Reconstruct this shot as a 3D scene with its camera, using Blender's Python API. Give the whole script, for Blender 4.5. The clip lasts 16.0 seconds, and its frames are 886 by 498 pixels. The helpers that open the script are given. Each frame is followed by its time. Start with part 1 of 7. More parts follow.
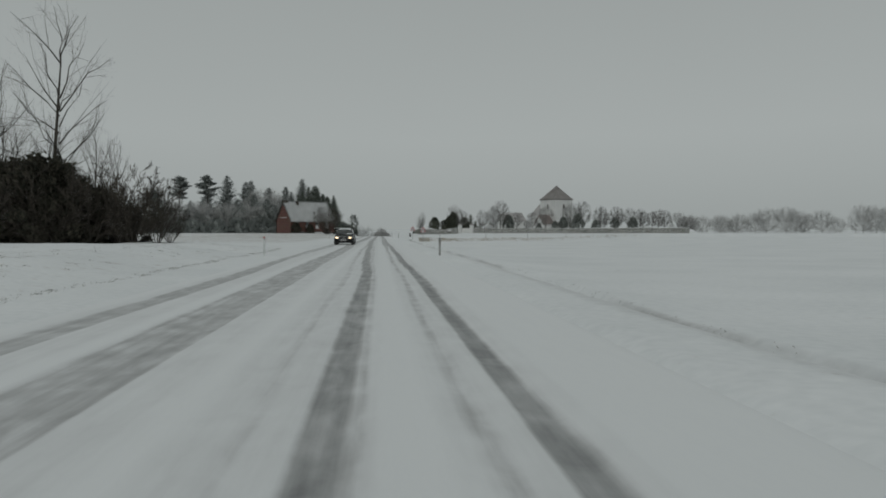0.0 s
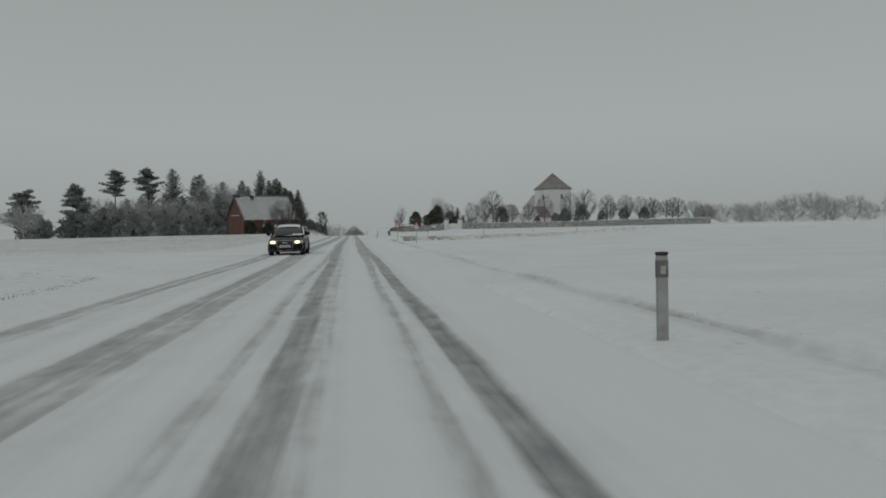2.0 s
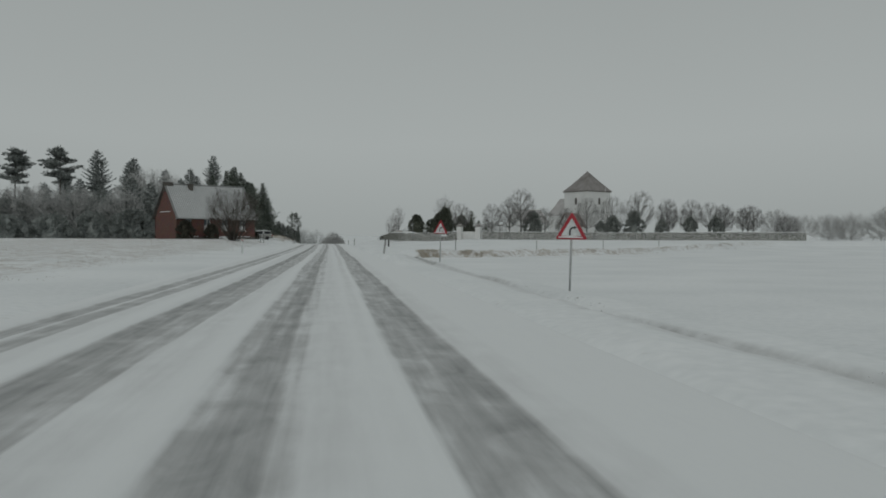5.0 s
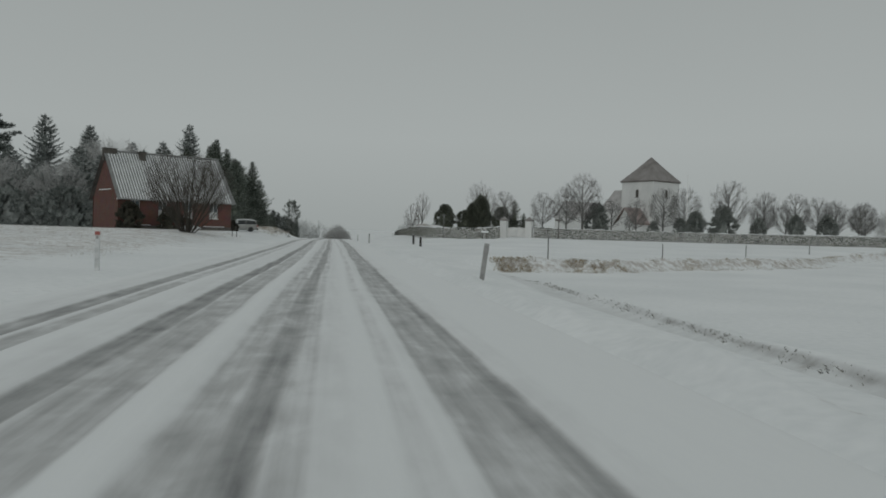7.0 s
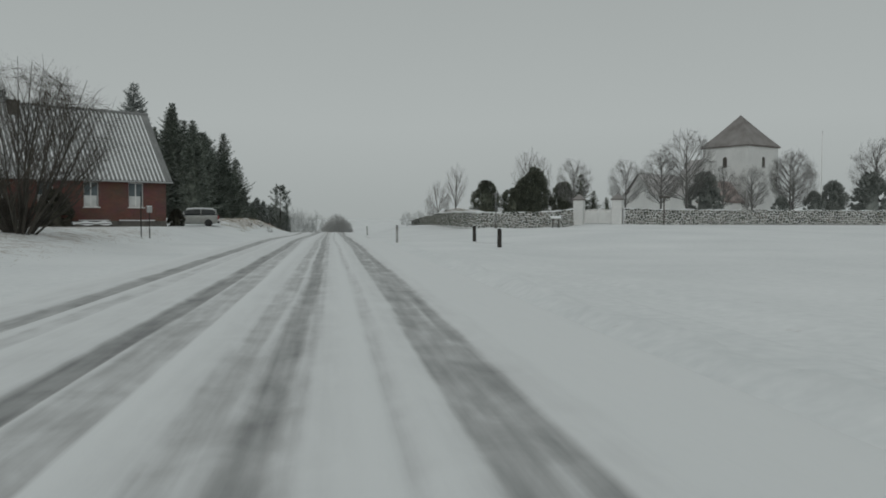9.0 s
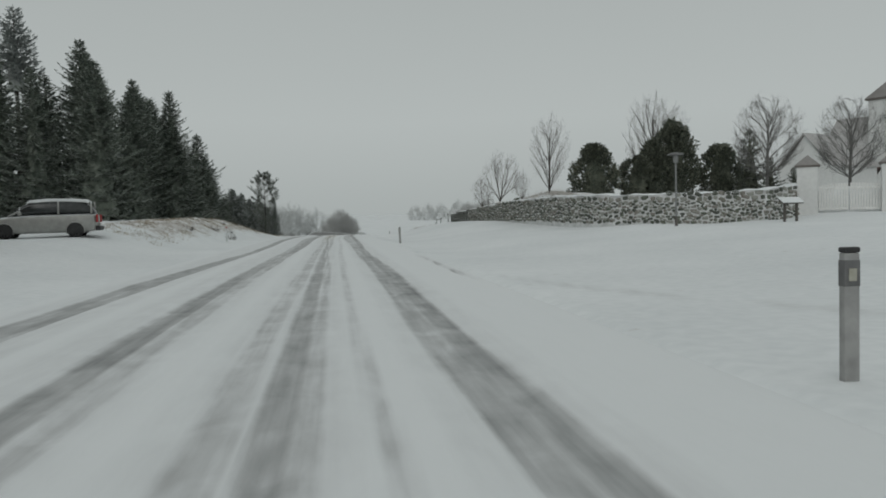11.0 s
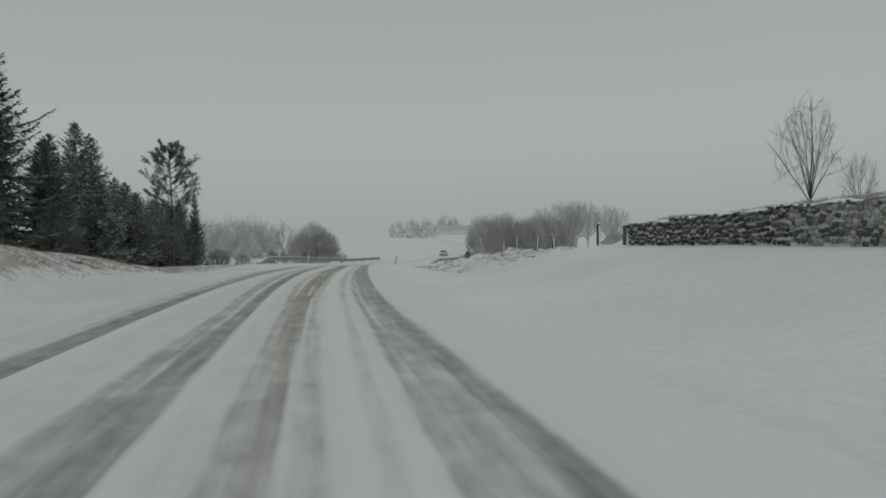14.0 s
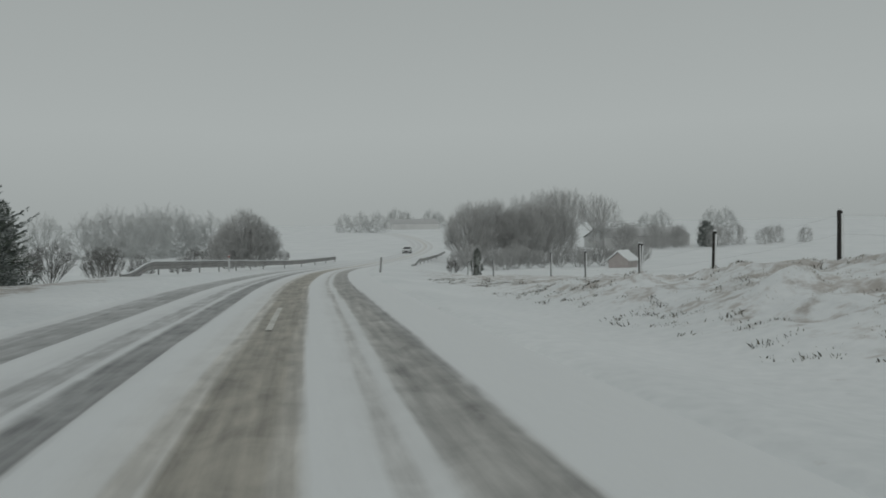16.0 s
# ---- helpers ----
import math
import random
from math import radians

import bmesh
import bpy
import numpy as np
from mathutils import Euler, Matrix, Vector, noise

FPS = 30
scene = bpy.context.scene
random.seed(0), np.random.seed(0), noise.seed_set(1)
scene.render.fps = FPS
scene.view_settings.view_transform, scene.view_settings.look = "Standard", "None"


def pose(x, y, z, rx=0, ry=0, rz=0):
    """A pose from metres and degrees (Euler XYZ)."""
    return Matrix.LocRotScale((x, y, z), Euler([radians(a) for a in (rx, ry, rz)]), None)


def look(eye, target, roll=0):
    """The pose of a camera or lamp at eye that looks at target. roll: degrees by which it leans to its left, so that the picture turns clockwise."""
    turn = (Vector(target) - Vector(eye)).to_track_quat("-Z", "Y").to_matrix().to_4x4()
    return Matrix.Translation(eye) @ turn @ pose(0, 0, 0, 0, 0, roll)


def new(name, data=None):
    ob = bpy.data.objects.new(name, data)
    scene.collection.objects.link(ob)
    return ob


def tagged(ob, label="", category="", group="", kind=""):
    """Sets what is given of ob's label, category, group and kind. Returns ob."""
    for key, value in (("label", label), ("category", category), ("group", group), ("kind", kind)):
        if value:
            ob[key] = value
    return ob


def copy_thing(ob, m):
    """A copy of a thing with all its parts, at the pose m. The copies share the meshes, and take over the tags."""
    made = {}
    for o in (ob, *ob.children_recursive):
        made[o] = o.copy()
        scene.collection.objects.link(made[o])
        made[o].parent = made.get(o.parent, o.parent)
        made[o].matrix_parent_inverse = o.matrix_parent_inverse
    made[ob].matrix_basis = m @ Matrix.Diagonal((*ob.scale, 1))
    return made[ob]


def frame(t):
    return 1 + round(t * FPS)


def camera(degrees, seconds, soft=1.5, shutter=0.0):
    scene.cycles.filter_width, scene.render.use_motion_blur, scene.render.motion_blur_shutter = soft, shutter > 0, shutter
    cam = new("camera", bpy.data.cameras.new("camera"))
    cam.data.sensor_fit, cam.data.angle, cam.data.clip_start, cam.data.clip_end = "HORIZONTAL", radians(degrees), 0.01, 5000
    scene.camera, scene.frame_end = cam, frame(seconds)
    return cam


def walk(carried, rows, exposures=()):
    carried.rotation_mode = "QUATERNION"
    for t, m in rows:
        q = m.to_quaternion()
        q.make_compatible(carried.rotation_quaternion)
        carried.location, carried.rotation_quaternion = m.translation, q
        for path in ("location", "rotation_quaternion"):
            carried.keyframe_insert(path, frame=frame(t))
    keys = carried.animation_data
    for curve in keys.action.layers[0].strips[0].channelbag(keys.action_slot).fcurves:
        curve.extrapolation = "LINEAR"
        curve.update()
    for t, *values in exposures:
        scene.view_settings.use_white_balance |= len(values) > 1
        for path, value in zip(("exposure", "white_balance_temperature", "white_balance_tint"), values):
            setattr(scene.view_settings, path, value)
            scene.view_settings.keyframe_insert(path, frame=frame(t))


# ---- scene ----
cam = camera(58.63, 16.0, soft=1.8)
PATH = [
    (0.0, pose(0.154, 1.207, 1.320, 88.726, -0.020, -4.684)),
    (0.5, pose(0.186, 9.878, 1.272, 88.534, 0.075, -4.907)),
    (1.0, pose(0.216, 18.628, 1.228, 88.510, 0.778, -5.618)),
    (1.5, pose(0.215, 27.432, 1.242, 88.471, 1.212, -6.329)),
    (2.0, pose(0.183, 36.295, 1.271, 88.464, 1.274, -6.684)),
    (2.5, pose(0.113, 45.008, 1.270, 88.559, 1.131, -6.918)),
    (3.0, pose(0.046, 53.727, 1.262, 88.677, 0.843, -6.754)),
    (3.5, pose(-0.009, 62.463, 1.256, 89.024, 0.672, -6.969)),
    (4.0, pose(-0.056, 71.218, 1.252, 89.298, 0.659, -7.613)),
    (6.5, pose(-0.162, 116.269, 1.294, 88.793, -1.531, -8.319)),
    (7.0, pose(-0.063, 125.083, 1.250, 88.818, -1.608, -7.986)),
    (7.5, pose(0.061, 133.944, 1.249, 88.662, -1.332, -7.910)),
    (8.0, pose(0.113, 142.841, 1.228, 88.351, -0.612, -8.004)),
    (8.5, pose(0.087, 151.866, 1.213, 88.135, -0.259, -7.996)),
    (9.0, pose(0.039, 161.074, 1.212, 87.927, -0.082, -8.044)),
    (11.5, pose(-0.012, 208.613, 1.258, 87.461, 1.590, -7.942)),
    (12.0, pose(0.032, 217.566, 1.181, 87.750, 1.538, -8.117)),
    (12.5, pose(0.041, 226.368, 1.104, 88.237, 1.676, -8.162)),
    (13.0, pose(-0.017, 235.126, 1.067, 88.742, 1.302, -8.643)),
    (13.5, pose(-0.067, 244.055, 1.112, 88.712, 1.090, -9.228)),
    (14.0, pose(-0.094, 252.948, 1.074, 88.717, 0.814, -10.032)),
    (14.5, pose(-0.022, 261.712, 0.927, 88.674, 0.780, -11.099)),
    (15.0, pose(0.232, 270.579, 0.779, 88.560, 0.763, -12.273)),
    (15.5, pose(0.716, 279.452, 0.638, 88.447, 0.570, -13.162)),
    (16.0, pose(1.261, 288.279, 0.471, 88.326, 0.949, -14.291)),
]
walk(cam, PATH, [(0, 0.0), (7, 0.02), (9, 0.17), (11.5, 0.29), (12.5, 0.17), (16, 0.1)])

# ---- overcast winter sky, soft sun above the cloud ----
SUN_EL, SUN_AZ = radians(24), radians(200)
world = bpy.data.worlds.new("overcast_sky")
scene.world = world
world.use_nodes = True
wn, wl = world.node_tree.nodes, world.node_tree.links
wn.clear()
w_out = wn.new("ShaderNodeOutputWorld")
w_bg = wn.new("ShaderNodeBackground")
w_sky = wn.new("ShaderNodeTexSky")
w_sky.sky_type, w_sky.sun_disc = "NISHITA", False
w_sky.sun_elevation, w_sky.sun_rotation = SUN_EL, SUN_AZ
w_sky.dust_density = 4.0
w_grey = wn.new("ShaderNodeRGBToBW")
w_scale = wn.new("ShaderNodeMath")
w_scale.operation, w_scale.inputs[1].default_value = "MULTIPLY", 0.15
w_cloud = wn.new("ShaderNodeMix")
w_cloud.data_type = "RGBA"
w_coord = wn.new("ShaderNodeTexCoord")
w_sep = wn.new("ShaderNodeSeparateXYZ")
w_ramp = wn.new("ShaderNodeValToRGB")
w_noise = wn.new("ShaderNodeTexNoise")
w_noise.inputs["Scale"].default_value, w_noise.inputs["Detail"].default_value = 1.6, 3.0
w_add = wn.new("ShaderNodeMath")
w_add.operation = "MULTIPLY_ADD"
w_add.inputs[1].default_value, w_add.inputs[2].default_value = 0.10, -0.05
w_sum = wn.new("ShaderNodeMath")
w_sum.operation = "ADD"
wl.new(w_coord.outputs["Generated"], w_sep.inputs[0])
wl.new(w_coord.outputs["Generated"], w_noise.inputs["Vector"])
wl.new(w_noise.outputs["Fac"], w_add.inputs[0])
wl.new(w_sep.outputs["Z"], w_sum.inputs[0])
wl.new(w_add.outputs[0], w_sum.inputs[1])
wl.new(w_sum.outputs[0], w_ramp.inputs["Fac"])
CLOUD = [(0.0, (0.318, 0.345, 0.341)), (0.12, (0.352, 0.381, 0.377)), (0.32, (0.312, 0.338, 0.334)), (1.0, (0.375, 0.404, 0.40))]
ramp = w_ramp.color_ramp
ramp.elements[0].position, ramp.elements[0].color = CLOUD[0][0], (*CLOUD[0][1], 1)
ramp.elements[1].position, ramp.elements[1].color = CLOUD[3][0], (*CLOUD[3][1], 1)
for at, tone in CLOUD[1:3]:
    ramp.elements.new(at).color = (*tone, 1)
wl.new(w_sky.outputs[0], w_grey.inputs[0])
wl.new(w_grey.outputs[0], w_scale.inputs[0])
wl.new(w_scale.outputs[0], w_cloud.inputs[6])
wl.new(w_ramp.outputs[0], w_cloud.inputs[7])
w_cloud.inputs[0].default_value = 0.96
wl.new(w_cloud.outputs[2], w_bg.inputs[0])
w_bg.inputs[1].default_value = 1.0
wl.new(w_bg.outputs[0], w_out.inputs[0])

sun = new("sun", bpy.data.lights.new("sun", "SUN"))
sun.data.energy, sun.data.angle, sun.data.color = 0.28, radians(40), (1.0, 0.98, 0.95)
sun.matrix_world = look((60 * math.sin(SUN_AZ), 60 * math.cos(SUN_AZ), 60 * math.tan(SUN_EL)), (0, 0, 0))


# ---- materials ----
def node_mat(name, tones, rough=0.8, fine=12.0, coarse=0.8, bump=0.3, metal=0.0, snow=0.0, snow_at=0.55, spec=0.3, island=0.0, vary=0.0, stretch=None):
    """Two-scale mottled material between two tones; snow settles on faces that look upwards."""
    m = bpy.data.materials.new(name)
    m.use_nodes = True
    n, l = m.node_tree.nodes, m.node_tree.links
    b = n["Principled BSDF"]
    co = n.new("ShaderNodeTexCoord")
    src = co.outputs["Object"]
    if stretch:
        mp = n.new("ShaderNodeMapping")
        mp.inputs["Scale"].default_value = stretch
        l.new(src, mp.inputs["Vector"])
        src = mp.outputs[0]
    a, c = n.new("ShaderNodeTexNoise"), n.new("ShaderNodeTexNoise")
    a.inputs["Scale"].default_value, a.inputs["Detail"].default_value = fine, 5
    c.inputs["Scale"].default_value, c.inputs["Detail"].default_value = coarse, 3
    l.new(src, a.inputs["Vector"])
    l.new(src, c.inputs["Vector"])
    mix = n.new("ShaderNodeMath")
    mix.operation = "MULTIPLY_ADD"
    l.new(a.outputs["Fac"], mix.inputs[0])
    mix.inputs[1].default_value = 0.6
    half = n.new("ShaderNodeMath")
    half.operation = "MULTIPLY_ADD"
    l.new(c.outputs["Fac"], half.inputs[0])
    half.inputs[1].default_value, half.inputs[2].default_value = 0.7, -0.15
    l.new(half.outputs[0], mix.inputs[2])
    fac = mix.outputs[0]
    if island or vary:
        src2 = n.new("ShaderNodeNewGeometry").outputs["Random Per Island"] if island else n.new("ShaderNodeObjectInfo").outputs["Random"]
        v = n.new("ShaderNodeMath")
        v.operation = "MULTIPLY_ADD"
        l.new(src2, v.inputs[0])
        v.inputs[1].default_value = island or vary
        sub = n.new("ShaderNodeMath")
        sub.operation = "SUBTRACT"
        l.new(fac, sub.inputs[0])
        sub.inputs[1].default_value = (island or vary) / 2
        l.new(sub.outputs[0], v.inputs[2])
        fac = v.outputs[0]
    r = n.new("ShaderNodeValToRGB")
    r.color_ramp.elements[0].position, r.color_ramp.elements[1].position = 0.3, 0.72
    r.color_ramp.elements[0].color, r.color_ramp.elements[1].color = (*tones[0], 1), (*tones[1], 1)
    for k, tone in enumerate(tones[2:]):
        r.color_ramp.elements.new(0.42 + 0.12 * k).color = (*tone, 1)
    l.new(fac, r.inputs["Fac"])
    colour = r.outputs[0]
    if snow:
        g, s = n.new("ShaderNodeNewGeometry"), n.new("ShaderNodeSeparateXYZ")
        l.new(g.outputs["Normal"], s.inputs[0])
        up = n.new("ShaderNodeMath")
        up.operation = "MULTIPLY_ADD"
        l.new(c.outputs["Fac"], up.inputs[0])
        up.inputs[1].default_value = 0.5
        l.new(s.outputs["Z"], up.inputs[2])
        ss = n.new("ShaderNodeMapRange")
        ss.interpolation_type = "SMOOTHSTEP"
        ss.inputs["From Min"].default_value, ss.inputs["From Max"].default_value = snow_at + 0.1, snow_at + 0.45
        ss.inputs["To Max"].default_value = snow
        l.new(up.outputs[0], ss.inputs["Value"])
        mx = n.new("ShaderNodeMix")
        mx.data_type = "RGBA"
        l.new(ss.outputs[0], mx.inputs[0])
        l.new(colour, mx.inputs[6])
        mx.inputs[7].default_value = (0.78, 0.8, 0.81, 1)
        colour = mx.outputs[2]
    l.new(colour, b.inputs["Base Color"])
    b.inputs["Roughness"].default_value, b.inputs["Metallic"].default_value = rough, metal
    b.inputs["Specular IOR Level"].default_value = spec
    if bump:
        bp = n.new("ShaderNodeBump")
        bp.inputs["Strength"].default_value, bp.inputs["Distance"].default_value = bump, 0.02
        l.new(mix.outputs[0], bp.inputs["Height"])
        l.new(bp.outputs[0], b.inputs["Normal"])
    return m


SNOW = node_mat("snow", [(0.72, 0.742, 0.75), (0.86, 0.875, 0.88)], 0.7, 5.0, 0.16, 0.2, spec=0.2)
NEEDLE = node_mat("spruce_needles", [(0.10, 0.124, 0.102), (0.215, 0.24, 0.20)], 0.75, 3.0, 0.5, 0, snow=0.16, snow_at=0.72, island=0.6)
# paler copy of the yew colour, standing in for haze
YEW_FAR = node_mat("hazed_yew_leaves", [(0.195, 0.214, 0.20), (0.315, 0.334, 0.312)], 0.75, 3.0, 0.6, 0, snow=0.3, snow_at=0.8, island=0.6)
NEEDLE_DUSTED = node_mat("snow_dusted_needles", [(0.11, 0.13, 0.115), (0.23, 0.25, 0.225)], 0.75, 3.0, 0.5, 0, snow=0.45, snow_at=0.6, island=0.6)
# needle colour lifted to imitate haze over the farther trees
NEEDLE_FAR = node_mat("hazed_needles", [(0.215, 0.238, 0.226), (0.35, 0.372, 0.358)], 0.8, 2.0, 0.4, 0, snow=0.12, snow_at=0.75, island=0.6)
NEEDLE_PINE = node_mat("pale_pine_needles", [(0.15, 0.172, 0.15), (0.30, 0.325, 0.29)], 0.75, 3.0, 0.5, 0, snow=0.5, snow_at=0.6, island=0.6)
TWIG_MOSS = node_mat("mossy_snowed_twigs", [(0.125, 0.138, 0.118), (0.225, 0.24, 0.21)], 0.9, 5, 0.8, 0, snow=0.75, snow_at=0.55)
SLAB = node_mat("dark_slab_stone", [(0.065, 0.072, 0.07), (0.13, 0.14, 0.135)], 0.85, 9, 1.5, 0.4, snow=0.5, snow_at=0.6)
YEW = node_mat("yew_leaves", [(0.072, 0.086, 0.068), (0.175, 0.186, 0.14)], 0.7, 3.0, 0.6, 0, snow=0.35, snow_at=0.78, island=0.8)
BARK = node_mat("dark_bark", [(0.035, 0.032, 0.027), (0.085, 0.078, 0.066)], 0.9, 14, 2, 0.6, snow=0.5, snow_at=0.75)
TWIG = node_mat("twig_bark", [(0.045, 0.04, 0.034), (0.10, 0.088, 0.072)], 0.9, 8, 1, 0, snow=0.4, snow_at=0.8)
# twig tones step paler from here on, haze of distance put into colour
TWIG_YARD = node_mat("greyish_twigs", [(0.115, 0.113, 0.107), (0.20, 0.197, 0.187)], 0.9, 6, 1, 0, snow=0.4, snow_at=0.75)
TWIG_FAR = node_mat("hazed_twigs", [(0.36, 0.36, 0.355), (0.50, 0.502, 0.495)], 0.9, 3, 0.3, 0, snow=0.35, snow_at=0.75)
TWIG_WILLOW = node_mat("hazed_willow_twigs", [(0.38, 0.382, 0.374), (0.50, 0.50, 0.492)], 0.9, 3, 0.3, 0, snow=0.35, snow_at=0.75)
TWIG_MIST = node_mat("thickly_hazed_twigs", [(0.50, 0.512, 0.508), (0.58, 0.592, 0.586)], 0.9, 3, 0.3, 0)
HEDGE = node_mat("bramble_thicket", [(0.04, 0.042, 0.032), (0.10, 0.094, 0.072)], 0.9, 3, 0.4, 0, snow=0.3, snow_at=0.85, island=0.7)
GRASS = node_mat("dead_grass", [(0.20, 0.165, 0.11), (0.43, 0.36, 0.25)], 0.9, 5, 0.6, 0, island=0.8)
GRASS_PALE = node_mat("snow_dusted_dead_grass", [(0.38, 0.36, 0.33), (0.60, 0.58, 0.55)], 0.9, 2, 0.4, 0, island=0.8)
GRASS_DARK = node_mat("dark_dead_grass", [(0.09, 0.085, 0.075), (0.2, 0.185, 0.15)], 0.9, 5, 0.6, 0, island=0.8)
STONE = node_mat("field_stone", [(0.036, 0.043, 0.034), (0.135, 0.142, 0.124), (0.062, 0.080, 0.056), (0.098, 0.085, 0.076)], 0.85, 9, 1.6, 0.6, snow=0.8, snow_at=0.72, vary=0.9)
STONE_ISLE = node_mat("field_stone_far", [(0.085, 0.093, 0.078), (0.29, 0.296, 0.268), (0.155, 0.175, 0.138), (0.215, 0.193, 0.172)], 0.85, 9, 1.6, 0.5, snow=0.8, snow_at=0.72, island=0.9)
MORTAR = node_mat("snowy_wall_joints", [(0.44, 0.445, 0.44), (0.72, 0.73, 0.73)], 0.9, 7, 1.6, 0.6)
PLASTER = node_mat("limewash", [(0.60, 0.605, 0.595), (0.72, 0.725, 0.71)], 0.85, 5, 0.5, 0.25)
TILE = node_mat("brown_roof_tiles", [(0.115, 0.099, 0.089), (0.205, 0.184, 0.17)], 0.8, 7, 0.5, 0.5, snow=0.16, snow_at=0.55)
TILE_SNOW = node_mat("snowed_roof_tiles", [(0.34, 0.325, 0.315), (0.52, 0.515, 0.51)], 0.8, 6, 0.4, 0.5)
TILE_RED = node_mat("red_roof_tiles", [(0.17, 0.115, 0.10), (0.27, 0.19, 0.168)], 0.8, 7, 0.5, 0.5, snow=0.25, snow_at=0.55)
FIBRE = node_mat("fibre_cement_sheet", [(0.17, 0.175, 0.175), (0.27, 0.275, 0.27)], 0.85, 6, 0.7, 0.3)
WOOD_DARK = node_mat("tarred_wood", [(0.02, 0.019, 0.018), (0.055, 0.05, 0.045)], 0.8, 20, 2, 0.5, stretch=(1, 1, 0.15))
WOOD_GREY = node_mat("weathered_wood", [(0.06, 0.055, 0.05), (0.16, 0.15, 0.135)], 0.85, 20, 2, 0.5, stretch=(1, 1, 0.12))
WHITE_PAINT = node_mat("white_paint", [(0.66, 0.66, 0.64), (0.8, 0.8, 0.78)], 0.5, 10, 1.5, 0.15)
POST_GREY = node_mat("grimy_white_plastic", [(0.22, 0.22, 0.215), (0.42, 0.42, 0.41)], 0.55, 7, 2.0, 0.2)
POST_BAND = node_mat("faded_black_band", [(0.10, 0.10, 0.10), (0.2, 0.2, 0.2)], 0.6, 10, 2, 0.1)
BLACK_BAND = node_mat("black_band", [(0.02, 0.02, 0.02), (0.05, 0.05, 0.05)], 0.6, 10, 2, 0.1)
REFLECT_RED = node_mat("red_reflector", [(0.30, 0.09, 0.08), (0.42, 0.14, 0.12)], 0.35, 20, 3, 0)
REFLECT_YEL = node_mat("pale_reflector", [(0.30, 0.29, 0.24), (0.42, 0.41, 0.35)], 0.35, 20, 3, 0)
SIGN_RED = node_mat("sign_red", [(0.28, 0.02, 0.03), (0.40, 0.035, 0.05)], 0.4, 9, 1.5, 0.05)
SIGN_WHITE = node_mat("sign_white_snowed", [(0.42, 0.44, 0.44), (0.72, 0.73, 0.73)], 0.5, 6, 3, 0.05)
SIGN_BLACK = node_mat("sign_black", [(0.03, 0.03, 0.03), (0.07, 0.07, 0.07)], 0.5, 9, 2, 0)
GALV = node_mat("galvanised_steel", [(0.32, 0.33, 0.33), (0.5, 0.51, 0.51)], 0.45, 9, 1.5, 0.1, metal=0.6)
RAIL = node_mat("weathered_rail_steel", [(0.25, 0.245, 0.24), (0.40, 0.395, 0.385)], 0.6, 9, 1.2, 0.2, metal=0.2)
CAR_DARK = node_mat("dark_car_paint", [(0.004, 0.005, 0.005), (0.010, 0.0115, 0.0115)], 0.22, 5, 1.2, 0, spec=0.12)
CAR_SILVER = node_mat("silver_car_paint", [(0.30, 0.30, 0.285), (0.42, 0.42, 0.40)], 0.35, 4, 1, 0, metal=0.4, snow=0.9, snow_at=0.62)
CAR_PALE = node_mat("pale_car_paint", [(0.35, 0.36, 0.36), (0.45, 0.46, 0.46)], 0.4, 4, 1, 0, snow=0.8, snow_at=0.6)
RUBBER = node_mat("rubber", [(0.015, 0.015, 0.015), (0.04, 0.04, 0.04)], 0.8, 20, 3, 0.3)
RIM = node_mat("alloy_rim", [(0.09, 0.09, 0.09), (0.17, 0.17, 0.17)], 0.35, 20, 3, 0, metal=0.8)
CHROME = node_mat("chrome_trim", [(0.5, 0.5, 0.5), (0.65, 0.65, 0.65)], 0.2, 20, 3, 0, metal=1.0)
PLATE = node_mat("plate_white", [(0.6, 0.6, 0.6), (0.75, 0.75, 0.75)], 0.5, 20, 3, 0)
TAIL_RED = node_mat("tail_lamp_red", [(0.3, 0.015, 0.015), (0.42, 0.03, 0.03)], 0.25, 20, 3, 0, spec=0.6)
GLASS_DARK = node_mat("car_glass", [(0.015, 0.018, 0.018), (0.04, 0.045, 0.045)], 0.12, 4, 1, 0, spec=0.6)
PANE = node_mat("window_glass", [(0.07, 0.09, 0.10), (0.14, 0.165, 0.175)], 0.12, 2, 0.6, 0, spec=0.3)
CURTAIN = node_mat("white_curtain", [(0.5, 0.51, 0.5), (0.66, 0.67, 0.66)], 0.9, 14, 2, 0.2)
ROAD_MARK = node_mat("worn_road_paint", [(0.5, 0.49, 0.45), (0.74, 0.73, 0.69)], 0.7, 14, 3, 0.2)
BELFRY = node_mat("belfry_louvre", [(0.06, 0.055, 0.05), (0.13, 0.12, 0.105)], 0.8, 12, 2, 0.3)
# far farm roof and wall kept pale and close in tone to imitate haze
FAR_ROOF = node_mat("far_snowed_roof", [(0.44, 0.445, 0.445), (0.52, 0.525, 0.525)], 0.8, 1, 0.2, 0)
SHED_WALL = node_mat("faded_red_boards", [(0.36, 0.325, 0.315), (0.46, 0.425, 0.41)], 0.85, 8, 1.2, 0.3)
FAR_WALL = node_mat("far_rendered_wall", [(0.58, 0.585, 0.58), (0.66, 0.665, 0.66)], 0.9, 1, 0.2, 0)

LAMP = bpy.data.materials.new("headlamp_on")
LAMP.use_nodes = True
LAMP.node_tree.nodes["Principled BSDF"].inputs["Emission Color"].default_value = (1.0, 0.70, 0.36, 1)
LAMP.node_tree.nodes["Principled BSDF"].inputs["Emission Strength"].default_value = 2.2


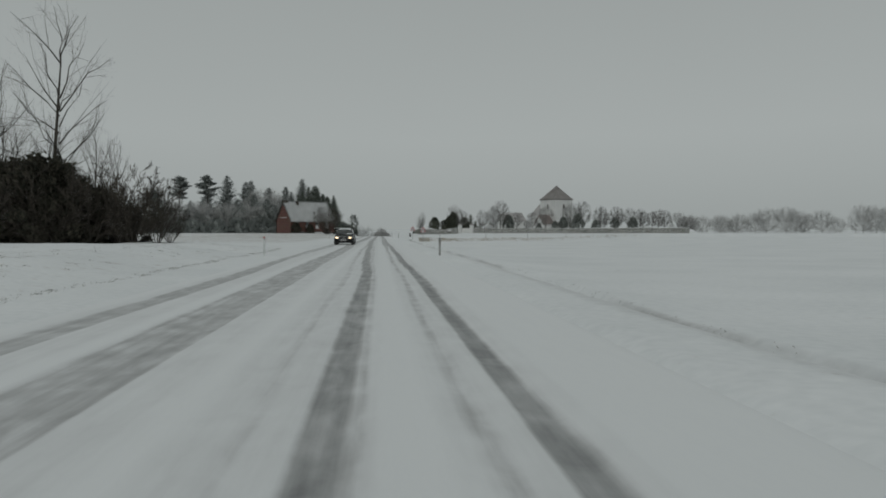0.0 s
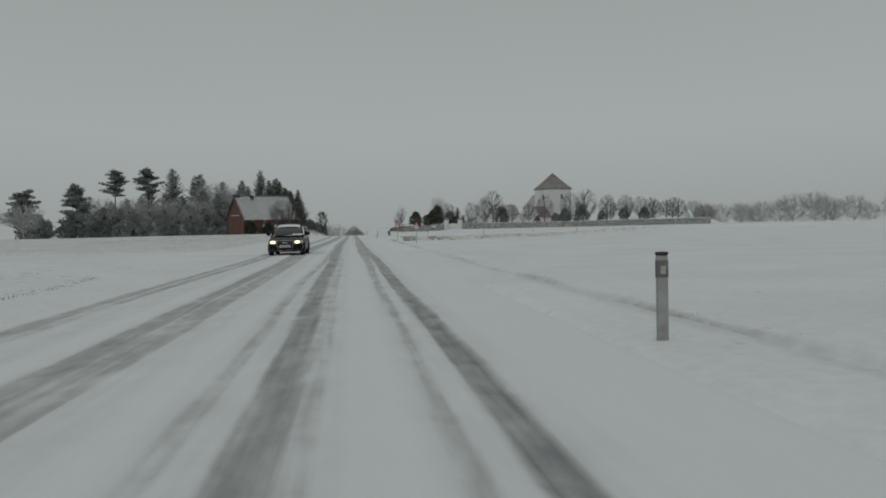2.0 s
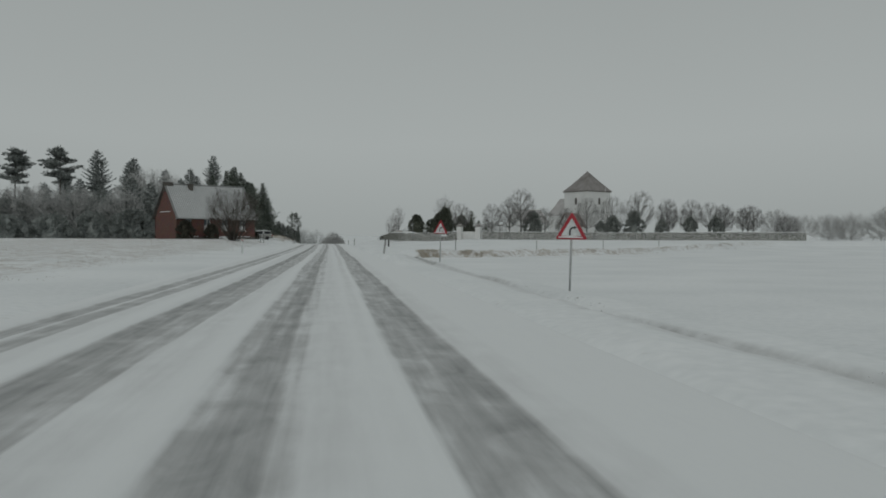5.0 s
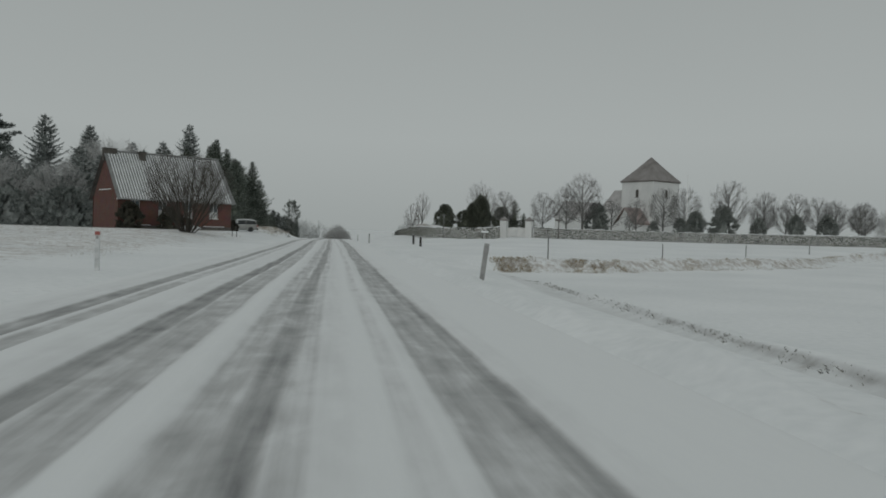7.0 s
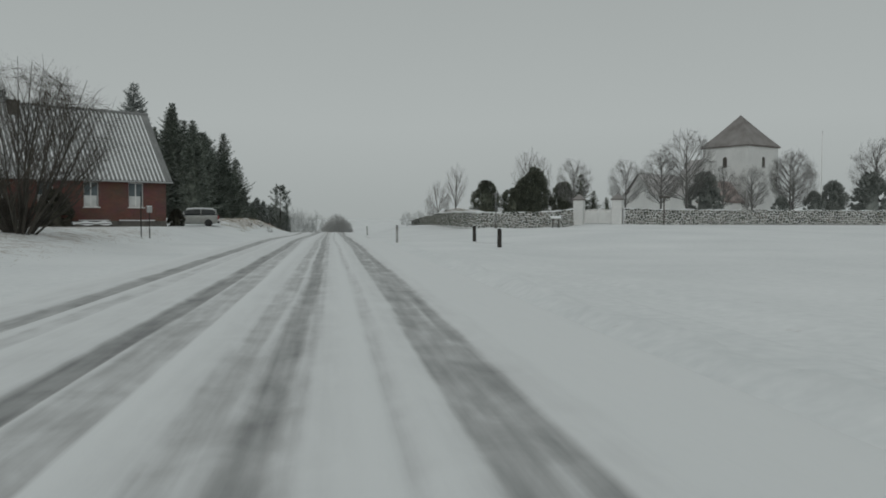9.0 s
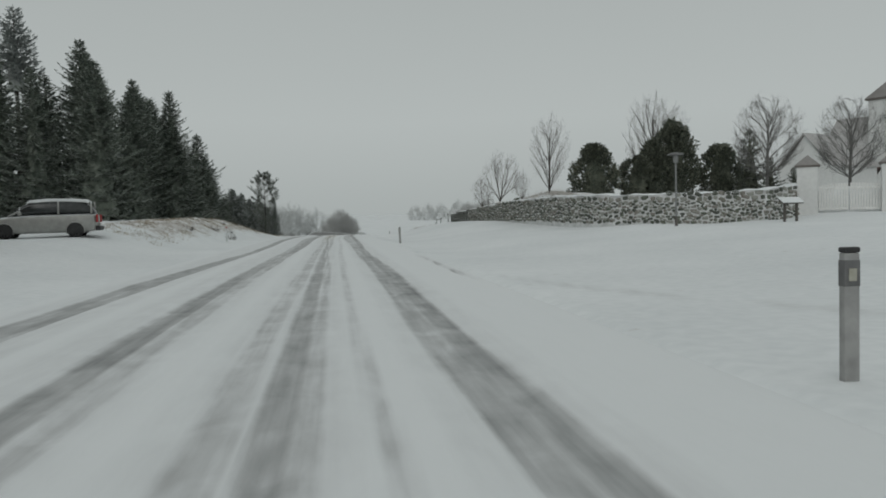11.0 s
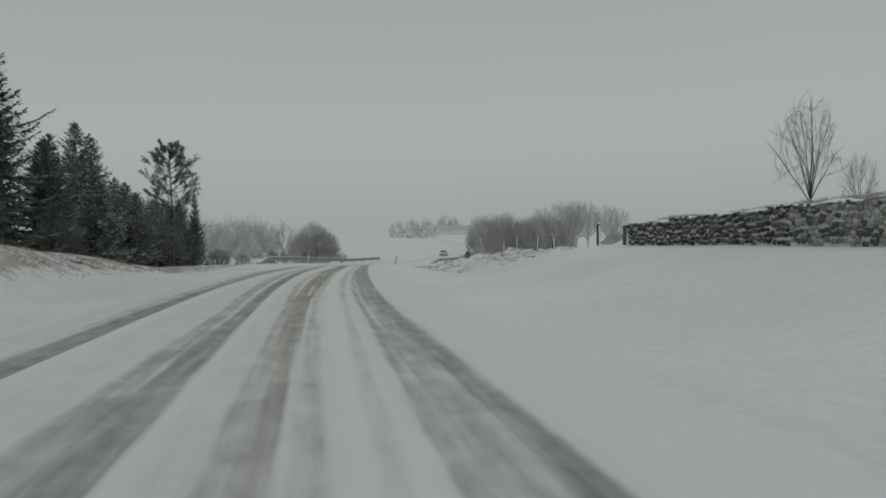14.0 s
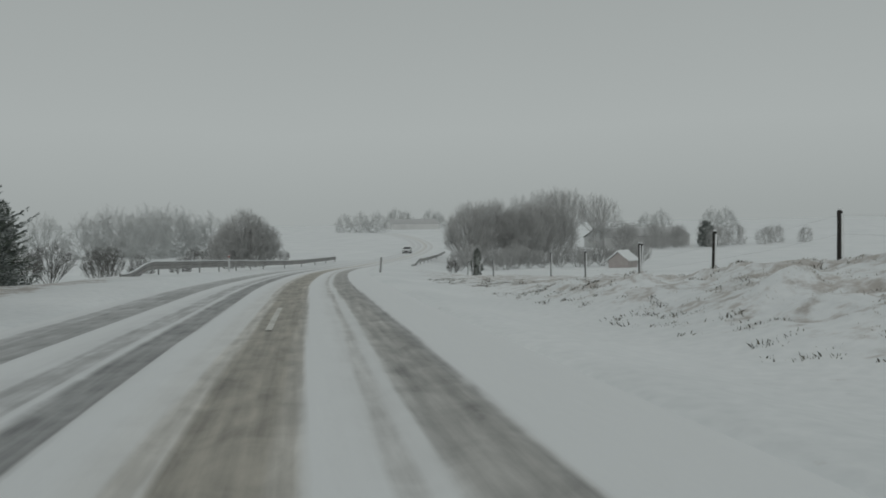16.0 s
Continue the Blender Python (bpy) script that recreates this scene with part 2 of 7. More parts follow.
def brick_material():
    m = bpy.data.materials.new("red_brick")
    m.use_nodes = True
    n, l = m.node_tree.nodes, m.node_tree.links
    b = n["Principled BSDF"]
    uv = n.new("ShaderNodeUVMap")
    br = n.new("ShaderNodeTexBrick")
    br.inputs["Scale"].default_value = 1.0
    br.inputs["Brick Width"].default_value, br.inputs["Row Height"].default_value = 0.24, 0.067
    br.inputs["Mortar Size"].default_value = 0.010
    br.inputs["Color1"].default_value, br.inputs["Color2"].default_value = (0.19, 0.075, 0.058, 1), (0.125, 0.056, 0.047, 1)
    br.inputs["Mortar"].default_value = (0.19, 0.12, 0.1, 1)
    no = n.new("ShaderNodeTexNoise")
    no.inputs["Scale"].default_value, no.inputs["Detail"].default_value = 1.2, 6
    mx = n.new("ShaderNodeMix")
    mx.data_type, mx.blend_type = "RGBA", "MULTIPLY"
    mx.inputs[0].default_value = 0.55
    l.new(uv.outputs[0], br.inputs["Vector"])
    l.new(uv.outputs[0], no.inputs["Vector"])
    l.new(br.outputs["Color"], mx.inputs[6])
    l.new(no.outputs["Color"], mx.inputs[7])
    l.new(mx.outputs[2], b.inputs["Base Color"])
    b.inputs["Roughness"].default_value = 0.9
    bp = n.new("ShaderNodeBump")
    bp.inputs["Strength"].default_value, bp.inputs["Distance"].default_value = 0.4, 0.01
    l.new(br.outputs["Fac"], bp.inputs["Height"])
    bp.invert = True
    l.new(bp.outputs[0], b.inputs["Normal"])
    return m


BRICK = brick_material()


def road_material():
    """Packed snow, worn to grey slush and wet tarmac where the attribute 'wear' is high."""
    m = bpy.data.materials.new("snowy_tarmac")
    m.use_nodes = True
    n, l = m.node_tree.nodes, m.node_tree.links
    b = n["Principled BSDF"]
    at, uv = n.new("ShaderNodeAttribute"), n.new("ShaderNodeUVMap")
    at.attribute_name = "wear"
    tint = n.new("ShaderNodeAttribute")
    tint.attribute_name = "grit"
    mp = n.new("ShaderNodeMapping")
    mp.inputs["Scale"].default_value = (9.0, 0.35, 1)
    l.new(uv.outputs[0], mp.inputs["Vector"])
    streak, lump, patch = (n.new("ShaderNodeTexNoise") for _ in range(3))
    for t, s, d in ((streak, 1.0, 4), (lump, 5.0, 6), (patch, 0.45, 4)):
        t.inputs["Scale"].default_value, t.inputs["Detail"].default_value = s, d
    l.new(mp.outputs[0], streak.inputs["Vector"])
    mp2 = n.new("ShaderNodeMapping")
    mp2.inputs["Scale"].default_value = (1.0, 0.22, 1)
    l.new(uv.outputs[0], mp2.inputs["Vector"])
    l.new(mp2.outputs[0], lump.inputs["Vector"])
    l.new(uv.outputs[0], patch.inputs["Vector"])

    def math_node(op, a, b2, c=None):
        q = n.new("ShaderNodeMath")
        q.operation = op
        for k, v in enumerate((a, b2, c)):
            if v is None:
                continue
            if isinstance(v, (int, float)):
                q.inputs[k].default_value = v
            else:
                l.new(v, q.inputs[k])
        return q.outputs[0]

    blot = n.new("ShaderNodeTexNoise")
    blot.inputs["Scale"].default_value, blot.inputs["Detail"].default_value, blot.inputs["Distortion"].default_value = 2.6, 5, 0.6
    mp3 = n.new("ShaderNodeMapping")
    mp3.inputs["Scale"].default_value = (1.0, 0.5, 1)
    l.new(uv.outputs[0], mp3.inputs["Vector"])
    l.new(mp3.outputs[0], blot.inputs["Vector"])
    v = math_node("MULTIPLY_ADD", streak.outputs["Fac"], 0.8, -0.4)
    v = math_node("MULTIPLY_ADD", lump.outputs["Fac"], 0.6, math_node("ADD", v, -0.3))
    v = math_node("MULTIPLY_ADD", patch.outputs["Fac"], 0.5, math_node("ADD", v, -0.25))
    v = math_node("MULTIPLY_ADD", blot.outputs["Fac"], 0.9, math_node("ADD", v, -0.45))
    edge = math_node("MULTIPLY", at.outputs["Fac"], math_node("SUBTRACT", 1.25, at.outputs["Fac"]))
    w = math_node("ADD", at.outputs["Fac"], math_node("MULTIPLY", v, math_node("MULTIPLY_ADD", edge, 1.9, 0.05)))
    r = n.new("ShaderNodeValToRGB")
    for k, (p, tone) in enumerate(((0.0, (0.80, 0.815, 0.82)), (0.22, (0.70, 0.71, 0.715)), (0.5, (0.50, 0.505, 0.505)), (0.78, (0.33, 0.335, 0.335)), (1.0, (0.19, 0.193, 0.195)))):
        e = r.color_ramp.elements[k if k < 1 else 1] if k in (0,) else (r.color_ramp.elements[-1] if k == 4 else r.color_ramp.elements.new(p))
        e.position, e.color = p, (*tone, 1)
    l.new(w, r.inputs["Fac"])
    br = n.new("ShaderNodeMix")
    br.data_type, br.blend_type = "RGBA", "MULTIPLY"
    l.new(math_node("MULTIPLY", tint.outputs["Fac"], at.outputs["Fac"]), br.inputs[0])
    l.new(r.outputs[0], br.inputs[6])
    br.inputs[7].default_value = (1.0, 0.90, 0.74, 1)
    l.new(br.outputs[2], b.inputs["Base Color"])
    l.new(math_node("MULTIPLY_ADD", w, -0.25, 0.8), b.inputs["Roughness"])
    b.inputs["Specular IOR Level"].default_value = 0.25
    bp = n.new("ShaderNodeBump")
    bp.inputs["Strength"].default_value, bp.inputs["Distance"].default_value = 0.5, 0.03
    l.new(math_node("MULTIPLY_ADD", w, -0.5, lump.outputs["Fac"]), bp.inputs["Height"])
    l.new(bp.outputs[0], b.inputs["Normal"])
    return m


ROAD = road_material()


def ground_material():
    """Snow that lets flattened dead grass through where the attribute 'sward' is high."""
    m = node_mat("snowy_ground", [(0.72, 0.742, 0.75), (0.86, 0.875, 0.88)], 0.7, 5.0, 0.16, 0.2, spec=0.2)
    n, l = m.node_tree.nodes, m.node_tree.links
    b = n["Principled BSDF"]
    snow = b.inputs["Base Color"].links[0].from_socket
    co, at = n.new("ShaderNodeTexCoord"), n.new("ShaderNodeAttribute")
    at.attribute_name = "sward"
    tuft, drift, tint = (n.new("ShaderNodeTexNoise") for _ in range(3))
    for t, s, d in ((tuft, 2.4, 9), (drift, 0.6, 5), (tint, 1.4, 3)):
        t.inputs["Scale"].default_value, t.inputs["Detail"].default_value, t.inputs["Roughness"].default_value = s, d, 0.62
        l.new(co.outputs["Object"], t.inputs["Vector"])
    half = n.new("ShaderNodeMath")
    half.operation = "MULTIPLY"
    l.new(drift.outputs["Fac"], half.inputs[0])
    half.inputs[1].default_value = 0.7
    both = n.new("ShaderNodeMath")
    both.operation = "MULTIPLY_ADD"
    l.new(tuft.outputs["Fac"], both.inputs[0])
    both.inputs[1].default_value = 1.3
    l.new(half.outputs[0], both.inputs[2])
    up = n.new("ShaderNodeMath")
    up.operation = "MULTIPLY_ADD"
    l.new(at.outputs["Fac"], up.inputs[0])
    up.inputs[1].default_value = 0.62
    l.new(both.outputs[0], up.inputs[2])
    show = n.new("ShaderNodeMapRange")
    show.interpolation_type = "SMOOTHSTEP"
    show.inputs["From Min"].default_value, show.inputs["From Max"].default_value, show.inputs["To Max"].default_value = 1.22, 1.62, 0.85
    l.new(up.outputs[0], show.inputs["Value"])
    r = n.new("ShaderNodeValToRGB")
    r.color_ramp.elements[0].position, r.color_ramp.elements[1].position = 0.35, 0.68
    r.color_ramp.elements[0].color, r.color_ramp.elements[1].color = (0.34, 0.30, 0.268, 1), (0.51, 0.468, 0.43, 1)
    l.new(tint.outputs["Fac"], r.inputs["Fac"])
    mx = n.new("ShaderNodeMix")
    mx.data_type = "RGBA"
    l.new(show.outputs[0], mx.inputs[0])
    l.new(snow, mx.inputs[6])
    l.new(r.outputs[0], mx.inputs[7])
    earth = n.new("ShaderNodeAttribute")
    earth.attribute_name = "soil_shade"
    seen = n.new("ShaderNodeMath")
    seen.operation = "MULTIPLY_ADD"
    l.new(tuft.outputs["Fac"], seen.inputs[0])
    seen.inputs[1].default_value, seen.inputs[2].default_value = 2.2, -0.35
    bare = n.new("ShaderNodeMath")
    bare.operation, bare.use_clamp = "MULTIPLY", True
    l.new(earth.outputs["Fac"], bare.inputs[0])
    l.new(seen.outputs[0], bare.inputs[1])
    dirt = n.new("ShaderNodeMix")
    dirt.data_type = "RGBA"
    l.new(bare.outputs[0], dirt.inputs[0])
    l.new(mx.outputs[2], dirt.inputs[6])
    dirt.inputs[7].default_value = (0.20, 0.19, 0.18, 1)
    l.new(dirt.outputs[2], b.inputs["Base Color"])
    return m


GROUND = ground_material()


# ---- builders ----
class Shape:
    """Vertices and faces gathered for one mesh."""

    def __init__(self):
        self.v, self.f = [], []

    def add(self, verts, faces):
        k = len(self.v)
        self.v.extend(verts)
        self.f.extend(tuple(i + k for i in f) for f in faces)
        return self

    def tube(self, pts, radii, n=6, cap=True):
        pts = [Vector(p) for p in pts]
        k = len(self.v)
        for i, p in enumerate(pts):
            d = (pts[min(i + 1, len(pts) - 1)] - pts[max(i - 1, 0)]).normalized()
            a = d.orthogonal().normalized() if abs(d.z) < 0.95 else Vector((1, 0, 0)).cross(d).normalized()
            c = d.cross(a)
            for j in range(n):
                t = 2 * math.pi * j / n
                self.v.append(p + (a * math.cos(t) + c * math.sin(t)) * radii[i])
        for i in range(len(pts) - 1):
            for j in range(n):
                q = (j + 1) % n
                self.f.append((k + i * n + j, k + i * n + q, k + (i + 1) * n + q, k + (i + 1) * n + j))
        if cap:
            self.f.append(tuple(k + j for j in range(n))[::-1])
            self.f.append(tuple(k + (len(pts) - 1) * n + j for j in range(n)))
        return self

    def box(self, lo, hi, bevel=0.0, m=None):
        bm = bmesh.new()
        bmesh.ops.create_cube(bm, size=1)
        for q in bm.verts:
            q.co = Vector([lo[i] + (q.co[i] + 0.5) * (hi[i] - lo[i]) for i in range(3)])
        if bevel:
            bmesh.ops.bevel(bm, geom=bm.edges[:], offset=bevel, segments=2, affect="EDGES", profile=0.5)
        bm.verts.index_update()
        self.add([(m @ q.co) if m else q.co.copy() for q in bm.verts], [[q.index for q in f.verts] for f in bm.faces])
        bm.free()
        return self

    def sheet(self, rows):
        """A grid of points, row by row."""
        n = len(rows[0])
        return self.add([p for r in rows for p in r], [(i * n + j, i * n + j + 1, (i + 1) * n + j + 1, (i + 1) * n + j) for i in range(len(rows) - 1) for j in range(n - 1)])

    def mesh(self, name, material, smooth=False):
        me = bpy.data.meshes.new(name)
        me.from_pydata([tuple(p) for p in self.v], [], self.f)
        if smooth:
            me.polygons.foreach_set("use_smooth", [True] * len(me.polygons))
        me.materials.append(material)
        me.update()
        return me


def part(name, shape, material, parent, label="", smooth=False):
    ob = new(name, shape.mesh(name, material, smooth) if isinstance(shape, Shape) else shape)
    ob.parent = parent
    return tagged(ob, label)


def thing(name, label, category, m, group="", kind=""):
    ob = new(name)
    ob.empty_display_size = 0.3
    ob.matrix_world = m
    return tagged(ob, label, category, group, kind)


def smooth01(a, b, v):
    t = np.clip((np.asarray(v, float) - a) / (b - a), 0, 1)
    return t * t * (3 - 2 * t)


# ---- the lie of the land ----
_y = np.arange(-700, 3400, 1.0)
_slope = np.interp(_y, [254, 288, 317, 345, 368, 420, 470, 560, 640], [0, 0.061, 0.1, 0.17, 0.27, 0.31, 0.3, 0.1, -0.1])
_cx = np.concatenate([[0], np.cumsum((_slope[1:] + _slope[:-1]) / 2)])
_zr = np.interp(_y, [205, 226, 245, 258, 271, 288, 317, 346, 371, 417, 451, 520, 640, 800, 1200], [0, -0.12, -0.2, -0.3, -0.47, -0.78, -1.6, -2.7, -3.7, -4.95, -5.4, -5.0, -1.8, 0.5, 2])
_zr = np.convolve(np.pad(_zr, 8, mode="edge"), np.ones(17) / 17, "valid")
_left = np.interp(_y, [-20, 50, 75, 170, 200, 228, 236, 243, 262, 280, 292, 300, 308, 318, 335, 380, 450, 560, 640, 720, 1000, 2500], [0.55, 0.5, 0.15, 0.35, 0.85, 0.68, 0.62, 1.1, 1.35, 0.95, 0.1, -0.6, -1.05, -1.4, -2.6, -5.2, -5.6, -3.8, -1.6, 0, 2, 2.5])
_right = np.interp(_y, [185, 235, 250, 285, 292, 300, 308, 318, 325, 335, 345, 360, 400, 450, 560, 640, 720, 1000, 2500], [0, 0.85, 0.75, 0.42, -0.30, -0.66, -1.35, -2.05, -2.4, -2.95, -3.45, -4.2, -5.7, -6.2, -3.4, -1.4, 0, 2, 2.5])


def centre(y):
    return np.interp(y, _y, _cx)


def road_z(y):
    return np.interp(y, _y, _zr)


def lattice(x, y, seed):
    """Smooth value noise on the whole plane, -1 to 1."""
    xi, yi = np.floor(x), np.floor(y)
    fx, fy = x - xi, y - yi
    fx, fy = fx * fx * (3 - 2 * fx), fy * fy * (3 - 2 * fy)

    def hashed(a, b):
        v = np.sin(a * 127.1 + b * 311.7 + seed * 74.7) * 43758.5453
        return 2 * (v - np.floor(v)) - 1

    low = hashed(xi, yi) * (1 - fx) + hashed(xi + 1, yi) * fx
    high = hashed(xi, yi + 1) * (1 - fx) + hashed(xi + 1, yi + 1) * fx
    return low * (1 - fy) + high * fy


def ripple(x, y):
    return 0.7 * lattice(x * 0.11, y * 0.08, 1) + 0.45 * lattice(x * 0.42, y * 0.31, 2) + 0.15 * lattice(x * 1.1, y * 0.9, 3)


# the churchyard wall, from its end by the bend to the gate and on: x, y, foot, top
WALL_BEND = np.array([(12.6, 282, 0.5, 1.24), (12.75, 271.5, 0.66, 1.62), (12.95, 262.5, 0.7, 1.9), (13.1, 255, 0.72, 2.08), (13.3, 247.5, 0.74, 2.14), (13.48, 244.5, 0.7, 2.12), (13.75, 242.2, 0.68, 2.1), (14.2, 240.5, 0.65, 2.07), (14.9, 239.1, 0.62, 2.04), (15.9, 238.1, 0.58, 2.02), (17.2, 237.4, 0.53, 2.0), (19.0, 237.05, 0.5, 2.02), (21.6, 237.0, 0.5, 2.1), (24.3, 238.2, 0.8, 2.4)])
WALL_FIELD = np.array([(28.4, 235.4, 0.95, 2.4), (34, 234.2, 0.8, 2.3), (46, 233.8, 0.65, 2.25), (58, 233.8, 0.6, 2.25), (75, 234.5, 0.75, 2.45), (95, 236, 0.8, 2.5)])


WALL_ALL = np.concatenate([WALL_BEND, WALL_FIELD])
_wx = np.arange(12.6, 95, 0.1)
_wy = np.interp(_wx, WALL_ALL[:, 0], WALL_ALL[:, 1])
_wtilt = np.sqrt(1 + np.gradient(_wy, _wx) ** 2)


def wall_gap(x, y):
    """Distance behind the churchyard wall."""
    return (y - np.interp(x, _wx, _wy)) / np.interp(x, _wx, _wtilt)


def yard(x, y):
    """How far a place lies inside the churchyard, 0 to 1."""
    gap = wall_gap(x, y)
    back = np.interp(x, [12, 15, 22, 40], [280, 284, 292, 320])
    return smooth01(0.4, 0.85, gap) * (x > 12.6) * smooth01(back + 4.5, back, y) * smooth01(99, 95, x)


def field_brow(x):
    """The low uncut bank across the field before the churchyard."""
    return np.interp(x, [8.5, 10.6, 13, 17, 22, 31, 39, 53, 77], [166.2, 167, 168, 169.5, 173.3, 178.8, 184.2, 198, 215]) + 0.3 * np.sin(np.asarray(x) * 0.7)


def verge_lip(y):
    """Where the field's snow breaks off above the roadside drain."""
    y = np.asarray(y, float)
    return np.interp(y, [0, 100, 133, 144, 156, 166], [5.12, 5.12, 5.58, 6.1, 7.2, 8.3]) + 0.05 * np.sin(y * 0.35) + 0.04 * np.sin(y * 0.13 + 2)


def height(x, y):
    x, y = np.asarray(x, float), np.asarray(y, float)
    u = x - centre(y)
    z = road_z(y)
    left, right = np.interp(y, _y, _left), np.interp(y, _y, _right)
    rise_r = smooth01(4.5, np.interp(y, [180, 240, 262, 290, 340], [22, 22, 12.5, 12.0, 12]), u)
    z_r = z + (right - z) * rise_r
    rise_l = smooth01(np.interp(y, [300, 318], [-6.6, -9.6]), np.interp(y, [0, 60, 100, 190, 250, 300, 320, 340], [-10.5, -12, -20, -14, -10.5, -12, -14, -19]), u)
    shoulder = 0.28 * smooth01(-4.6, -6.5, u) * smooth01(302, 318, y) * smooth01(430, 400, y)
    z_l = z + shoulder + (left - z - shoulder) * rise_l
    out = np.where(u > 0, z_r, z_l)
    # shallow drain beside the right verge, along the field
    out = out - 0.16 * smooth01(4.6, 5.0, u) * smooth01(8.0, 5.6, u) * smooth01(190, 170, y)
    lip = verge_lip(y)
    broken = (0.75 + 0.5 * lattice(x * 0.6, y * 0.45, 12)) * smooth01(168, 160, y)
    out = out + 0.11 * broken * smooth01(lip - 0.10, lip + 0.06, u) * smooth01(lip + 1.8, lip + 0.4, u)
    out = out - 0.06 * np.exp(-((u - lip + 0.40) / 0.22) ** 2) * smooth01(168, 160, y)
    out = out - 0.17 * smooth01(2.9, 3.9, u) * smooth01(8.5, 5.5, u) * smooth01(222, 234, y) * smooth01(282, 266, y)
    top = np.minimum(np.interp(x, WALL_ALL[:, 0], WALL_ALL[:, 3]), np.interp(-y, -WALL_BEND[:, 1], WALL_BEND[:, 3]) + 10 * smooth01(250, 238, y)) - 0.2
    out = out + (np.maximum(top, out) - out) * yard(x, y)
    heap = (0.26 + 0.10 * lattice(x * 0.5, y * 0.35, 14)) * smooth01(0.45, 1.5, wall_gap(x, y)) + 0.30 * np.exp(-((y - 250) / 3.5) ** 2) * smooth01(0.6, 2.0, wall_gap(x, y))
    out = out + heap * smooth01(20, 16, x) * smooth01(242, 247, y) * yard(x, y)
    rough = smooth01(4.2, 6.5, np.abs(u))
    lumps = 0.035 + 0.20 * smooth01(-6.6, -8.2, u) * smooth01(90, 60, y) + 0.17 * smooth01(236, 250, y) * smooth01(345, 320, y) * (smooth01(-7, -9, u) + smooth01(5.5, 7.5, u) * smooth01(284, 292, y))
    crumbs = np.maximum(0, lattice(x * 1.9, y * 1.3, 5)) * 0.09 + np.maximum(0, lattice(x * 0.8, y * 0.55, 6)) * 0.08
    out = out + (0.8 + 0.4 * smooth01(122, 130, y)) * crumbs * smooth01(3.0, 3.4, u) * smooth01(4.9 - 0.8 * smooth01(112, 126, y), 4.2 - 0.5 * smooth01(112, 126, y), u) * smooth01(195, 165, y)
    out = out + (crumbs * 2.6 + 0.30 * np.abs(lattice(x * 0.5, y * 0.45, 7)) + 0.16 * np.abs(lattice(x * 1.5, y * 1.1, 11)) + 0.10 * np.abs(lattice(x * 2.6, y * 1.9, 15))) * smooth01(5.8, 8.0, u) * smooth01(284, 294, y) * (smooth01(318, 302, y) + 0.3 * smooth01(365, 345, y)) / 1.3 * (1 - yard(x, y))
    out = out + (crumbs * 1.3) * smooth01(-7.4, -9.0, u) * smooth01(236, 246, y) * smooth01(325, 312, y)
    out = out - 0.25 * smooth01(3.4, 5.2, u) * smooth01(9.5, 6.6, u) * smooth01(284, 294, y) * smooth01(352, 336, y)
    # ploughed ridge of lumpy snow beside a flat trodden strip
    ridge = 3.46 + 0.06 * np.sin(y * 0.21) + 0.05 * np.sin(y * 0.57 + 1)
    ploughed = smooth01(118, 128, y) * smooth01(203, 190, y)
    out = out + ploughed * np.exp(-((u - ridge) / 0.2) ** 2) * np.clip(0.07 + 0.06 * lattice(x * 1.2, y * 0.9, 17) + 0.09 * np.abs(lattice(x * 2.4, y * 2.1, 20)), 0.02, 0.14)
    out = out - 0.05 * ploughed * smooth01(ridge + 0.2, ridge + 0.45, u) * smooth01(np.minimum(lip, 6.2), np.minimum(lip, 6.2) - 0.3, u)
    brow = field_brow(x)
    out = out - (0.34 * smooth01(20, 110, y) + 0.2) * smooth01(5.7, 8.4, u) * smooth01(brow + 1.5, brow, y) * (u > 0)
    out = out - 0.25 * smooth01(5.7, 9.0, u) * smooth01(212, 192, y) * smooth01(60, 120, y) * (u > 0)
    out = out + np.exp(-((y - brow - 1.3) / 0.7) ** 2) * (0.05 + 0.22 * np.abs(lattice(x * 0.7, y * 0.9, 8))) * smooth01(6.0, 8.5, x) * smooth01(90, 70, x)
    out = out - 0.28 * smooth01(15.0, 19.0, x) * smooth01(26, 22.5, x) * smooth01(220, 231, y) * smooth01(238.2, 237.4, y)
    far = smooth01(10, 40, np.abs(u)) * smooth01(300, 600, y) * 1.2 * np.sin(x * 0.013 + 0.6) * np.sin(y * 0.009)
    return out + rough * (lumps * ripple(x, y) * (1 - 0.8 * yard(x, y)) + far)


def sward(x, y):
    """How much dead grass shows through the snow, 0 to 1."""
    u = x - centre(y)
    s = 0.55 * smooth01(-8.0, -10.5, u) * smooth01(70, 100, y) * smooth01(-90, -60, x) * smooth01(225, 205, y)
    s = np.maximum(s, 0.75 * smooth01(-7.6, -9.0, u) * smooth01(-16, -12.5, u) * smooth01(238, 244, y) * smooth01(335, 322, y))
    s = np.maximum(s, 0.45 * smooth01(-13.5, -15, u) * smooth01(45, 55, y) * smooth01(75, 66, y))
    s = np.maximum(s, 0.22 * smooth01(-6.6, -7.4, u) * smooth01(80, 60, y))
    s = np.maximum(s, (0.50 + 0.18 * smooth01(7.5, 10.5, u)) * smooth01(5.6, 7.4, u) * smooth01(17, 14, u) * smooth01(286, 292, y) * smooth01(365, 345, y))
    s = np.maximum(s, 0.66 * np.exp(-((y - field_brow(x) - 0.9) / 0.9) ** 2) * smooth01(8.2, 9.2, x) * smooth01(90, 60, x))
    return np.maximum(s, 0.42 * smooth01(0.1, 0.6, yard(x, y)) * smooth01(240, 246, y) * smooth01(18, 15.5, x))


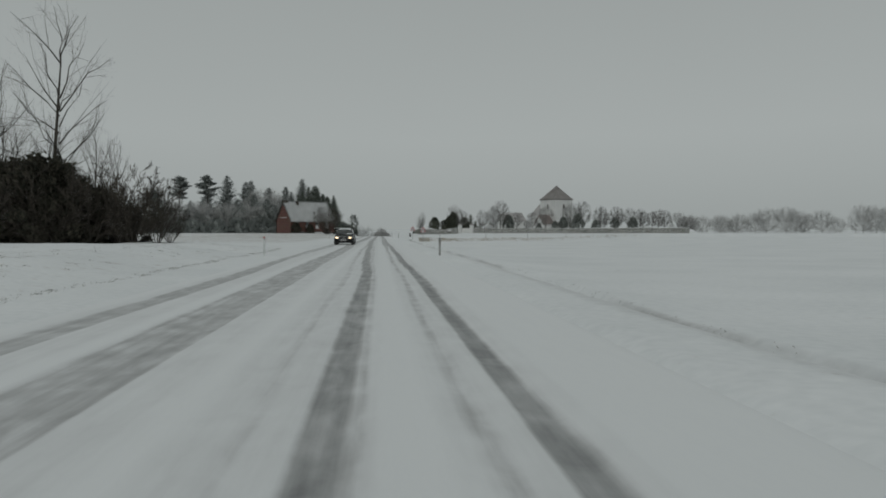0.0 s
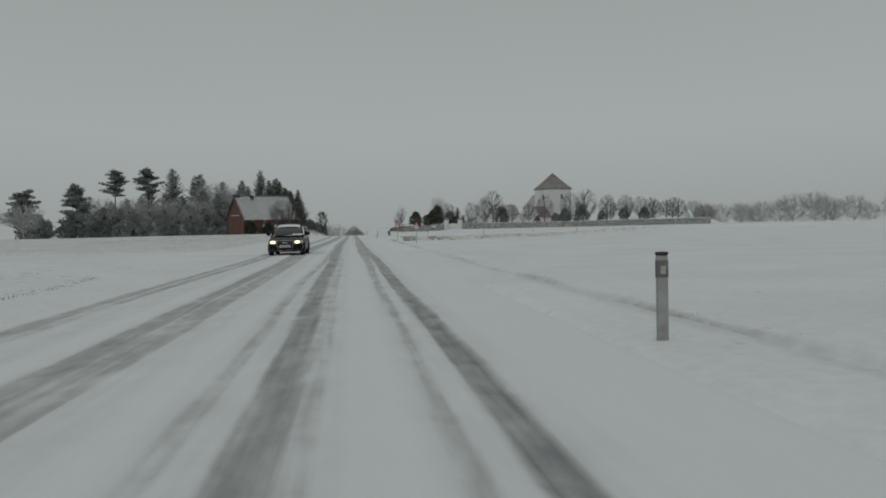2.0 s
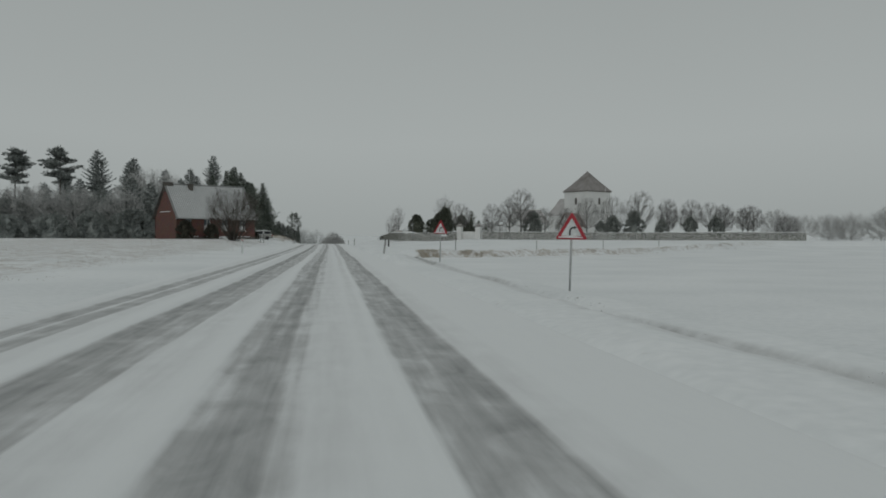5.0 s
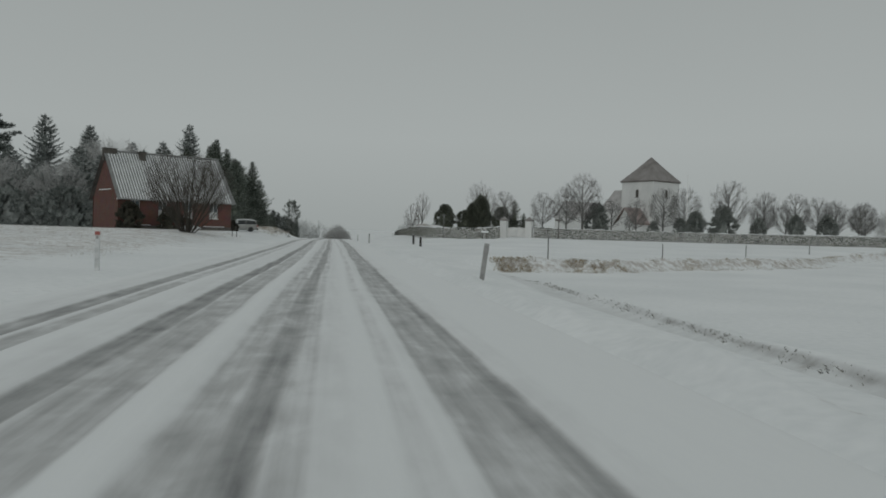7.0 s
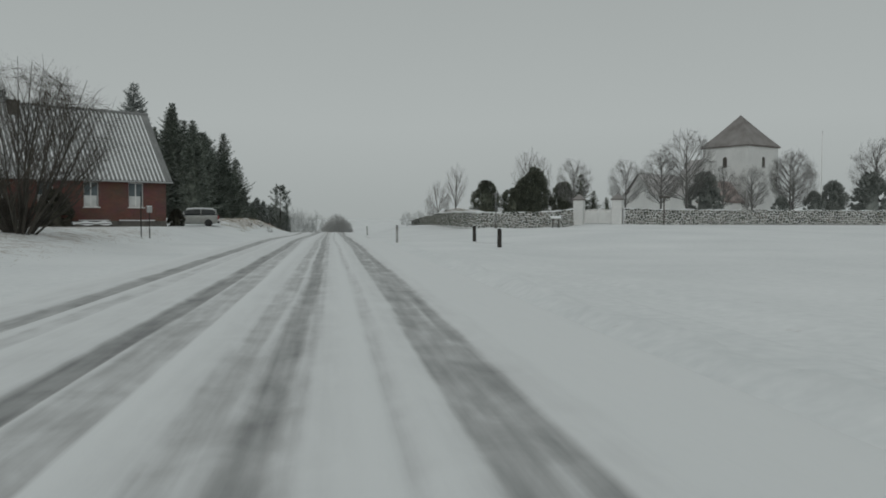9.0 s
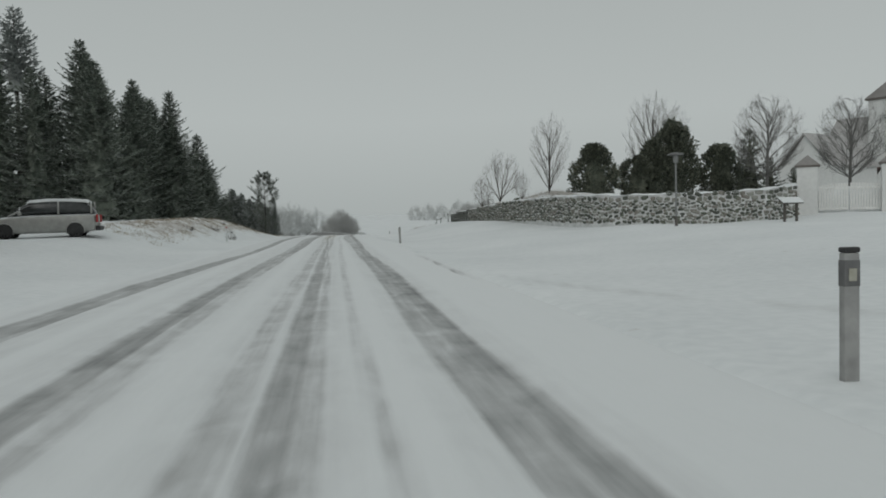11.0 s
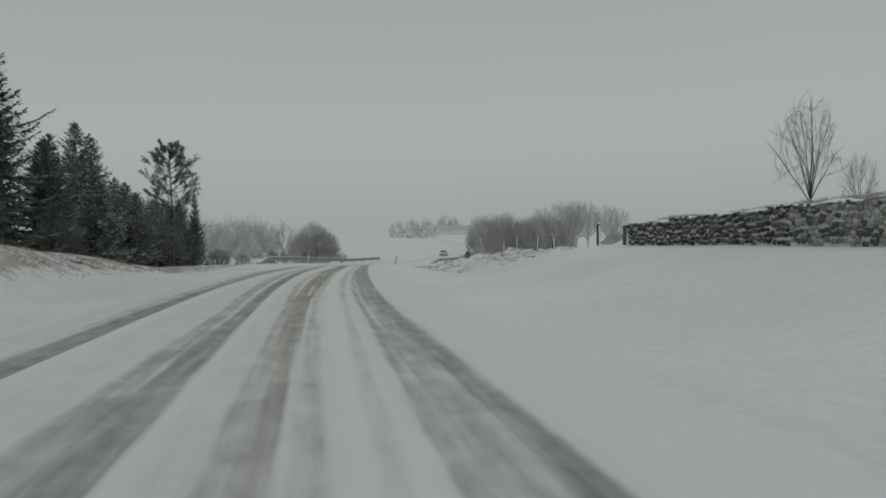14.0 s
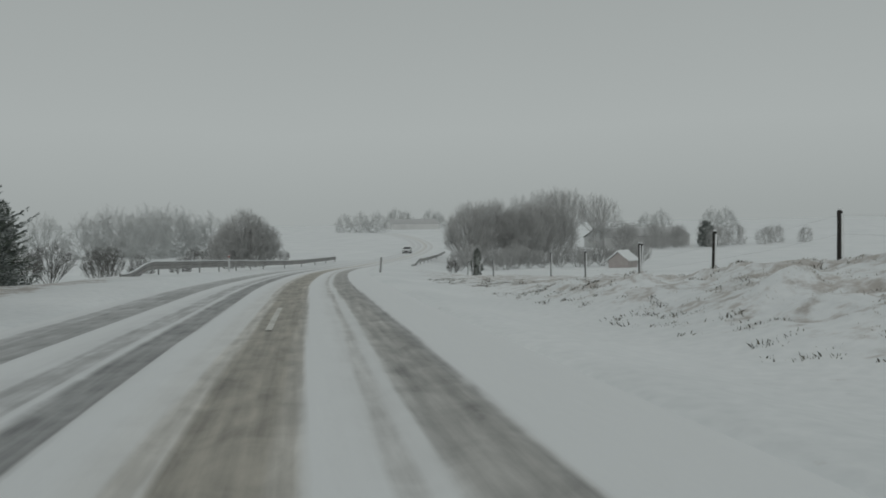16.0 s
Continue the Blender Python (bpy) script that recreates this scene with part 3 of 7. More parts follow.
def soil_shade(x, y):
    """Bare earth, stubble and painted shade under the broken edge of the field's snow, 0 to 1."""
    gap = x - centre(y) - verge_lip(y) + 0.06
    patchy = np.clip(0.45 + 0.75 * lattice(y * 0.21, y * 0.0, 13) + 0.35 * smooth01(128, 134, y), 0.0, 1.0)
    edge = np.interp(x, [3.2, 4.15, 5.9, 8, 10.3, 14], [216, 212.2, 208.3, 204.8, 202.4, 200])
    turning = 0.55 * np.exp(-((y - edge) / 0.5) ** 2) * smooth01(3.2, 3.8, x) * smooth01(12, 8, x) * np.clip(0.6 + lattice(x * 1.3, y * 0.4, 18), 0, 1)
    # dark lip line holds its shade too; the faint strip greys the trough
    return turning + 0.7 * np.exp(-(gap / 0.085) ** 2) * patchy * smooth01(168, 160, y) + 0.22 * smooth01(-0.95, -0.7, gap) * smooth01(-0.05, -0.2, gap) * smooth01(168, 160, y)


def lane_x(y, u):
    return float(centre(y)) + u


# ---- ground, one sheet to the horizon ----
def strip(*spans):
    return np.concatenate([np.arange(a, b, s) for a, b, s in spans])


gx = strip((-2600, -900, 400), (-900, -300, 120), (-300, -80, 20), (-80, -32, 4), (-32, 3, 0.6), (3, 4.8, 0.15), (4.8, 6.5, 0.085), (6.5, 22, 0.28), (22, 42, 0.7), (42, 104, 3), (104, 320, 20), (320, 900, 120), (900, 2700, 400))
gy = strip((-700, -60, 80), (-60, -16, 6), (-16, 2, 0.8), (2, 60, 0.5), (60, 126, 0.8), (126, 184, 0.4), (184, 232, 0.8), (232, 245, 0.3), (245, 345, 0.45), (345, 350, 1), (350, 470, 4), (470, 800, 15), (800, 1400, 60), (1400, 3300, 300))
GX, GY = np.meshgrid(gx, gy)
GZ = height(GX, GY)
GU = GX - centre(GY)
GZ = GZ - 0.16 * smooth01(-5.3, -4.6, GU) * smooth01(3.2, 2.7, GU)
me = bpy.data.meshes.new("ground")
nxg = len(gx)
idx = np.arange(len(gx) * len(gy)).reshape(len(gy), nxg)
quads = np.stack([idx[:-1, :-1], idx[:-1, 1:], idx[1:, 1:], idx[1:, :-1]], -1).reshape(-1, 4)
me.from_pydata(np.stack([GX, GY, GZ], -1).reshape(-1, 3).tolist(), [], quads.tolist())
me.polygons.foreach_set("use_smooth", [True] * len(me.polygons))
me.materials.append(GROUND)
me.attributes.new("soil_shade", "FLOAT", "POINT").data.foreach_set("value", soil_shade(GX, GY).ravel().astype(np.float32))
me.attributes.new("sward", "FLOAT", "POINT").data.foreach_set("value", sward(GX, GY).ravel().astype(np.float32))
tagged(new("ground", me), "snow-covered fields and verges", "ground", kind="structure")

# ---- road, worn by wheels ----
ru = np.arange(-5.6, 3.41, 0.06)
ry = strip((-60, 0, 3), (0, 300, 0.9), (300, 420, 1.5), (420, 620, 5))
RU, RY = np.meshgrid(ru, ry)


def band(u, mid, half, soft):
    return smooth01(half + soft, half - soft * 0.3, np.abs(u - mid))


# wheel tracks: rows of y, left edge, right edge and wear
TRACKS = [
    [(0, -4.3, -3.8, 0.5), (27, -4.26, -3.76, 0.52), (55, -4.5, -4.26, 0.5), (81, -4.49, -4.16, 0.5), (125, -4, -3.66, 0.62), (160, -3.71, -3.42, 0.72), (217, -4.1, -3.55, 0.6), (232, -3.47, -3.14, 0.66), (255, -3.6, -3.14, 0.68), (270, -3.55, -3.12, 0.78), (282, -3.5, -3.25, 0.82), (300, -4, -3.28, 0.62)],
    [(40, -4, -3.9, 0.1), (55, -4.16, -3.92, 0.5), (81, -4.05, -3.68, 0.5), (125, -3.54, -3.25, 0.52), (160, -3.2, -2.93, 0.36), (200, -3.3, -3, 0.12), (240, -3.5, -3.4, 0.05), (262, -3.7, -3.5, 0.2), (270, -3.83, -3.55, 0.35), (282, -3.8, -3.5, 0.5), (300, -4.36, -3.9, 0.48)],
    [(0, -2.9, -2.4, 0.44), (27, -2.87, -2.4, 0.46), (55, -2.66, -2.36, 0.6), (81, -2.94, -2.5, 0.6), (125, -2.45, -2.13, 0.74), (160, -2.1, -1.81, 0.84), (217, -2.26, -1.93, 0.66), (232, -2.02, -1.8, 0.42), (255, -2.06, -1.71, 0.5), (269, -1.84, -1.6, 0.5), (282, -2.28, -1.92, 0.5), (300, -2.56, -2.17, 0.45)],
    [(0, -2.45, -2, 0.5), (27, -2.45, -2.01, 0.52), (55, -2.3, -1.89, 0.46), (81, -2.55, -2.13, 0.5), (125, -2.08, -1.55, 0.52), (160, -1.72, -1.25, 0.44), (217, -1.95, -1.7, 0.36), (232, -1.85, -1.51, 0.64), (255, -1.73, -1.26, 0.64), (269, -1.49, -1.22, 0.74), (282, -1.75, -1.42, 0.88), (300, -2, -1.53, 0.78)],
    [(0, -0.8, -0.7, 0.25), (27, -0.85, -0.72, 0.28), (54, -1.07, -0.9, 0.34), (81, -0.98, -0.8, 0.46), (125, -1.12, -0.74, 0.46), (160, -0.82, -0.58, 0.42), (217, -0.85, -0.6, 0.36), (232, -0.79, -0.56, 0.36), (255, -0.75, -0.55, 0.3), (269, -0.66, -0.47, 0.5), (281, -0.92, -0.76, 0.34), (300, -0.75, -0.55, 0.4)],
    [(0, -0.35, -0.06, 0.72), (27, -0.38, -0.09, 0.72), (54, -0.67, -0.36, 0.66), (81, -0.86, -0.44, 0.62), (125, -0.77, -0.5, 0.68), (160, -0.44, -0.22, 0.72), (217, -0.49, -0.26, 0.62), (232, -0.45, -0.33, 0.55), (255, -0.5, -0.36, 0.55), (269, -0.5, -0.21, 0.66), (281, -0.57, -0.02, 0.72), (300, -0.58, 0.06, 0.72)],
    [(0, -0.1, 0.05, 0.3), (27, -0.1, 0.04, 0.3), (54, -0.4, -0.08, 0.3), (81, -0.46, -0.3, 0.3), (125, -0.52, -0.26, 0.34), (160, -0.6, -0.07, 0.3), (217, -0.17, -0.1, 0.42), (232, -0.31, -0.24, 0.48), (255, -0.25, 0, 0.3), (269, -0.09, -0.01, 0.36), (281, -0.1, 0.15, 0.34), (300, 0.06, 0.22, 0.6)],
    [(90, 0.3, 0.42, 0), (125, 0.3, 0.46, 0.2), (160, 0.45, 0.57, 0.24), (217, 0.15, 0.26, 0.26), (255, 0.25, 0.4, 0.16), (269, 0.53, 0.61, 0.26), (281, 0.52, 0.72, 0.36), (300, 0.8, 0.92, 0.34)],
    [(0, 0.74, 0.85, 0.36), (27, 0.74, 0.85, 0.36), (54, 0.73, 0.88, 0.42), (81, 0.57, 0.95, 0.56), (125, 0.66, 1.14, 0.5), (160, 0.82, 1.17, 0.6), (217, 0.89, 1.1, 0.54), (232, 0.79, 1, 0.5), (255, 0.64, 0.77, 0.48), (269, 0.86, 0.97, 0.5), (281, 0.89, 0.99, 0.5), (300, 1.1, 1.2, 0.5)],
    [(60, 0.9, 1.1, 0), (81, 0.8, 1.2, 0.56), (110, 0.9, 1.2, 0.4), (160, 1.1, 1.17, 0.2), (232, 0.85, 1.15, 0.5), (255, 0.78, 1.32, 0.38), (269, 1.04, 1.3, 0.5), (281, 1.05, 1.3, 0.68), (300, 1.15, 1.5, 0.66)],
    [(0, 1.14, 1.37, 0.76), (27, 1.14, 1.37, 0.78), (54, 1.08, 1.36, 0.72), (81, 0.95, 1.28, 0.6), (125, 1.13, 1.31, 0.72), (160, 1.22, 1.37, 0.66), (217, 1.13, 1.38, 0.68), (232, 1, 1.24, 0.62), (255, 1.3, 1.48, 0.72), (269, 1.2, 1.47, 0.66), (281, 1.27, 1.56, 0.66), (300, 1.5, 1.75, 0.7)],
]


def rut_wear(u, y):
    """How far the packed snow is worn by the wheels."""
    sway = 0.035 * np.sin(y * 0.11) + 0.025 * np.sin(y * 0.29 + 1)
    w = np.zeros_like(u)
    for rows in TRACKS:
        ys, left, right, worn = (np.array(c, float) for c in zip(*rows))
        a, b = np.interp(y, ys, left) + sway, np.interp(y, ys, right) + sway
        w = np.maximum(w, np.interp(y, ys, worn) * (1 - 0.7 * smooth01(320, 400, y)) * band(u, (a + b) / 2, (b - a) / 2, 0.05))
    # a thin veil of slush thrown beside the tracks
    for mid, half in ((-3.85, 0.55), (-2.15, 0.6), (-0.5, 0.5), (1.1, 0.4)):
        w = np.maximum(w, 0.12 * band(u, mid, half, 0.25))
    return w


WEAR = rut_wear(RU, RY)
# dirt along the broken lip of snow on the verge
WEAR = np.maximum(WEAR, np.clip(0.42 + 0.5 * lattice(RU * 2.0, RY * 1.6, 19), 0, 0.8) * band(RU, 2.66 + 0.04 * np.sin(RY * 0.8), 0.02, 0.05) * smooth01(213.5, 217, RY) * smooth01(226, 221, RY))
edge_z = -0.22 * smooth01(-4.7, -5.6, RU) - 0.20 * smooth01(2.75, 3.4, RU) - 0.17 * smooth01(2.9, 3.9, RU) * smooth01(222, 234, RY) * smooth01(282, 266, RY)
crust = 0.035 * (1 - np.minimum(WEAR, 0.8)) + 0.006 * ripple(RU * 3.1, RY * 1.7) * (1 - WEAR) + 0.016 * (band(RU, -1.15, 0.05, 0.1) + band(RU, 1.56, 0.05, 0.1) + band(RU, 0.55, 0.04, 0.1))
crust = crust + 0.05 * band(RU, 2.72 + 0.04 * np.sin(RY * 0.8), 0.03, 0.08) * smooth01(211, 216, RY) * smooth01(229, 223, RY)
me = bpy.data.meshes.new("road")
RZ = road_z(RY) + edge_z + crust
idx = np.arange(RU.size).reshape(RU.shape)
quads = np.stack([idx[:-1, :-1], idx[:-1, 1:], idx[1:, 1:], idx[1:, :-1]], -1).reshape(-1, 4)
me.from_pydata(np.stack([RU + centre(RY), RY, RZ], -1).reshape(-1, 3).tolist(), [], quads.tolist())
me.polygons.foreach_set("use_smooth", [True] * len(me.polygons))
me.attributes.new("wear", "FLOAT", "POINT").data.foreach_set("value", WEAR.ravel().astype(np.float32))
me.attributes.new("grit", "FLOAT", "POINT").data.foreach_set("value", (smooth01(235, 280, RY) * band(RU, -0.4, 0.6, 0.3) + 0.4 * smooth01(262, 285, RY) * band(RU, 1.1, 0.5, 0.3)).ravel().astype(np.float32))
uvl = me.uv_layers.new(name="uv")
loops = np.empty(len(me.loops), np.int32)
me.loops.foreach_get("vertex_index", loops)
uvl.data.foreach_set("uv", np.stack([RU.ravel()[loops], RY.ravel()[loops]], -1).astype(np.float32).ravel())
me.materials.append(ROAD)
road = tagged(new("road", me), "two-lane road under packed snow with grey wheel ruts", "road", kind="structure")

for y0, y1 in ((273.0, 277.9), (286.6, 292.2), (301.0, 306.0)):
    rows = [[(lane_x(y, u), y, float(road_z(y)) + 0.017 + (0.002 if 0 < j < 3 else 0)) for j, u in enumerate((-0.37, -0.34, -0.29, -0.26))] for y in np.linspace(y0, y1, 9)]
    part("centre_line_dash", Shape().sheet(rows), ROAD_MARK, road, "worn white centre line dash")


# ---- trees ----
def bare_shapes(seed, tall, stems=1, spread=0.55, fork=0.25, levels=3, fine=0.012, kids=(12, 9, 5, 3), upright=0.5, splay=0.4, stout=0.016, bole=0.0, limb=0.45):
    """A leafless tree: a bole, tapered stems or limbs that fork, and fine twigs; fine is the twigs' thickness."""
    rng = random.Random(seed)
    wood, twig = Shape(), Shape()

    def grow(p, d, length, r, level):
        segs = (6, 4, 2, 1)[min(level, 3)]
        pts, rad, q, way = [p.copy()], [r], p.copy(), d.copy()
        for i in range(segs):
            bend = 0.05 + 0.08 * level
            lift = (0.015 + 0.035 * (level > 0)) * (0.4 + upright)
            way = (way + Vector((rng.uniform(-bend, bend), rng.uniform(-bend, bend), rng.uniform(0.2, 1) * lift))).normalized()
            q = q + way * (length / segs)
            pts.append(q.copy())
            rad.append(max(r * (1 - 0.9 * (i + 1) / segs), fine * (1 - 0.5 * (i == segs - 1))))
        (wood if level == 0 else twig).tube(pts, rad, 6 if level == 0 else 4 if level == 1 else 3, cap=level == 0)
        if level >= levels:
            return
        count = kids[min(level, 3)]
        for j in range(count):
            t = fork + (1 - fork) * (j + rng.random()) / count if level == 0 else 0.12 + 0.86 * (j + rng.random()) / count
            a = min(int(t * segs), segs - 1)
            base = pts[a].lerp(pts[a + 1], t * segs - a)
            axis = (pts[a + 1] - pts[a]).normalized()
            side = axis.orthogonal().normalized()
            side.rotate(Matrix.Rotation(rng.uniform(0, 2 * math.pi), 3, axis))
            lean = spread * rng.uniform(0.7, 1.35)
            way2 = (axis * math.cos(lean) + side * math.sin(lean) + Vector((0, 0, 0.06 * upright))).normalized()
            size = length * (limb if level == 0 else 0.48) * rng.uniform(0.55, 1.1) * (1.2 - 0.7 * t)
            grow(base, way2, size, max(r * (1 - 0.85 * t) * 0.45, fine), level + 1)

    foot = Vector((0, 0, -0.15))
    if bole:
        foot = Vector((rng.uniform(-0.02, 0.02) * tall, rng.uniform(-0.02, 0.02) * tall, bole * tall))
        wood.tube([(0, 0, -0.2), (0, 0, bole * tall * 0.5), foot + Vector((0, 0, 0.05 * tall))], [stout * tall * 1.15, stout * tall, stout * tall * 0.8], 8)
    for s in range(stems):
        a = 2.4 * s + rng.uniform(-0.4, 0.4)
        out = 0.0 if stems == 1 else splay * math.sqrt((s + 0.5) / stems) * rng.uniform(0.85, 1.1)
        way = Vector((math.cos(a) * out, math.sin(a) * out, 1)).normalized()
        reach = tall * (1 - bole) * rng.uniform(0.86, 1.0) * way.z ** 0.8
        start = foot + Vector((math.cos(a), math.sin(a), 0)) * (0.012 * tall if bole else 0.02 * min(stems, 6)) - Vector((0, 0, 0.06 * tall * rng.random() if bole else 0))
        grow(start, way, reach, stout * tall * (1.0 if stems == 1 else 1.1 / stems ** 0.5), 0)
    return wood, twig


def bare_tree(name, label, m, seed, tall, bark, twig, group="", **more):
    root = thing(name, label, "tree", m, group)
    wood, fine = bare_shapes(seed, tall, **more)
    part("trunk", wood, bark, root, smooth=True)
    part("crown", fine, twig, root, "bare twigs")
    return root


def crown_shapes(seed, tall, wide, low=0.12, bole=0.2, limbs=14, sprigs=7, twigs=9, spread=0.32, fine=0.01, stout=0.016, curve=0.35, leader=0.0, rough=0.16, under=-0.35):
    """A leafless tree whose limbs, sprigs and twigs fill a rounded, uneven crown; leader is how far the limbs spring from a main stem."""
    rng = random.Random(seed)
    wood, crown = Shape(), Shape()
    zc, rz = tall * (1 + low) / 2, tall * (1 - low) / 2
    lobes = [(Vector((rng.gauss(0, 1), rng.gauss(0, 1), rng.gauss(0, 0.8))).normalized(), rng.uniform(-1, 1) * rough) for _ in range(12)]

    def spot(n, r):
        """A place in the crown: direction n, share r of the way to its rim."""
        r *= 1 + sum(k * max(0.0, n.dot(d)) ** 6 for d, k in lobes)
        return Vector((n.x * wide * r, n.y * wide * r, zc + n.z * rz * r))

    def stray(k):
        return Vector((rng.gauss(0, k), rng.gauss(0, k), rng.gauss(0, k)))

    top = tall * (0.72 if leader else bole)
    foot = Vector((rng.uniform(-0.02, 0.02) * tall, rng.uniform(-0.02, 0.02) * tall, max(top, 0.1)))
    if bole > 0:
        mid = foot * 0.5 + Vector((rng.uniform(-0.015, 0.015) * tall, 0, 0))
        wood.tube([(0, 0, -0.25), mid, foot], [stout * tall * 1.15, stout * tall * (0.75 if leader else 0.95), stout * tall * (0.3 if leader else 0.8)], 7)
    for i in range(limbs):
        h = under + (1 - under) * (i + 0.5) / limbs
        a = 2.39996 * i + rng.uniform(-0.35, 0.35)
        c = math.sqrt(max(0.0, 1 - h * h))
        heading = Vector((c * math.cos(a), c * math.sin(a), h))
        goal = spot(heading, rng.uniform(0.80, 0.98))
        start = foot * rng.uniform(0.72, 1.0) if bole > 0 else Vector((math.cos(a), math.sin(a), 0)) * rng.random() ** 0.5 * 0.10 * wide - Vector((0, 0, 0.15))
        if leader:
            start = foot * min(1.0, max(bole / 0.72, (goal.z / tall - leader) / 0.72 * rng.uniform(0.9, 1.08)))
        reach = goal - start
        knee = start + Vector((reach.x * curve, reach.y * curve, reach.z * 0.5)) + stray(0.02 * tall)
        pts = [start * (1 - t) ** 2 + knee * 2 * t * (1 - t) + goal * t * t for t in (0, 0.25, 0.5, 0.75, 1)]
        pts[2] += stray(0.012 * tall)
        thick = stout * tall * (0.34 if leader else 0.9 / limbs ** 0.36) * rng.uniform(0.8, 1.2)
        (wood if bole <= 0 or leader else crown).tube(pts, [max(thick * (1 - 0.85 * t), fine) for t in (0, 0.25, 0.5, 0.75, 1)], 5, cap=False)
        for k in range(sprigs):
            t = 0.22 + 0.68 * (k + rng.random()) / sprigs
            q = min(int(t * 4), 3)
            base, along = pts[q].lerp(pts[q + 1], t * 4 - q), (pts[q + 1] - pts[q]).normalized()
            aim = (heading + stray(spread)).normalized()
            tip = spot(aim, rng.uniform(0.72, 1.0))
            size = (tip - base).length
            bend = base.lerp(tip, 0.45) + along * 0.10 * size + stray(0.03 * size)
            r = max(thick * (1 - 0.8 * t) * 0.5, fine)
            crown.tube([base, bend, tip], [r, max(r * 0.6, fine), fine * 0.5], 3, cap=False)
            for _ in range(twigs):
                f = rng.uniform(0.1, 0.92)
                s = base.lerp(bend, f / 0.45) if f < 0.45 else bend.lerp(tip, (f - 0.45) / 0.55)
                end = spot((aim + stray(spread * 0.62)).normalized(), rng.uniform(0.62, 1.04))
                d = end - s
                if d.length > 0.55 * size + 0.1 * wide:
                    d *= (0.55 * size + 0.1 * wide) / d.length
                side = d.orthogonal().normalized() * fine * 0.7
                other = d.normalized().cross(side)
                crown.add([s + side, s - side * 0.5 + other * 0.87, s - side * 0.5 - other * 0.87, s + d + stray(0.02 * size)], [(0, 1, 3), (1, 2, 3), (2, 0, 3)])
    return wood, crown


def crown_tree(name, label, m, seed, tall, wide, bark, twig, group="", category="tree", **more):
    root = thing(name, label, category, m, group)
    wood, fine = crown_shapes(seed, tall, wide, **more)
    part("trunk", wood, bark, root, smooth=True)
    part("crown", fine, twig, root, "bare twigs")
    return root


def spray(shape, p, d, length, width, rng, both=True):
    """A ragged twig of needles: two crossed slivers."""
    d = d.normalized()
    a = d.orthogonal().normalized()
    a.rotate(Matrix.Rotation(rng.uniform(0, 6.28), 3, d))
    c = d.cross(a)
    mid = p + d * length * 0.45
    for s in (a, c) if both else (a,):
        shape.add([p, mid + s * width, p + d * length, mid - s * width * 0.8], [(0, 1, 2, 3)])


def inner_crown(rng, tall, low, reach, rings=9, n=12):
    """The shaded, close-grown inside of a crown, with a jagged skin."""
    s = Shape()
    rows = []
    for i in range(rings + 1):
        t = low + (1 - low) * i / rings
        rows.append([(math.cos(a) * r, math.sin(a) * r, tall * t + rng.uniform(-0.12, 0.12)) for a in np.linspace(0, 2 * math.pi, n + 1)[:-1] for r in (reach(t) * rng.uniform(0.7, 1.15),)])
        rows[-1].append(rows[-1][0])
    return s.sheet(rows)


def needle_fan(shape, p, d, length, width, rng, tilt):
    """A flat sprig of needles, broadest past its middle; tilt turns it out of the level."""
    d = d.normalized()
    side = Vector((-d.y, d.x, 0.0))
    side = side.normalized() if side.length > 0.05 else Vector((1, 0, 0))
    side = (side + Vector((0, 0, tilt))).normalized()
    mid = p + d * length * 0.58
    shape.add([p, mid + side * width, p + d * length, mid - side * width * rng.uniform(0.7, 1.1)], [(0, 1, 2, 3)])


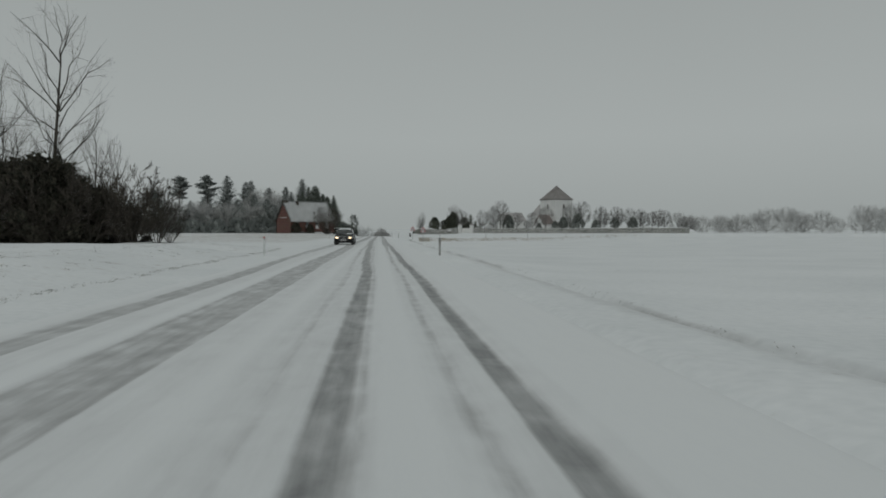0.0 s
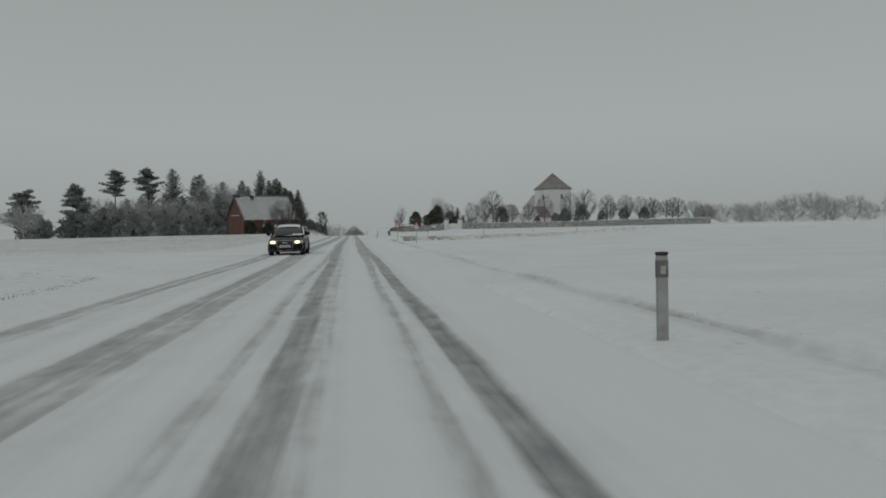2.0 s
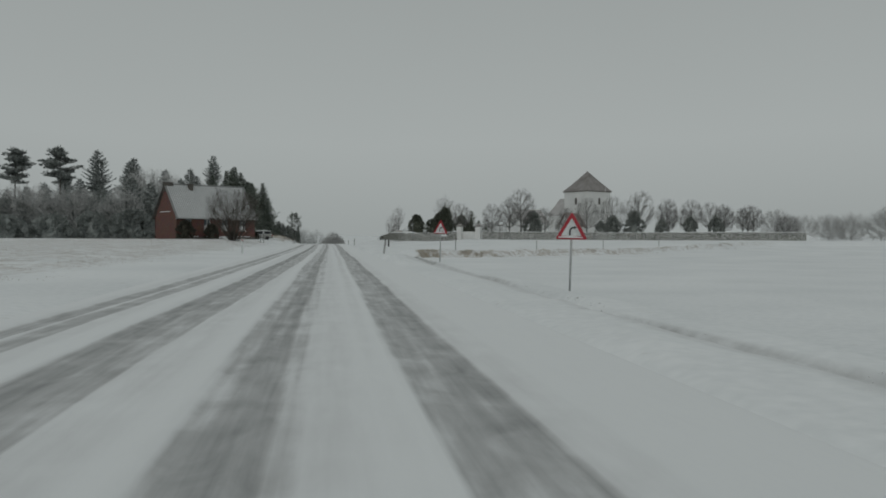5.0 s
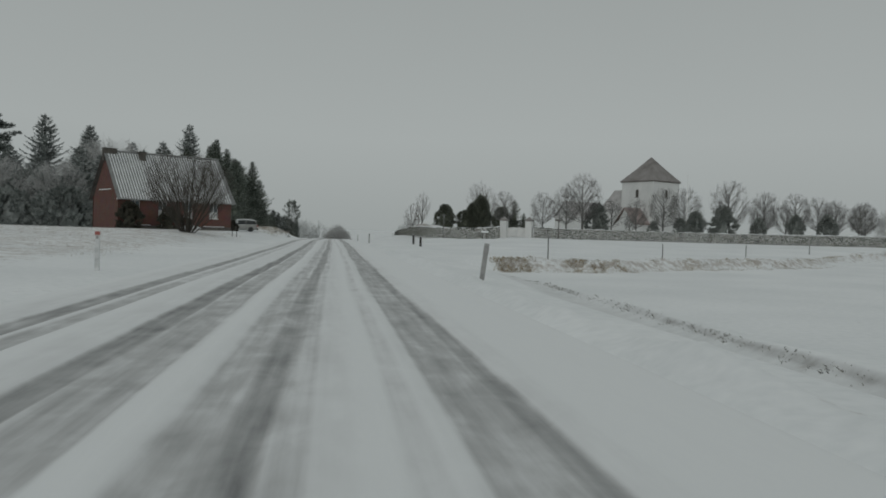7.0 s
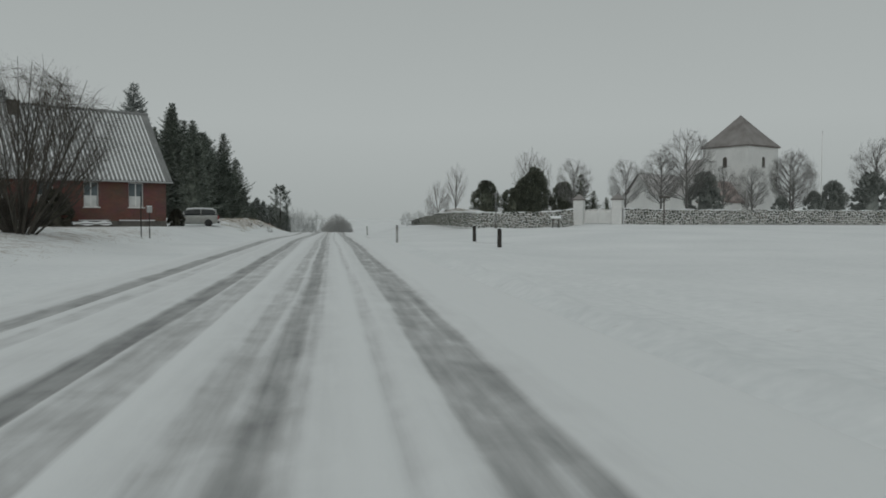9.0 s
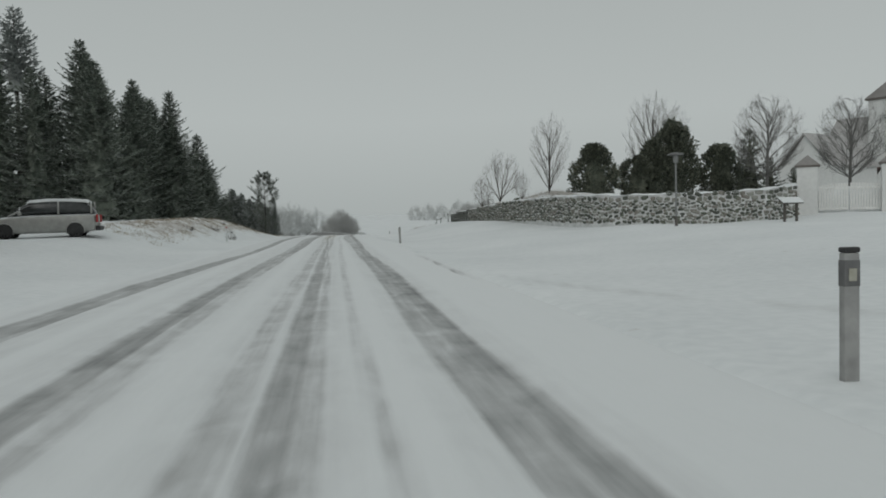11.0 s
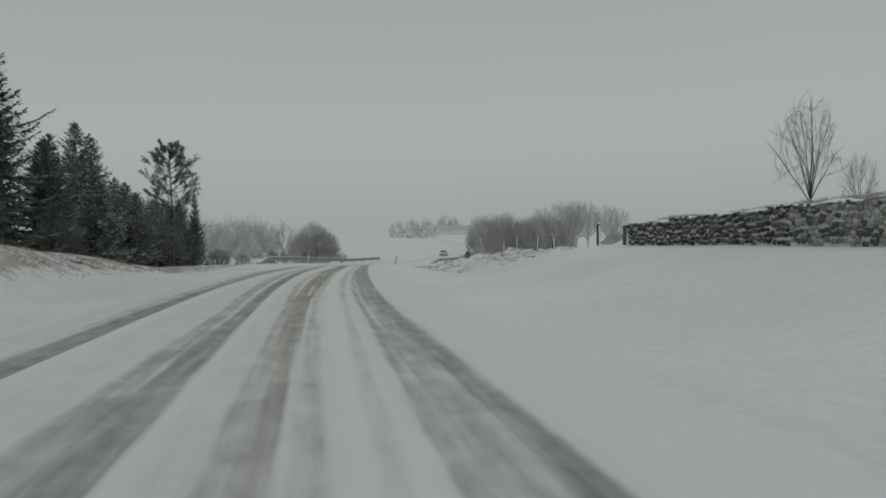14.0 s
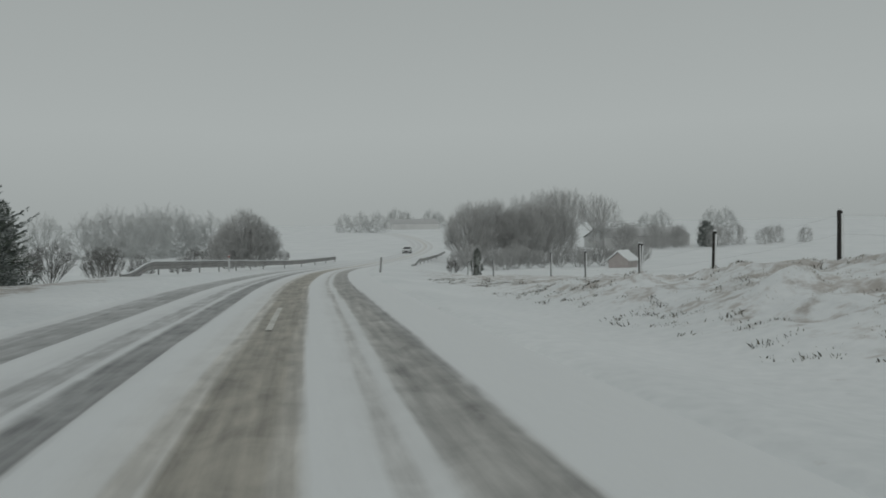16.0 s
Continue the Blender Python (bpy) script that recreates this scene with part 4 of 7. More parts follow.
def spruce(name, label, m, seed, tall, wide, needle, bark, low=0.06, dense=1.0, group="", ragged=0.32, leaf=0.9):
    """Whorls of boughs that sag and lift at the tip, with level sprigs along them, on a straight stem with a pointed top."""
    rng = random.Random(seed)
    root = thing(name, label, "tree", m, group)
    trunk, crown = Shape(), Shape()
    trunk.tube([(0, 0, -0.2), (0.03, 0.02, tall * 0.4), (0, 0, tall * 0.8), (0, 0, tall)], [0.017 * tall, 0.011 * tall, 0.005 * tall, 0.01], 7)
    bulge = [1 + ragged * rng.uniform(-0.5, 0.6) for _ in range(12)]
    z = low * tall
    while z < 0.975 * tall:
        t = z / tall
        reach = wide * (1 - t) ** 0.82 + 0.10
        storey = rng.uniform(0.80, 1.12)
        boughs = max(4, int((8.5 - 3.5 * t) * dense))
        first = rng.uniform(0, 6.28)
        for k in range(boughs):
            a = first + 2 * math.pi * (k + rng.uniform(-0.3, 0.3)) / boughs
            r = reach * storey * bulge[int((a % 6.2832) / 6.2832 * 12) % 12] * rng.uniform(0.66, 1.12)
            out = Vector((math.cos(a), math.sin(a), 0))
            sag, lift = -0.42 + 0.95 * t + rng.uniform(-0.08, 0.08), 0.30 - 0.15 * t
            base = Vector((0, 0, z + rng.uniform(-0.12, 0.12) * leaf))
            trunk.tube([base, base + out * r * 0.5 + Vector((0, 0, r * (0.5 * sag + 0.125 * lift)))], [0.0022 * tall, 0.008], 3, cap=False)
            steps = max(3, int(r / (0.24 * leaf)))
            for i in range(steps):
                f = 0.16 + 0.84 * (i + rng.uniform(0.2, 0.8)) / steps
                p = base + out * r * f + Vector((0, 0, r * (sag * f + lift * f ** 3)))
                way = (out + Vector((0, 0, sag + 3 * lift * f * f))).normalized()
                cross = Vector((-out.y, out.x, 0))
                size = leaf * (0.78 - 0.42 * f) * (0.45 + 0.55 * min(1.0, reach / 1.4))
                for side in (-1, 1):
                    needle_fan(crown, p, way * rng.uniform(0.5, 1.0) + cross * side * rng.uniform(0.7, 1.2) + Vector((0, 0, rng.uniform(-0.30, 0.06))), size * rng.uniform(0.8, 1.25), size * 0.20 * rng.uniform(0.7, 1.3), rng, rng.uniform(-0.8, 0.8))
                needle_fan(crown, p, way + cross * rng.uniform(-0.3, 0.3) + Vector((0, 0, rng.uniform(-0.1, 0.15))), size * rng.uniform(0.7, 1.1), size * 0.19, rng, rng.uniform(-1.6, 1.6))
                needle_fan(crown, p, way * 0.5 + cross * rng.uniform(-0.7, 0.7) - Vector((0, 0, rng.uniform(0.4, 0.9))), size * rng.uniform(0.45, 0.8), size * 0.16, rng, rng.uniform(-1.6, 1.6))
        z += 0.52 * leaf * (1.08 - 0.6 * t) * rng.uniform(0.85, 1.15)
    for _ in range(26):
        needle_fan(crown, Vector((0, 0, tall * rng.uniform(0.945, 0.99))), Vector((rng.uniform(-1, 1), rng.uniform(-1, 1), rng.uniform(0.4, 1.6))), leaf * 0.30 * rng.uniform(0.6, 1.2), leaf * 0.05, rng, rng.uniform(-1.5, 1.5))
    part("trunk", trunk, bark, root, smooth=True)
    part("crown", crown, needle, root, "dark needles dusted with snow")
    part("inner_crown", inner_crown(rng, tall * 0.9, low + 0.02, lambda t: wide * 0.34 * max(1 - t, 0) + 0.02, int(tall * 1.2)), needle, root, "close inner branches")
    return root


def brush_pine(name, label, m, seed, tall, wide, needle, bark, bare=0.34, group=""):
    """A thin young pine: a slightly bent stem, steep branches in whorls, and brushes of needles at their ends."""
    rng = random.Random(seed)
    root = thing(name, label, "tree", m, group)
    trunk, crown = Shape(), Shape()
    stem = [Vector((0.16 * math.sin(2.6 * t + 0.4) - 0.06, 0.1 * math.sin(4 * t), tall * t - 0.15 * (t == 0))) for t in np.linspace(0, 1, 9)]
    trunk.tube(stem, [0.0105 * tall * (1.05 - t) + 0.008 for t in np.linspace(0, 1, 9)], 7)
    t = bare
    while t < 0.99:
        rel = (t - bare) / (1 - bare)
        k = min(int(t * 8), 7)
        base = stem[k].lerp(stem[k + 1], t * 8 - k)
        for b in range(rng.randint(3, 5)):
            a = rng.uniform(0, 6.28)
            r = wide * (0.25 + 0.9 * math.sin(math.pi * (0.16 + 0.74 * rel)) ** 1.1) * rng.uniform(0.55, 1.1) * (1 - 0.45 * rel)
            out = Vector((math.cos(a), math.sin(a), 0))
            bend = base + out * r * 0.55 + Vector((0, 0, r * rng.uniform(0.15, 0.4)))
            tip = base + out * r + Vector((0, 0, r * rng.uniform(0.6, 1.05)))
            trunk.tube([base, bend, tip], [0.0034 * tall, 0.0022 * tall, 0.008], 4, cap=False)
            for e in range(5):
                if e:
                    start = bend.lerp(tip, rng.uniform(-0.3, 0.7))
                    end = start + (out + Vector((rng.uniform(-0.9, 0.9), rng.uniform(-0.9, 0.9), rng.uniform(0.3, 1.3)))).normalized() * r * rng.uniform(0.25, 0.5)
                    trunk.tube([start, end], [0.010, 0.006], 3, cap=False)
                else:
                    start, end = bend.lerp(tip, 0.45), tip
                way = (end - start).normalized()
                for n in range(64):
                    f = rng.uniform(0.2, 1.05)
                    spread = Vector((rng.gauss(0, 1), rng.gauss(0, 1), rng.gauss(0, 1))).normalized()
                    spray(crown, start.lerp(end, f), way * 0.8 + spread, rng.uniform(0.13, 0.24), 0.015, rng, False)
        t += 0.048 * rng.uniform(0.8, 1.2) * (1.1 - 0.4 * rel)
    part("trunk", trunk, bark, root, smooth=True)
    part("crown", crown, needle, root, "brushes of snow-dusted needles")
    return root


def clump(crown, rng, mid, size, count, leaf, flat=0.6):
    for s in range(count):
        q = Vector((rng.gauss(0, 1), rng.gauss(0, 1), rng.gauss(0, 1))).normalized() * rng.random() ** 0.35
        q = Vector((q.x * size, q.y * size, q.z * size * flat))
        spray(crown, mid + q * 0.8, Vector((q.x + rng.uniform(-0.1, 0.1), q.y + rng.uniform(-0.1, 0.1), abs(q.z) * 0.7 + 0.15 * size)), leaf * rng.uniform(0.6, 1.2), leaf * 0.2 * rng.uniform(0.8, 1.4), rng)


def pine(name, label, m, seed, tall, wide, needle, bark, bare=0.45, clumps=26, group="", flat=0.45, leaf=0.34, puff=1.0, rise=(0.0, 0.45)):
    rng = random.Random(seed)
    root = thing(name, label, "tree", m, group)
    trunk, crown = Shape(), Shape()
    lean = rng.uniform(-0.04, 0.04)
    stem = [Vector((lean * tall * t * (1 + t) + 0.12 * math.sin(5 * t + seed), 0.1 * math.sin(4 * t), tall * t * 0.97 - 0.15 * (t == 0))) for t in (0, 0.2, 0.4, 0.6, 0.8, 1)]
    trunk.tube(stem, [0.014 * tall * k for k in (1.1, 0.9, 0.75, 0.55, 0.35, 0.12)], 7)
    for i in range(clumps):
        t = bare + (1 - bare) * (i + rng.random()) / clumps
        k = min(int(t * 5), 4)
        base = stem[k].lerp(stem[k + 1], t * 5 - k)
        a = rng.uniform(0, 6.28)
        rel = (t - bare) / (1 - bare)
        r = wide * (0.30 + 0.75 * math.sin(math.pi * min(0.25 + 0.72 * rel, 0.97))) * rng.uniform(0.35, 1.05)
        tip = base + Vector((math.cos(a) * r, math.sin(a) * r, r * rng.uniform(*rise)))
        trunk.tube([base, base.lerp(tip, 0.5) + Vector((0, 0, -0.05 * r)), tip], [0.005 * tall, 0.003 * tall, 0.01], 4, cap=False)
        for c in range(3):
            mid = tip.lerp(base, c * 0.28) + Vector((rng.uniform(-0.3, 0.3), rng.uniform(-0.3, 0.3), rng.uniform(0, 0.25)))
            clump(crown, rng, mid, puff * wide * rng.uniform(0.16, 0.32), 46, leaf, flat)
    part("trunk", trunk, bark, root, smooth=True)
    part("crown", crown, needle, root, "needle tufts dusted with snow")
    return root


def evergreen(name, label, m, seed, tall, wide, leaf, bark, count=2600, point=0.5, group="", category="bush", size=0.26):
    """A dense evergreen shrub: foliage clumps over a shaded inside, with an uneven outline."""
    rng = random.Random(seed)
    root = thing(name, label, category, m, group)
    trunk, crown = Shape(), Shape()
    for s in range(4):
        a = rng.uniform(0, 6.28)
        trunk.tube([(0, 0, -0.2), (math.cos(a) * 0.12 * wide, math.sin(a) * 0.12 * wide, tall * 0.35), (math.cos(a) * 0.3 * wide, math.sin(a) * 0.3 * wide, tall * 0.7)], [0.07, 0.05, 0.015], 5)

    def prof(h):
        return max(0.0, (1 - h ** (2.4 - point)) ** (0.5 + 0.4 * point)) * (0.72 + 0.28 * min(1, h * 4))

    lobes = [(rng.uniform(0, 6.28), rng.uniform(0.1, 1.0), rng.uniform(-0.28, 0.32)) for _ in range(16)]
    n = count // 42
    for i in range(n):
        a, h = rng.uniform(0, 6.28), 0.03 + 0.95 * rng.random() ** 0.85
        lump = 1 + sum(k * math.exp(-((math.atan2(math.sin(a - la), math.cos(a - la)) / 0.6) ** 2) - ((h - lh) / 0.2) ** 2) for la, lh, k in lobes)
        r = wide * prof(h) * lump * rng.uniform(0.66, 1.06)
        mid = Vector((math.cos(a) * r, math.sin(a) * r, tall * h * (0.94 + 0.08 * lump)))
        cs = wide * rng.uniform(0.13, 0.27)
        for s in range(42):
            q = Vector((rng.gauss(0, 1), rng.gauss(0, 1), rng.gauss(0, 1))).normalized() * rng.random() ** 0.35 * cs
            d = Vector((math.cos(a) + rng.uniform(-0.7, 0.7), math.sin(a) + rng.uniform(-0.7, 0.7), rng.uniform(0.1, 1.3)))
            spray(crown, mid + q, d, size * rng.uniform(0.6, 1.3), size * 0.25 * rng.uniform(0.7, 1.4), rng)
    for i in range(34):
        a, h = rng.uniform(0, 6.28), rng.uniform(0.25, 0.97)
        base = Vector((math.cos(a) * wide * prof(h), math.sin(a) * wide * prof(h), tall * h))
        way = Vector((math.cos(a) * (1 - h), math.sin(a) * (1 - h), 0.9)).normalized() * tall * rng.uniform(0.05, 0.13)
        for s in range(16):
            k = s / 16
            spray(crown, base + way * k + Vector((rng.uniform(-1, 1), rng.uniform(-1, 1), 0)) * 0.09 * wide * (1 - k), way.normalized() + Vector((rng.uniform(-0.5, 0.5), rng.uniform(-0.5, 0.5), 0.2)), size * rng.uniform(0.6, 1.2), size * 0.25, rng)
    part("trunk", trunk, bark, root)
    part("crown", crown, leaf, root, "dense evergreen leaves")
    part("inner_crown", inner_crown(rng, tall, 0.02, lambda t: wide * 0.45 * prof(min(t, 1.0)) + 0.02, 9, 16), leaf, root, "close inner branches")
    return root


def stand(x, y, turn=0.0, size=1.0, sink=0.05, tall=1.0):
    return pose(x, y, float(height(x, y)) - sink, 0, 0, turn) @ Matrix.Diagonal((size, size, size * tall, 1))


def plant(proto, spots, sink=0.08):
    """Copies of a tree at (x, y, size, turn); the tree itself takes the first spot."""
    for k, (x, y, size, turn, *tall) in enumerate(spots):
        m = stand(x, y, turn, size, sink, tall[0] if tall else 1.0)
        if k == 0:
            proto.matrix_world = m
        else:
            q = copy_thing(proto, m)
            q.matrix_basis = m


HERE = Matrix.Identity(4)

# roadside copse at the start, on the low bank
plant(crown_tree("tall_tree", "tall leafless roadside tree above a thicket", HERE, 11, 18.2, 4.8, BARK, TWIG, low=0.24, bole=0.28, limbs=20, sprigs=5, twigs=4, fine=0.007, stout=0.0095, curve=0.5, leader=0.19, under=-0.85, rough=0.3, spread=0.26),
      [(-22.85, 60, 1.0, 20), (-33.5, 62, 0.9, 140), (-28.6, 63, 0.8, 260)])
plant(crown_tree("young_tree", "slender leafless tree in the roadside copse", HERE, 12, 10.0, 1.7, BARK, TWIG, low=0.22, bole=0.2, limbs=12, sprigs=7, twigs=6, fine=0.006, stout=0.008, leader=0.3, curve=0.4, under=-0.8),
      [(-20.6, 61, 0.98, 0), (-27.5, 58, 1.15, 80), (-25.5, 66, 1.1, 200), (-30, 57, 1.1, 300), (-19.4, 62, 0.85, 30), (-29, 65, 1.2, 10), (-24.8, 58, 0.95, 140)])
plant(bare_tree("roadside_shrub", "leafless many-stemmed shrub on a snowy bank", HERE, 13, 5.0, BARK, TWIG, stems=7, splay=0.75, spread=0.60, fork=0.12, levels=3, kids=(12, 7, 5), fine=0.011, stout=0.022, limb=0.42, upright=0.5),
      [(-15.6, 59, 0.86, 0), (-17.2, 60.5, 1.15, 60), (-16.9, 57.8, 0.8, 130), (-18.7, 60, 1.3, 200), (-19.8, 58, 1.15, 250), (-21.5, 57, 1.1, 20), (-15.0, 60.3, 0.62, 90), (-23.5, 57.5, 1.15, 160), (-26, 56, 1.15, 300), (-18.0, 58.6, 1.0, 330)])
plant(evergreen("thicket_bush", "dark bramble thicket under leafless trees", HERE, 14, 5.2, 2.8, HEDGE, BARK, 3800, 0.3, size=0.34),
      [(-23.0, 58.5, 1.15, 0), (-20.4, 60.8, 0.78, 80), (-26.2, 59.5, 1.15, 160), (-18.4, 61.4, 0.55, 40), (-29.5, 58.5, 1.15, 300), (-24.5, 62, 1.1, 220), (-32.5, 58, 1.15, 120), (-35, 60, 1.2, 30), (-28, 63, 1.15, 75), (-21.8, 59, 0.95, 290)], 0.3)

# spruces and pines behind and beside the house
plant(spruce("spruce", "tall dark spruce dusted with snow", HERE, 21, 15.0, 4.9, NEEDLE, BARK, low=0.02, ragged=0.5),
      [(-20.8, 270.3, 1.05, 0), (-22, 276, 1.06, 60), (-15.4, 279, 0.86, 130), (-22, 292.8, 1.16, 200), (-18, 263, 0.83, 300), (-20.5, 258, 0.74, 40), (-24.5, 262, 0.86, 90), (-25, 290, 1.16, 160), (-15.9, 256.5, 0.74, 240), (-16.6, 268.5, 0.74, 20)])
plant(spruce("young_spruce", "young spruce with snow on its branches", HERE, 22, 10.5, 3.7, NEEDLE, BARK, low=0.02, ragged=0.45),
      [(-15.5, 294.8, 1.11, 0), (-18.3, 302, 1.0, 110), (-16.3, 308, 0.86, 220), (-15.2, 303, 0.74, 60), (-14.8, 313, 0.55, 75), (-22, 312, 1.05, 190), (-13.2, 299, 0.45, 30), (-12.8, 309, 0.4, 80), (-15.3, 351, 0.62, 70), (-17.5, 354, 0.55, 160)])
# given the paler dusted needles so that their colour carries the haze
plant(spruce("hoar_spruce", "tall snow-dusted spruce at the end of the wood, paled for haze", HERE, 39, 13.2, 4.6, NEEDLE_DUSTED, BARK, low=0.02, ragged=0.55),
      [(-19.58, 326.4, 1.0, 0), (-20.65, 335.9, 1.04, 130), (-23.5, 331, 0.95, 250)])
plant(spruce("thicket_spruce", "dense young spruce at the edge of the wood", HERE, 38, 5.5, 2.3, NEEDLE_DUSTED, BARK, low=0.0, dense=1.3, ragged=0.5, leaf=0.7),
      [(-12.5, 329, 1.15, 0), (-11.3, 326, 1.05, 70), (-11, 321.5, 0.95, 140), (-11.6, 317, 0.95, 210), (-12.6, 312.5, 1.13, 280), (-13.2, 306.5, 1.15, 350), (-13.8, 322, 1.13, 30), (-14.2, 316.5, 1.25, 100), (-14.8, 327, 1.2, 170), (-11.2, 309, 0.95, 240), (-12, 303, 0.95, 310), (-12.2, 335, 1.3, 20), (-14, 334, 1.25, 90), (-10.6, 331, 0.6, 160), (-8.56, 318.1, 0.5, 45, 2.1), (-9.4, 316.4, 0.62, 200, 1.3), (-10.0, 319.5, 0.7, 300, 1.35), (-9.2, 321.5, 0.55, 15, 1.4)])
plant(spruce("broad_spruce", "broad dark spruce with layered branches", HERE, 23, 14.0, 5.4, NEEDLE, BARK, low=0.01, ragged=0.7),
      [(-17.4, 273.5, 0.88, 0), (-19.5, 284, 1.0, 120), (-19.8, 291, 1.06, 240), (-16.6, 286.5, 0.79, 40), (-20, 298, 0.98, 300), (-27, 280, 1.05, 180)])
plant(crown_tree("birch", "pale leafless birch among the spruces", HERE, 24, 13.0, 2.6, TWIG_YARD, TWIG_YARD, low=0.25, bole=0.2, limbs=20, sprigs=7, twigs=9, fine=0.008, stout=0.009, leader=0.28, curve=0.45, under=-0.7, rough=0.25),
      [(-18.6, 303.5, 1.0, 0)])
plant(brush_pine("lone_pine", "thin snow-dusted pine beside the road", HERE, 64, 8.5, 2.15, NEEDLE_PINE, BARK, bare=0.36),
      [(-9.56, 312.8, 1.03, 0)])
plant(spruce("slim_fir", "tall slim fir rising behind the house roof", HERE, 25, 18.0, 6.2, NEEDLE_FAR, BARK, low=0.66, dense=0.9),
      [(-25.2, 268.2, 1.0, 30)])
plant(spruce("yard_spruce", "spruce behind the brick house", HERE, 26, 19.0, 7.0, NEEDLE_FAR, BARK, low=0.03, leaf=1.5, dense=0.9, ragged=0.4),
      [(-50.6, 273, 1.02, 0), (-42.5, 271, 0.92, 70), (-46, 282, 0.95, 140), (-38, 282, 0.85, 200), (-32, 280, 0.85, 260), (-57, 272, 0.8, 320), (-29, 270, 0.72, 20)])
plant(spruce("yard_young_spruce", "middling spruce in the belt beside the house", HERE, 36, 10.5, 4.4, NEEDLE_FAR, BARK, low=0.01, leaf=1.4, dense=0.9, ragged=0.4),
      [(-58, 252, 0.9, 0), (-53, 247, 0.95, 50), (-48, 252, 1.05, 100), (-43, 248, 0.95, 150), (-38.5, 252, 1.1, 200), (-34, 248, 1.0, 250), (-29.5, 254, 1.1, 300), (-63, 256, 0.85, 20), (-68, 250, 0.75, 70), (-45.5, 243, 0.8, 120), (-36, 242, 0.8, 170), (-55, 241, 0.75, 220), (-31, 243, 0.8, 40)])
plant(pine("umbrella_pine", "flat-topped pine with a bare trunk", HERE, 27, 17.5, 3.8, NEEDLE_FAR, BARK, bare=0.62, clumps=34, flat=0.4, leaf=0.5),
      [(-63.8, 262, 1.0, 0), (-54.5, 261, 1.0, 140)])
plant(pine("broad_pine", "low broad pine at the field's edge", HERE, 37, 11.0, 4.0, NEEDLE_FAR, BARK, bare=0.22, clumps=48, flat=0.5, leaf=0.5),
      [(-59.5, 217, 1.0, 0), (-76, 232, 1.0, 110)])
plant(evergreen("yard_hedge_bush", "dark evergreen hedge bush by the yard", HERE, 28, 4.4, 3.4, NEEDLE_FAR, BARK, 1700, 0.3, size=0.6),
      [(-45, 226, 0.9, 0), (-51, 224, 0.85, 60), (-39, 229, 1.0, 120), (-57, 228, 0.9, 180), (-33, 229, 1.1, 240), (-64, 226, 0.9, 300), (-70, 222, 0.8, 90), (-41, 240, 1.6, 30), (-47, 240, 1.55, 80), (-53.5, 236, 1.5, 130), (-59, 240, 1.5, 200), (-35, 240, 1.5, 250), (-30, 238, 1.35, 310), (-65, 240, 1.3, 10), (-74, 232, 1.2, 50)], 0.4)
plant(crown_tree("garden_tree", "leafless garden tree at the field's edge", HERE, 29, 8.5, 4.6, TWIG_WILLOW, TWIG_WILLOW, low=0.06, bole=0.2, limbs=20, sprigs=8, twigs=11, fine=0.022, stout=0.018, rough=0.25),
      [(-71, 198, 0.95, 0), (-79, 206, 1.0, 70), (-66, 206, 0.9, 140), (-37, 262, 1.75, 200), (-86, 196, 1.0, 260), (-95, 204, 1.0, 330), (-33.5, 264, 1.5, 100), (-44, 236, 1.15, 20), (-52, 234, 1.2, 150), (-36, 236, 1.1, 230), (-60, 238, 1.2, 310)])
# the bare tree in front of the house and undergrowth below the spruces
plant(crown_tree("yard_tree", "wide leafless many-stemmed tree before the house", HERE, 31, 7.4, 4.1, BARK, TWIG, low=0.12, bole=0, limbs=27, sprigs=10, twigs=10, spread=0.42, fine=0.0085, stout=0.030, curve=0.5, under=-0.5, rough=0.18),
      [(-12.3, 194.6, 1.0, 0)])
plant(crown_tree("foot_shrub", "dense leafless shrub about the foot of a tree", HERE, 35, 3.0, 1.15, BARK, TWIG, low=0.0, bole=0, limbs=26, sprigs=7, twigs=8, fine=0.010, stout=0.012, under=-0.2, curve=0.5, category="shrub"),
      [(-12.4, 194.4, 0.6, 0)])
plant(evergreen("ivy_bush", "dark ivy-grown bush by the house wall", HERE, 32, 2.6, 1.2, HEDGE, BARK, 2400, 0.4),
      [(-21.7, 213.9, 1.1, 90), (-18.2, 216.6, 0.95, 40), (-12.5, 228, 0.55, 200)], 0.2)
plant(crown_tree("undergrowth_shrub", "snow-dusted leafless shrub below the spruces", HERE, 33, 4.2, 1.9, TWIG_MOSS, TWIG_MOSS, low=0.02, bole=0, limbs=20, sprigs=6, twigs=8, fine=0.008, stout=0.012, under=-0.3, curve=0.45),
      [(-11.5, 309, 1.2, 0), (-10.8, 316.5, 1.2, 60), (-12.8, 318, 1.5, 120), (-14, 313, 1.6, 180), (-9.6, 311.5, 0.8, 240), (-15.5, 320, 1.7, 300), (-12.5, 304, 1.0, 10), (-13, 298, 0.8, 90), (-13.2, 287, 0.6, 200), (-17, 326, 1.7, 20), (-12, 322, 1.4, 50), (-10.6, 320, 1.1, 140), (-14.5, 324, 1.3, 200), (-12.2, 312.5, 1.3, 260), (-13.6, 306, 1.2, 320), (-9.8, 324, 0.9, 80)])
plant(bare_tree("bank_shrub", "small dark shrub on the snowy bank", HERE, 34, 0.8, BARK, TWIG, stems=14, spread=0.6, fork=0.1, levels=2, kids=(7, 5), fine=0.006, splay=1.3),
      [(-7.3, 257, 0.85, 0), (-8.0, 262, 0.6, 60), (-8.5, 257.5, 0.8, 120), (-9.0, 274, 0.8, 180), (-8.9, 250, 0.7, 240), (-10.5, 293, 0.9, 300), (-9.3, 268, 0.5, 20), (-8.4, 284, 0.5, 80)])

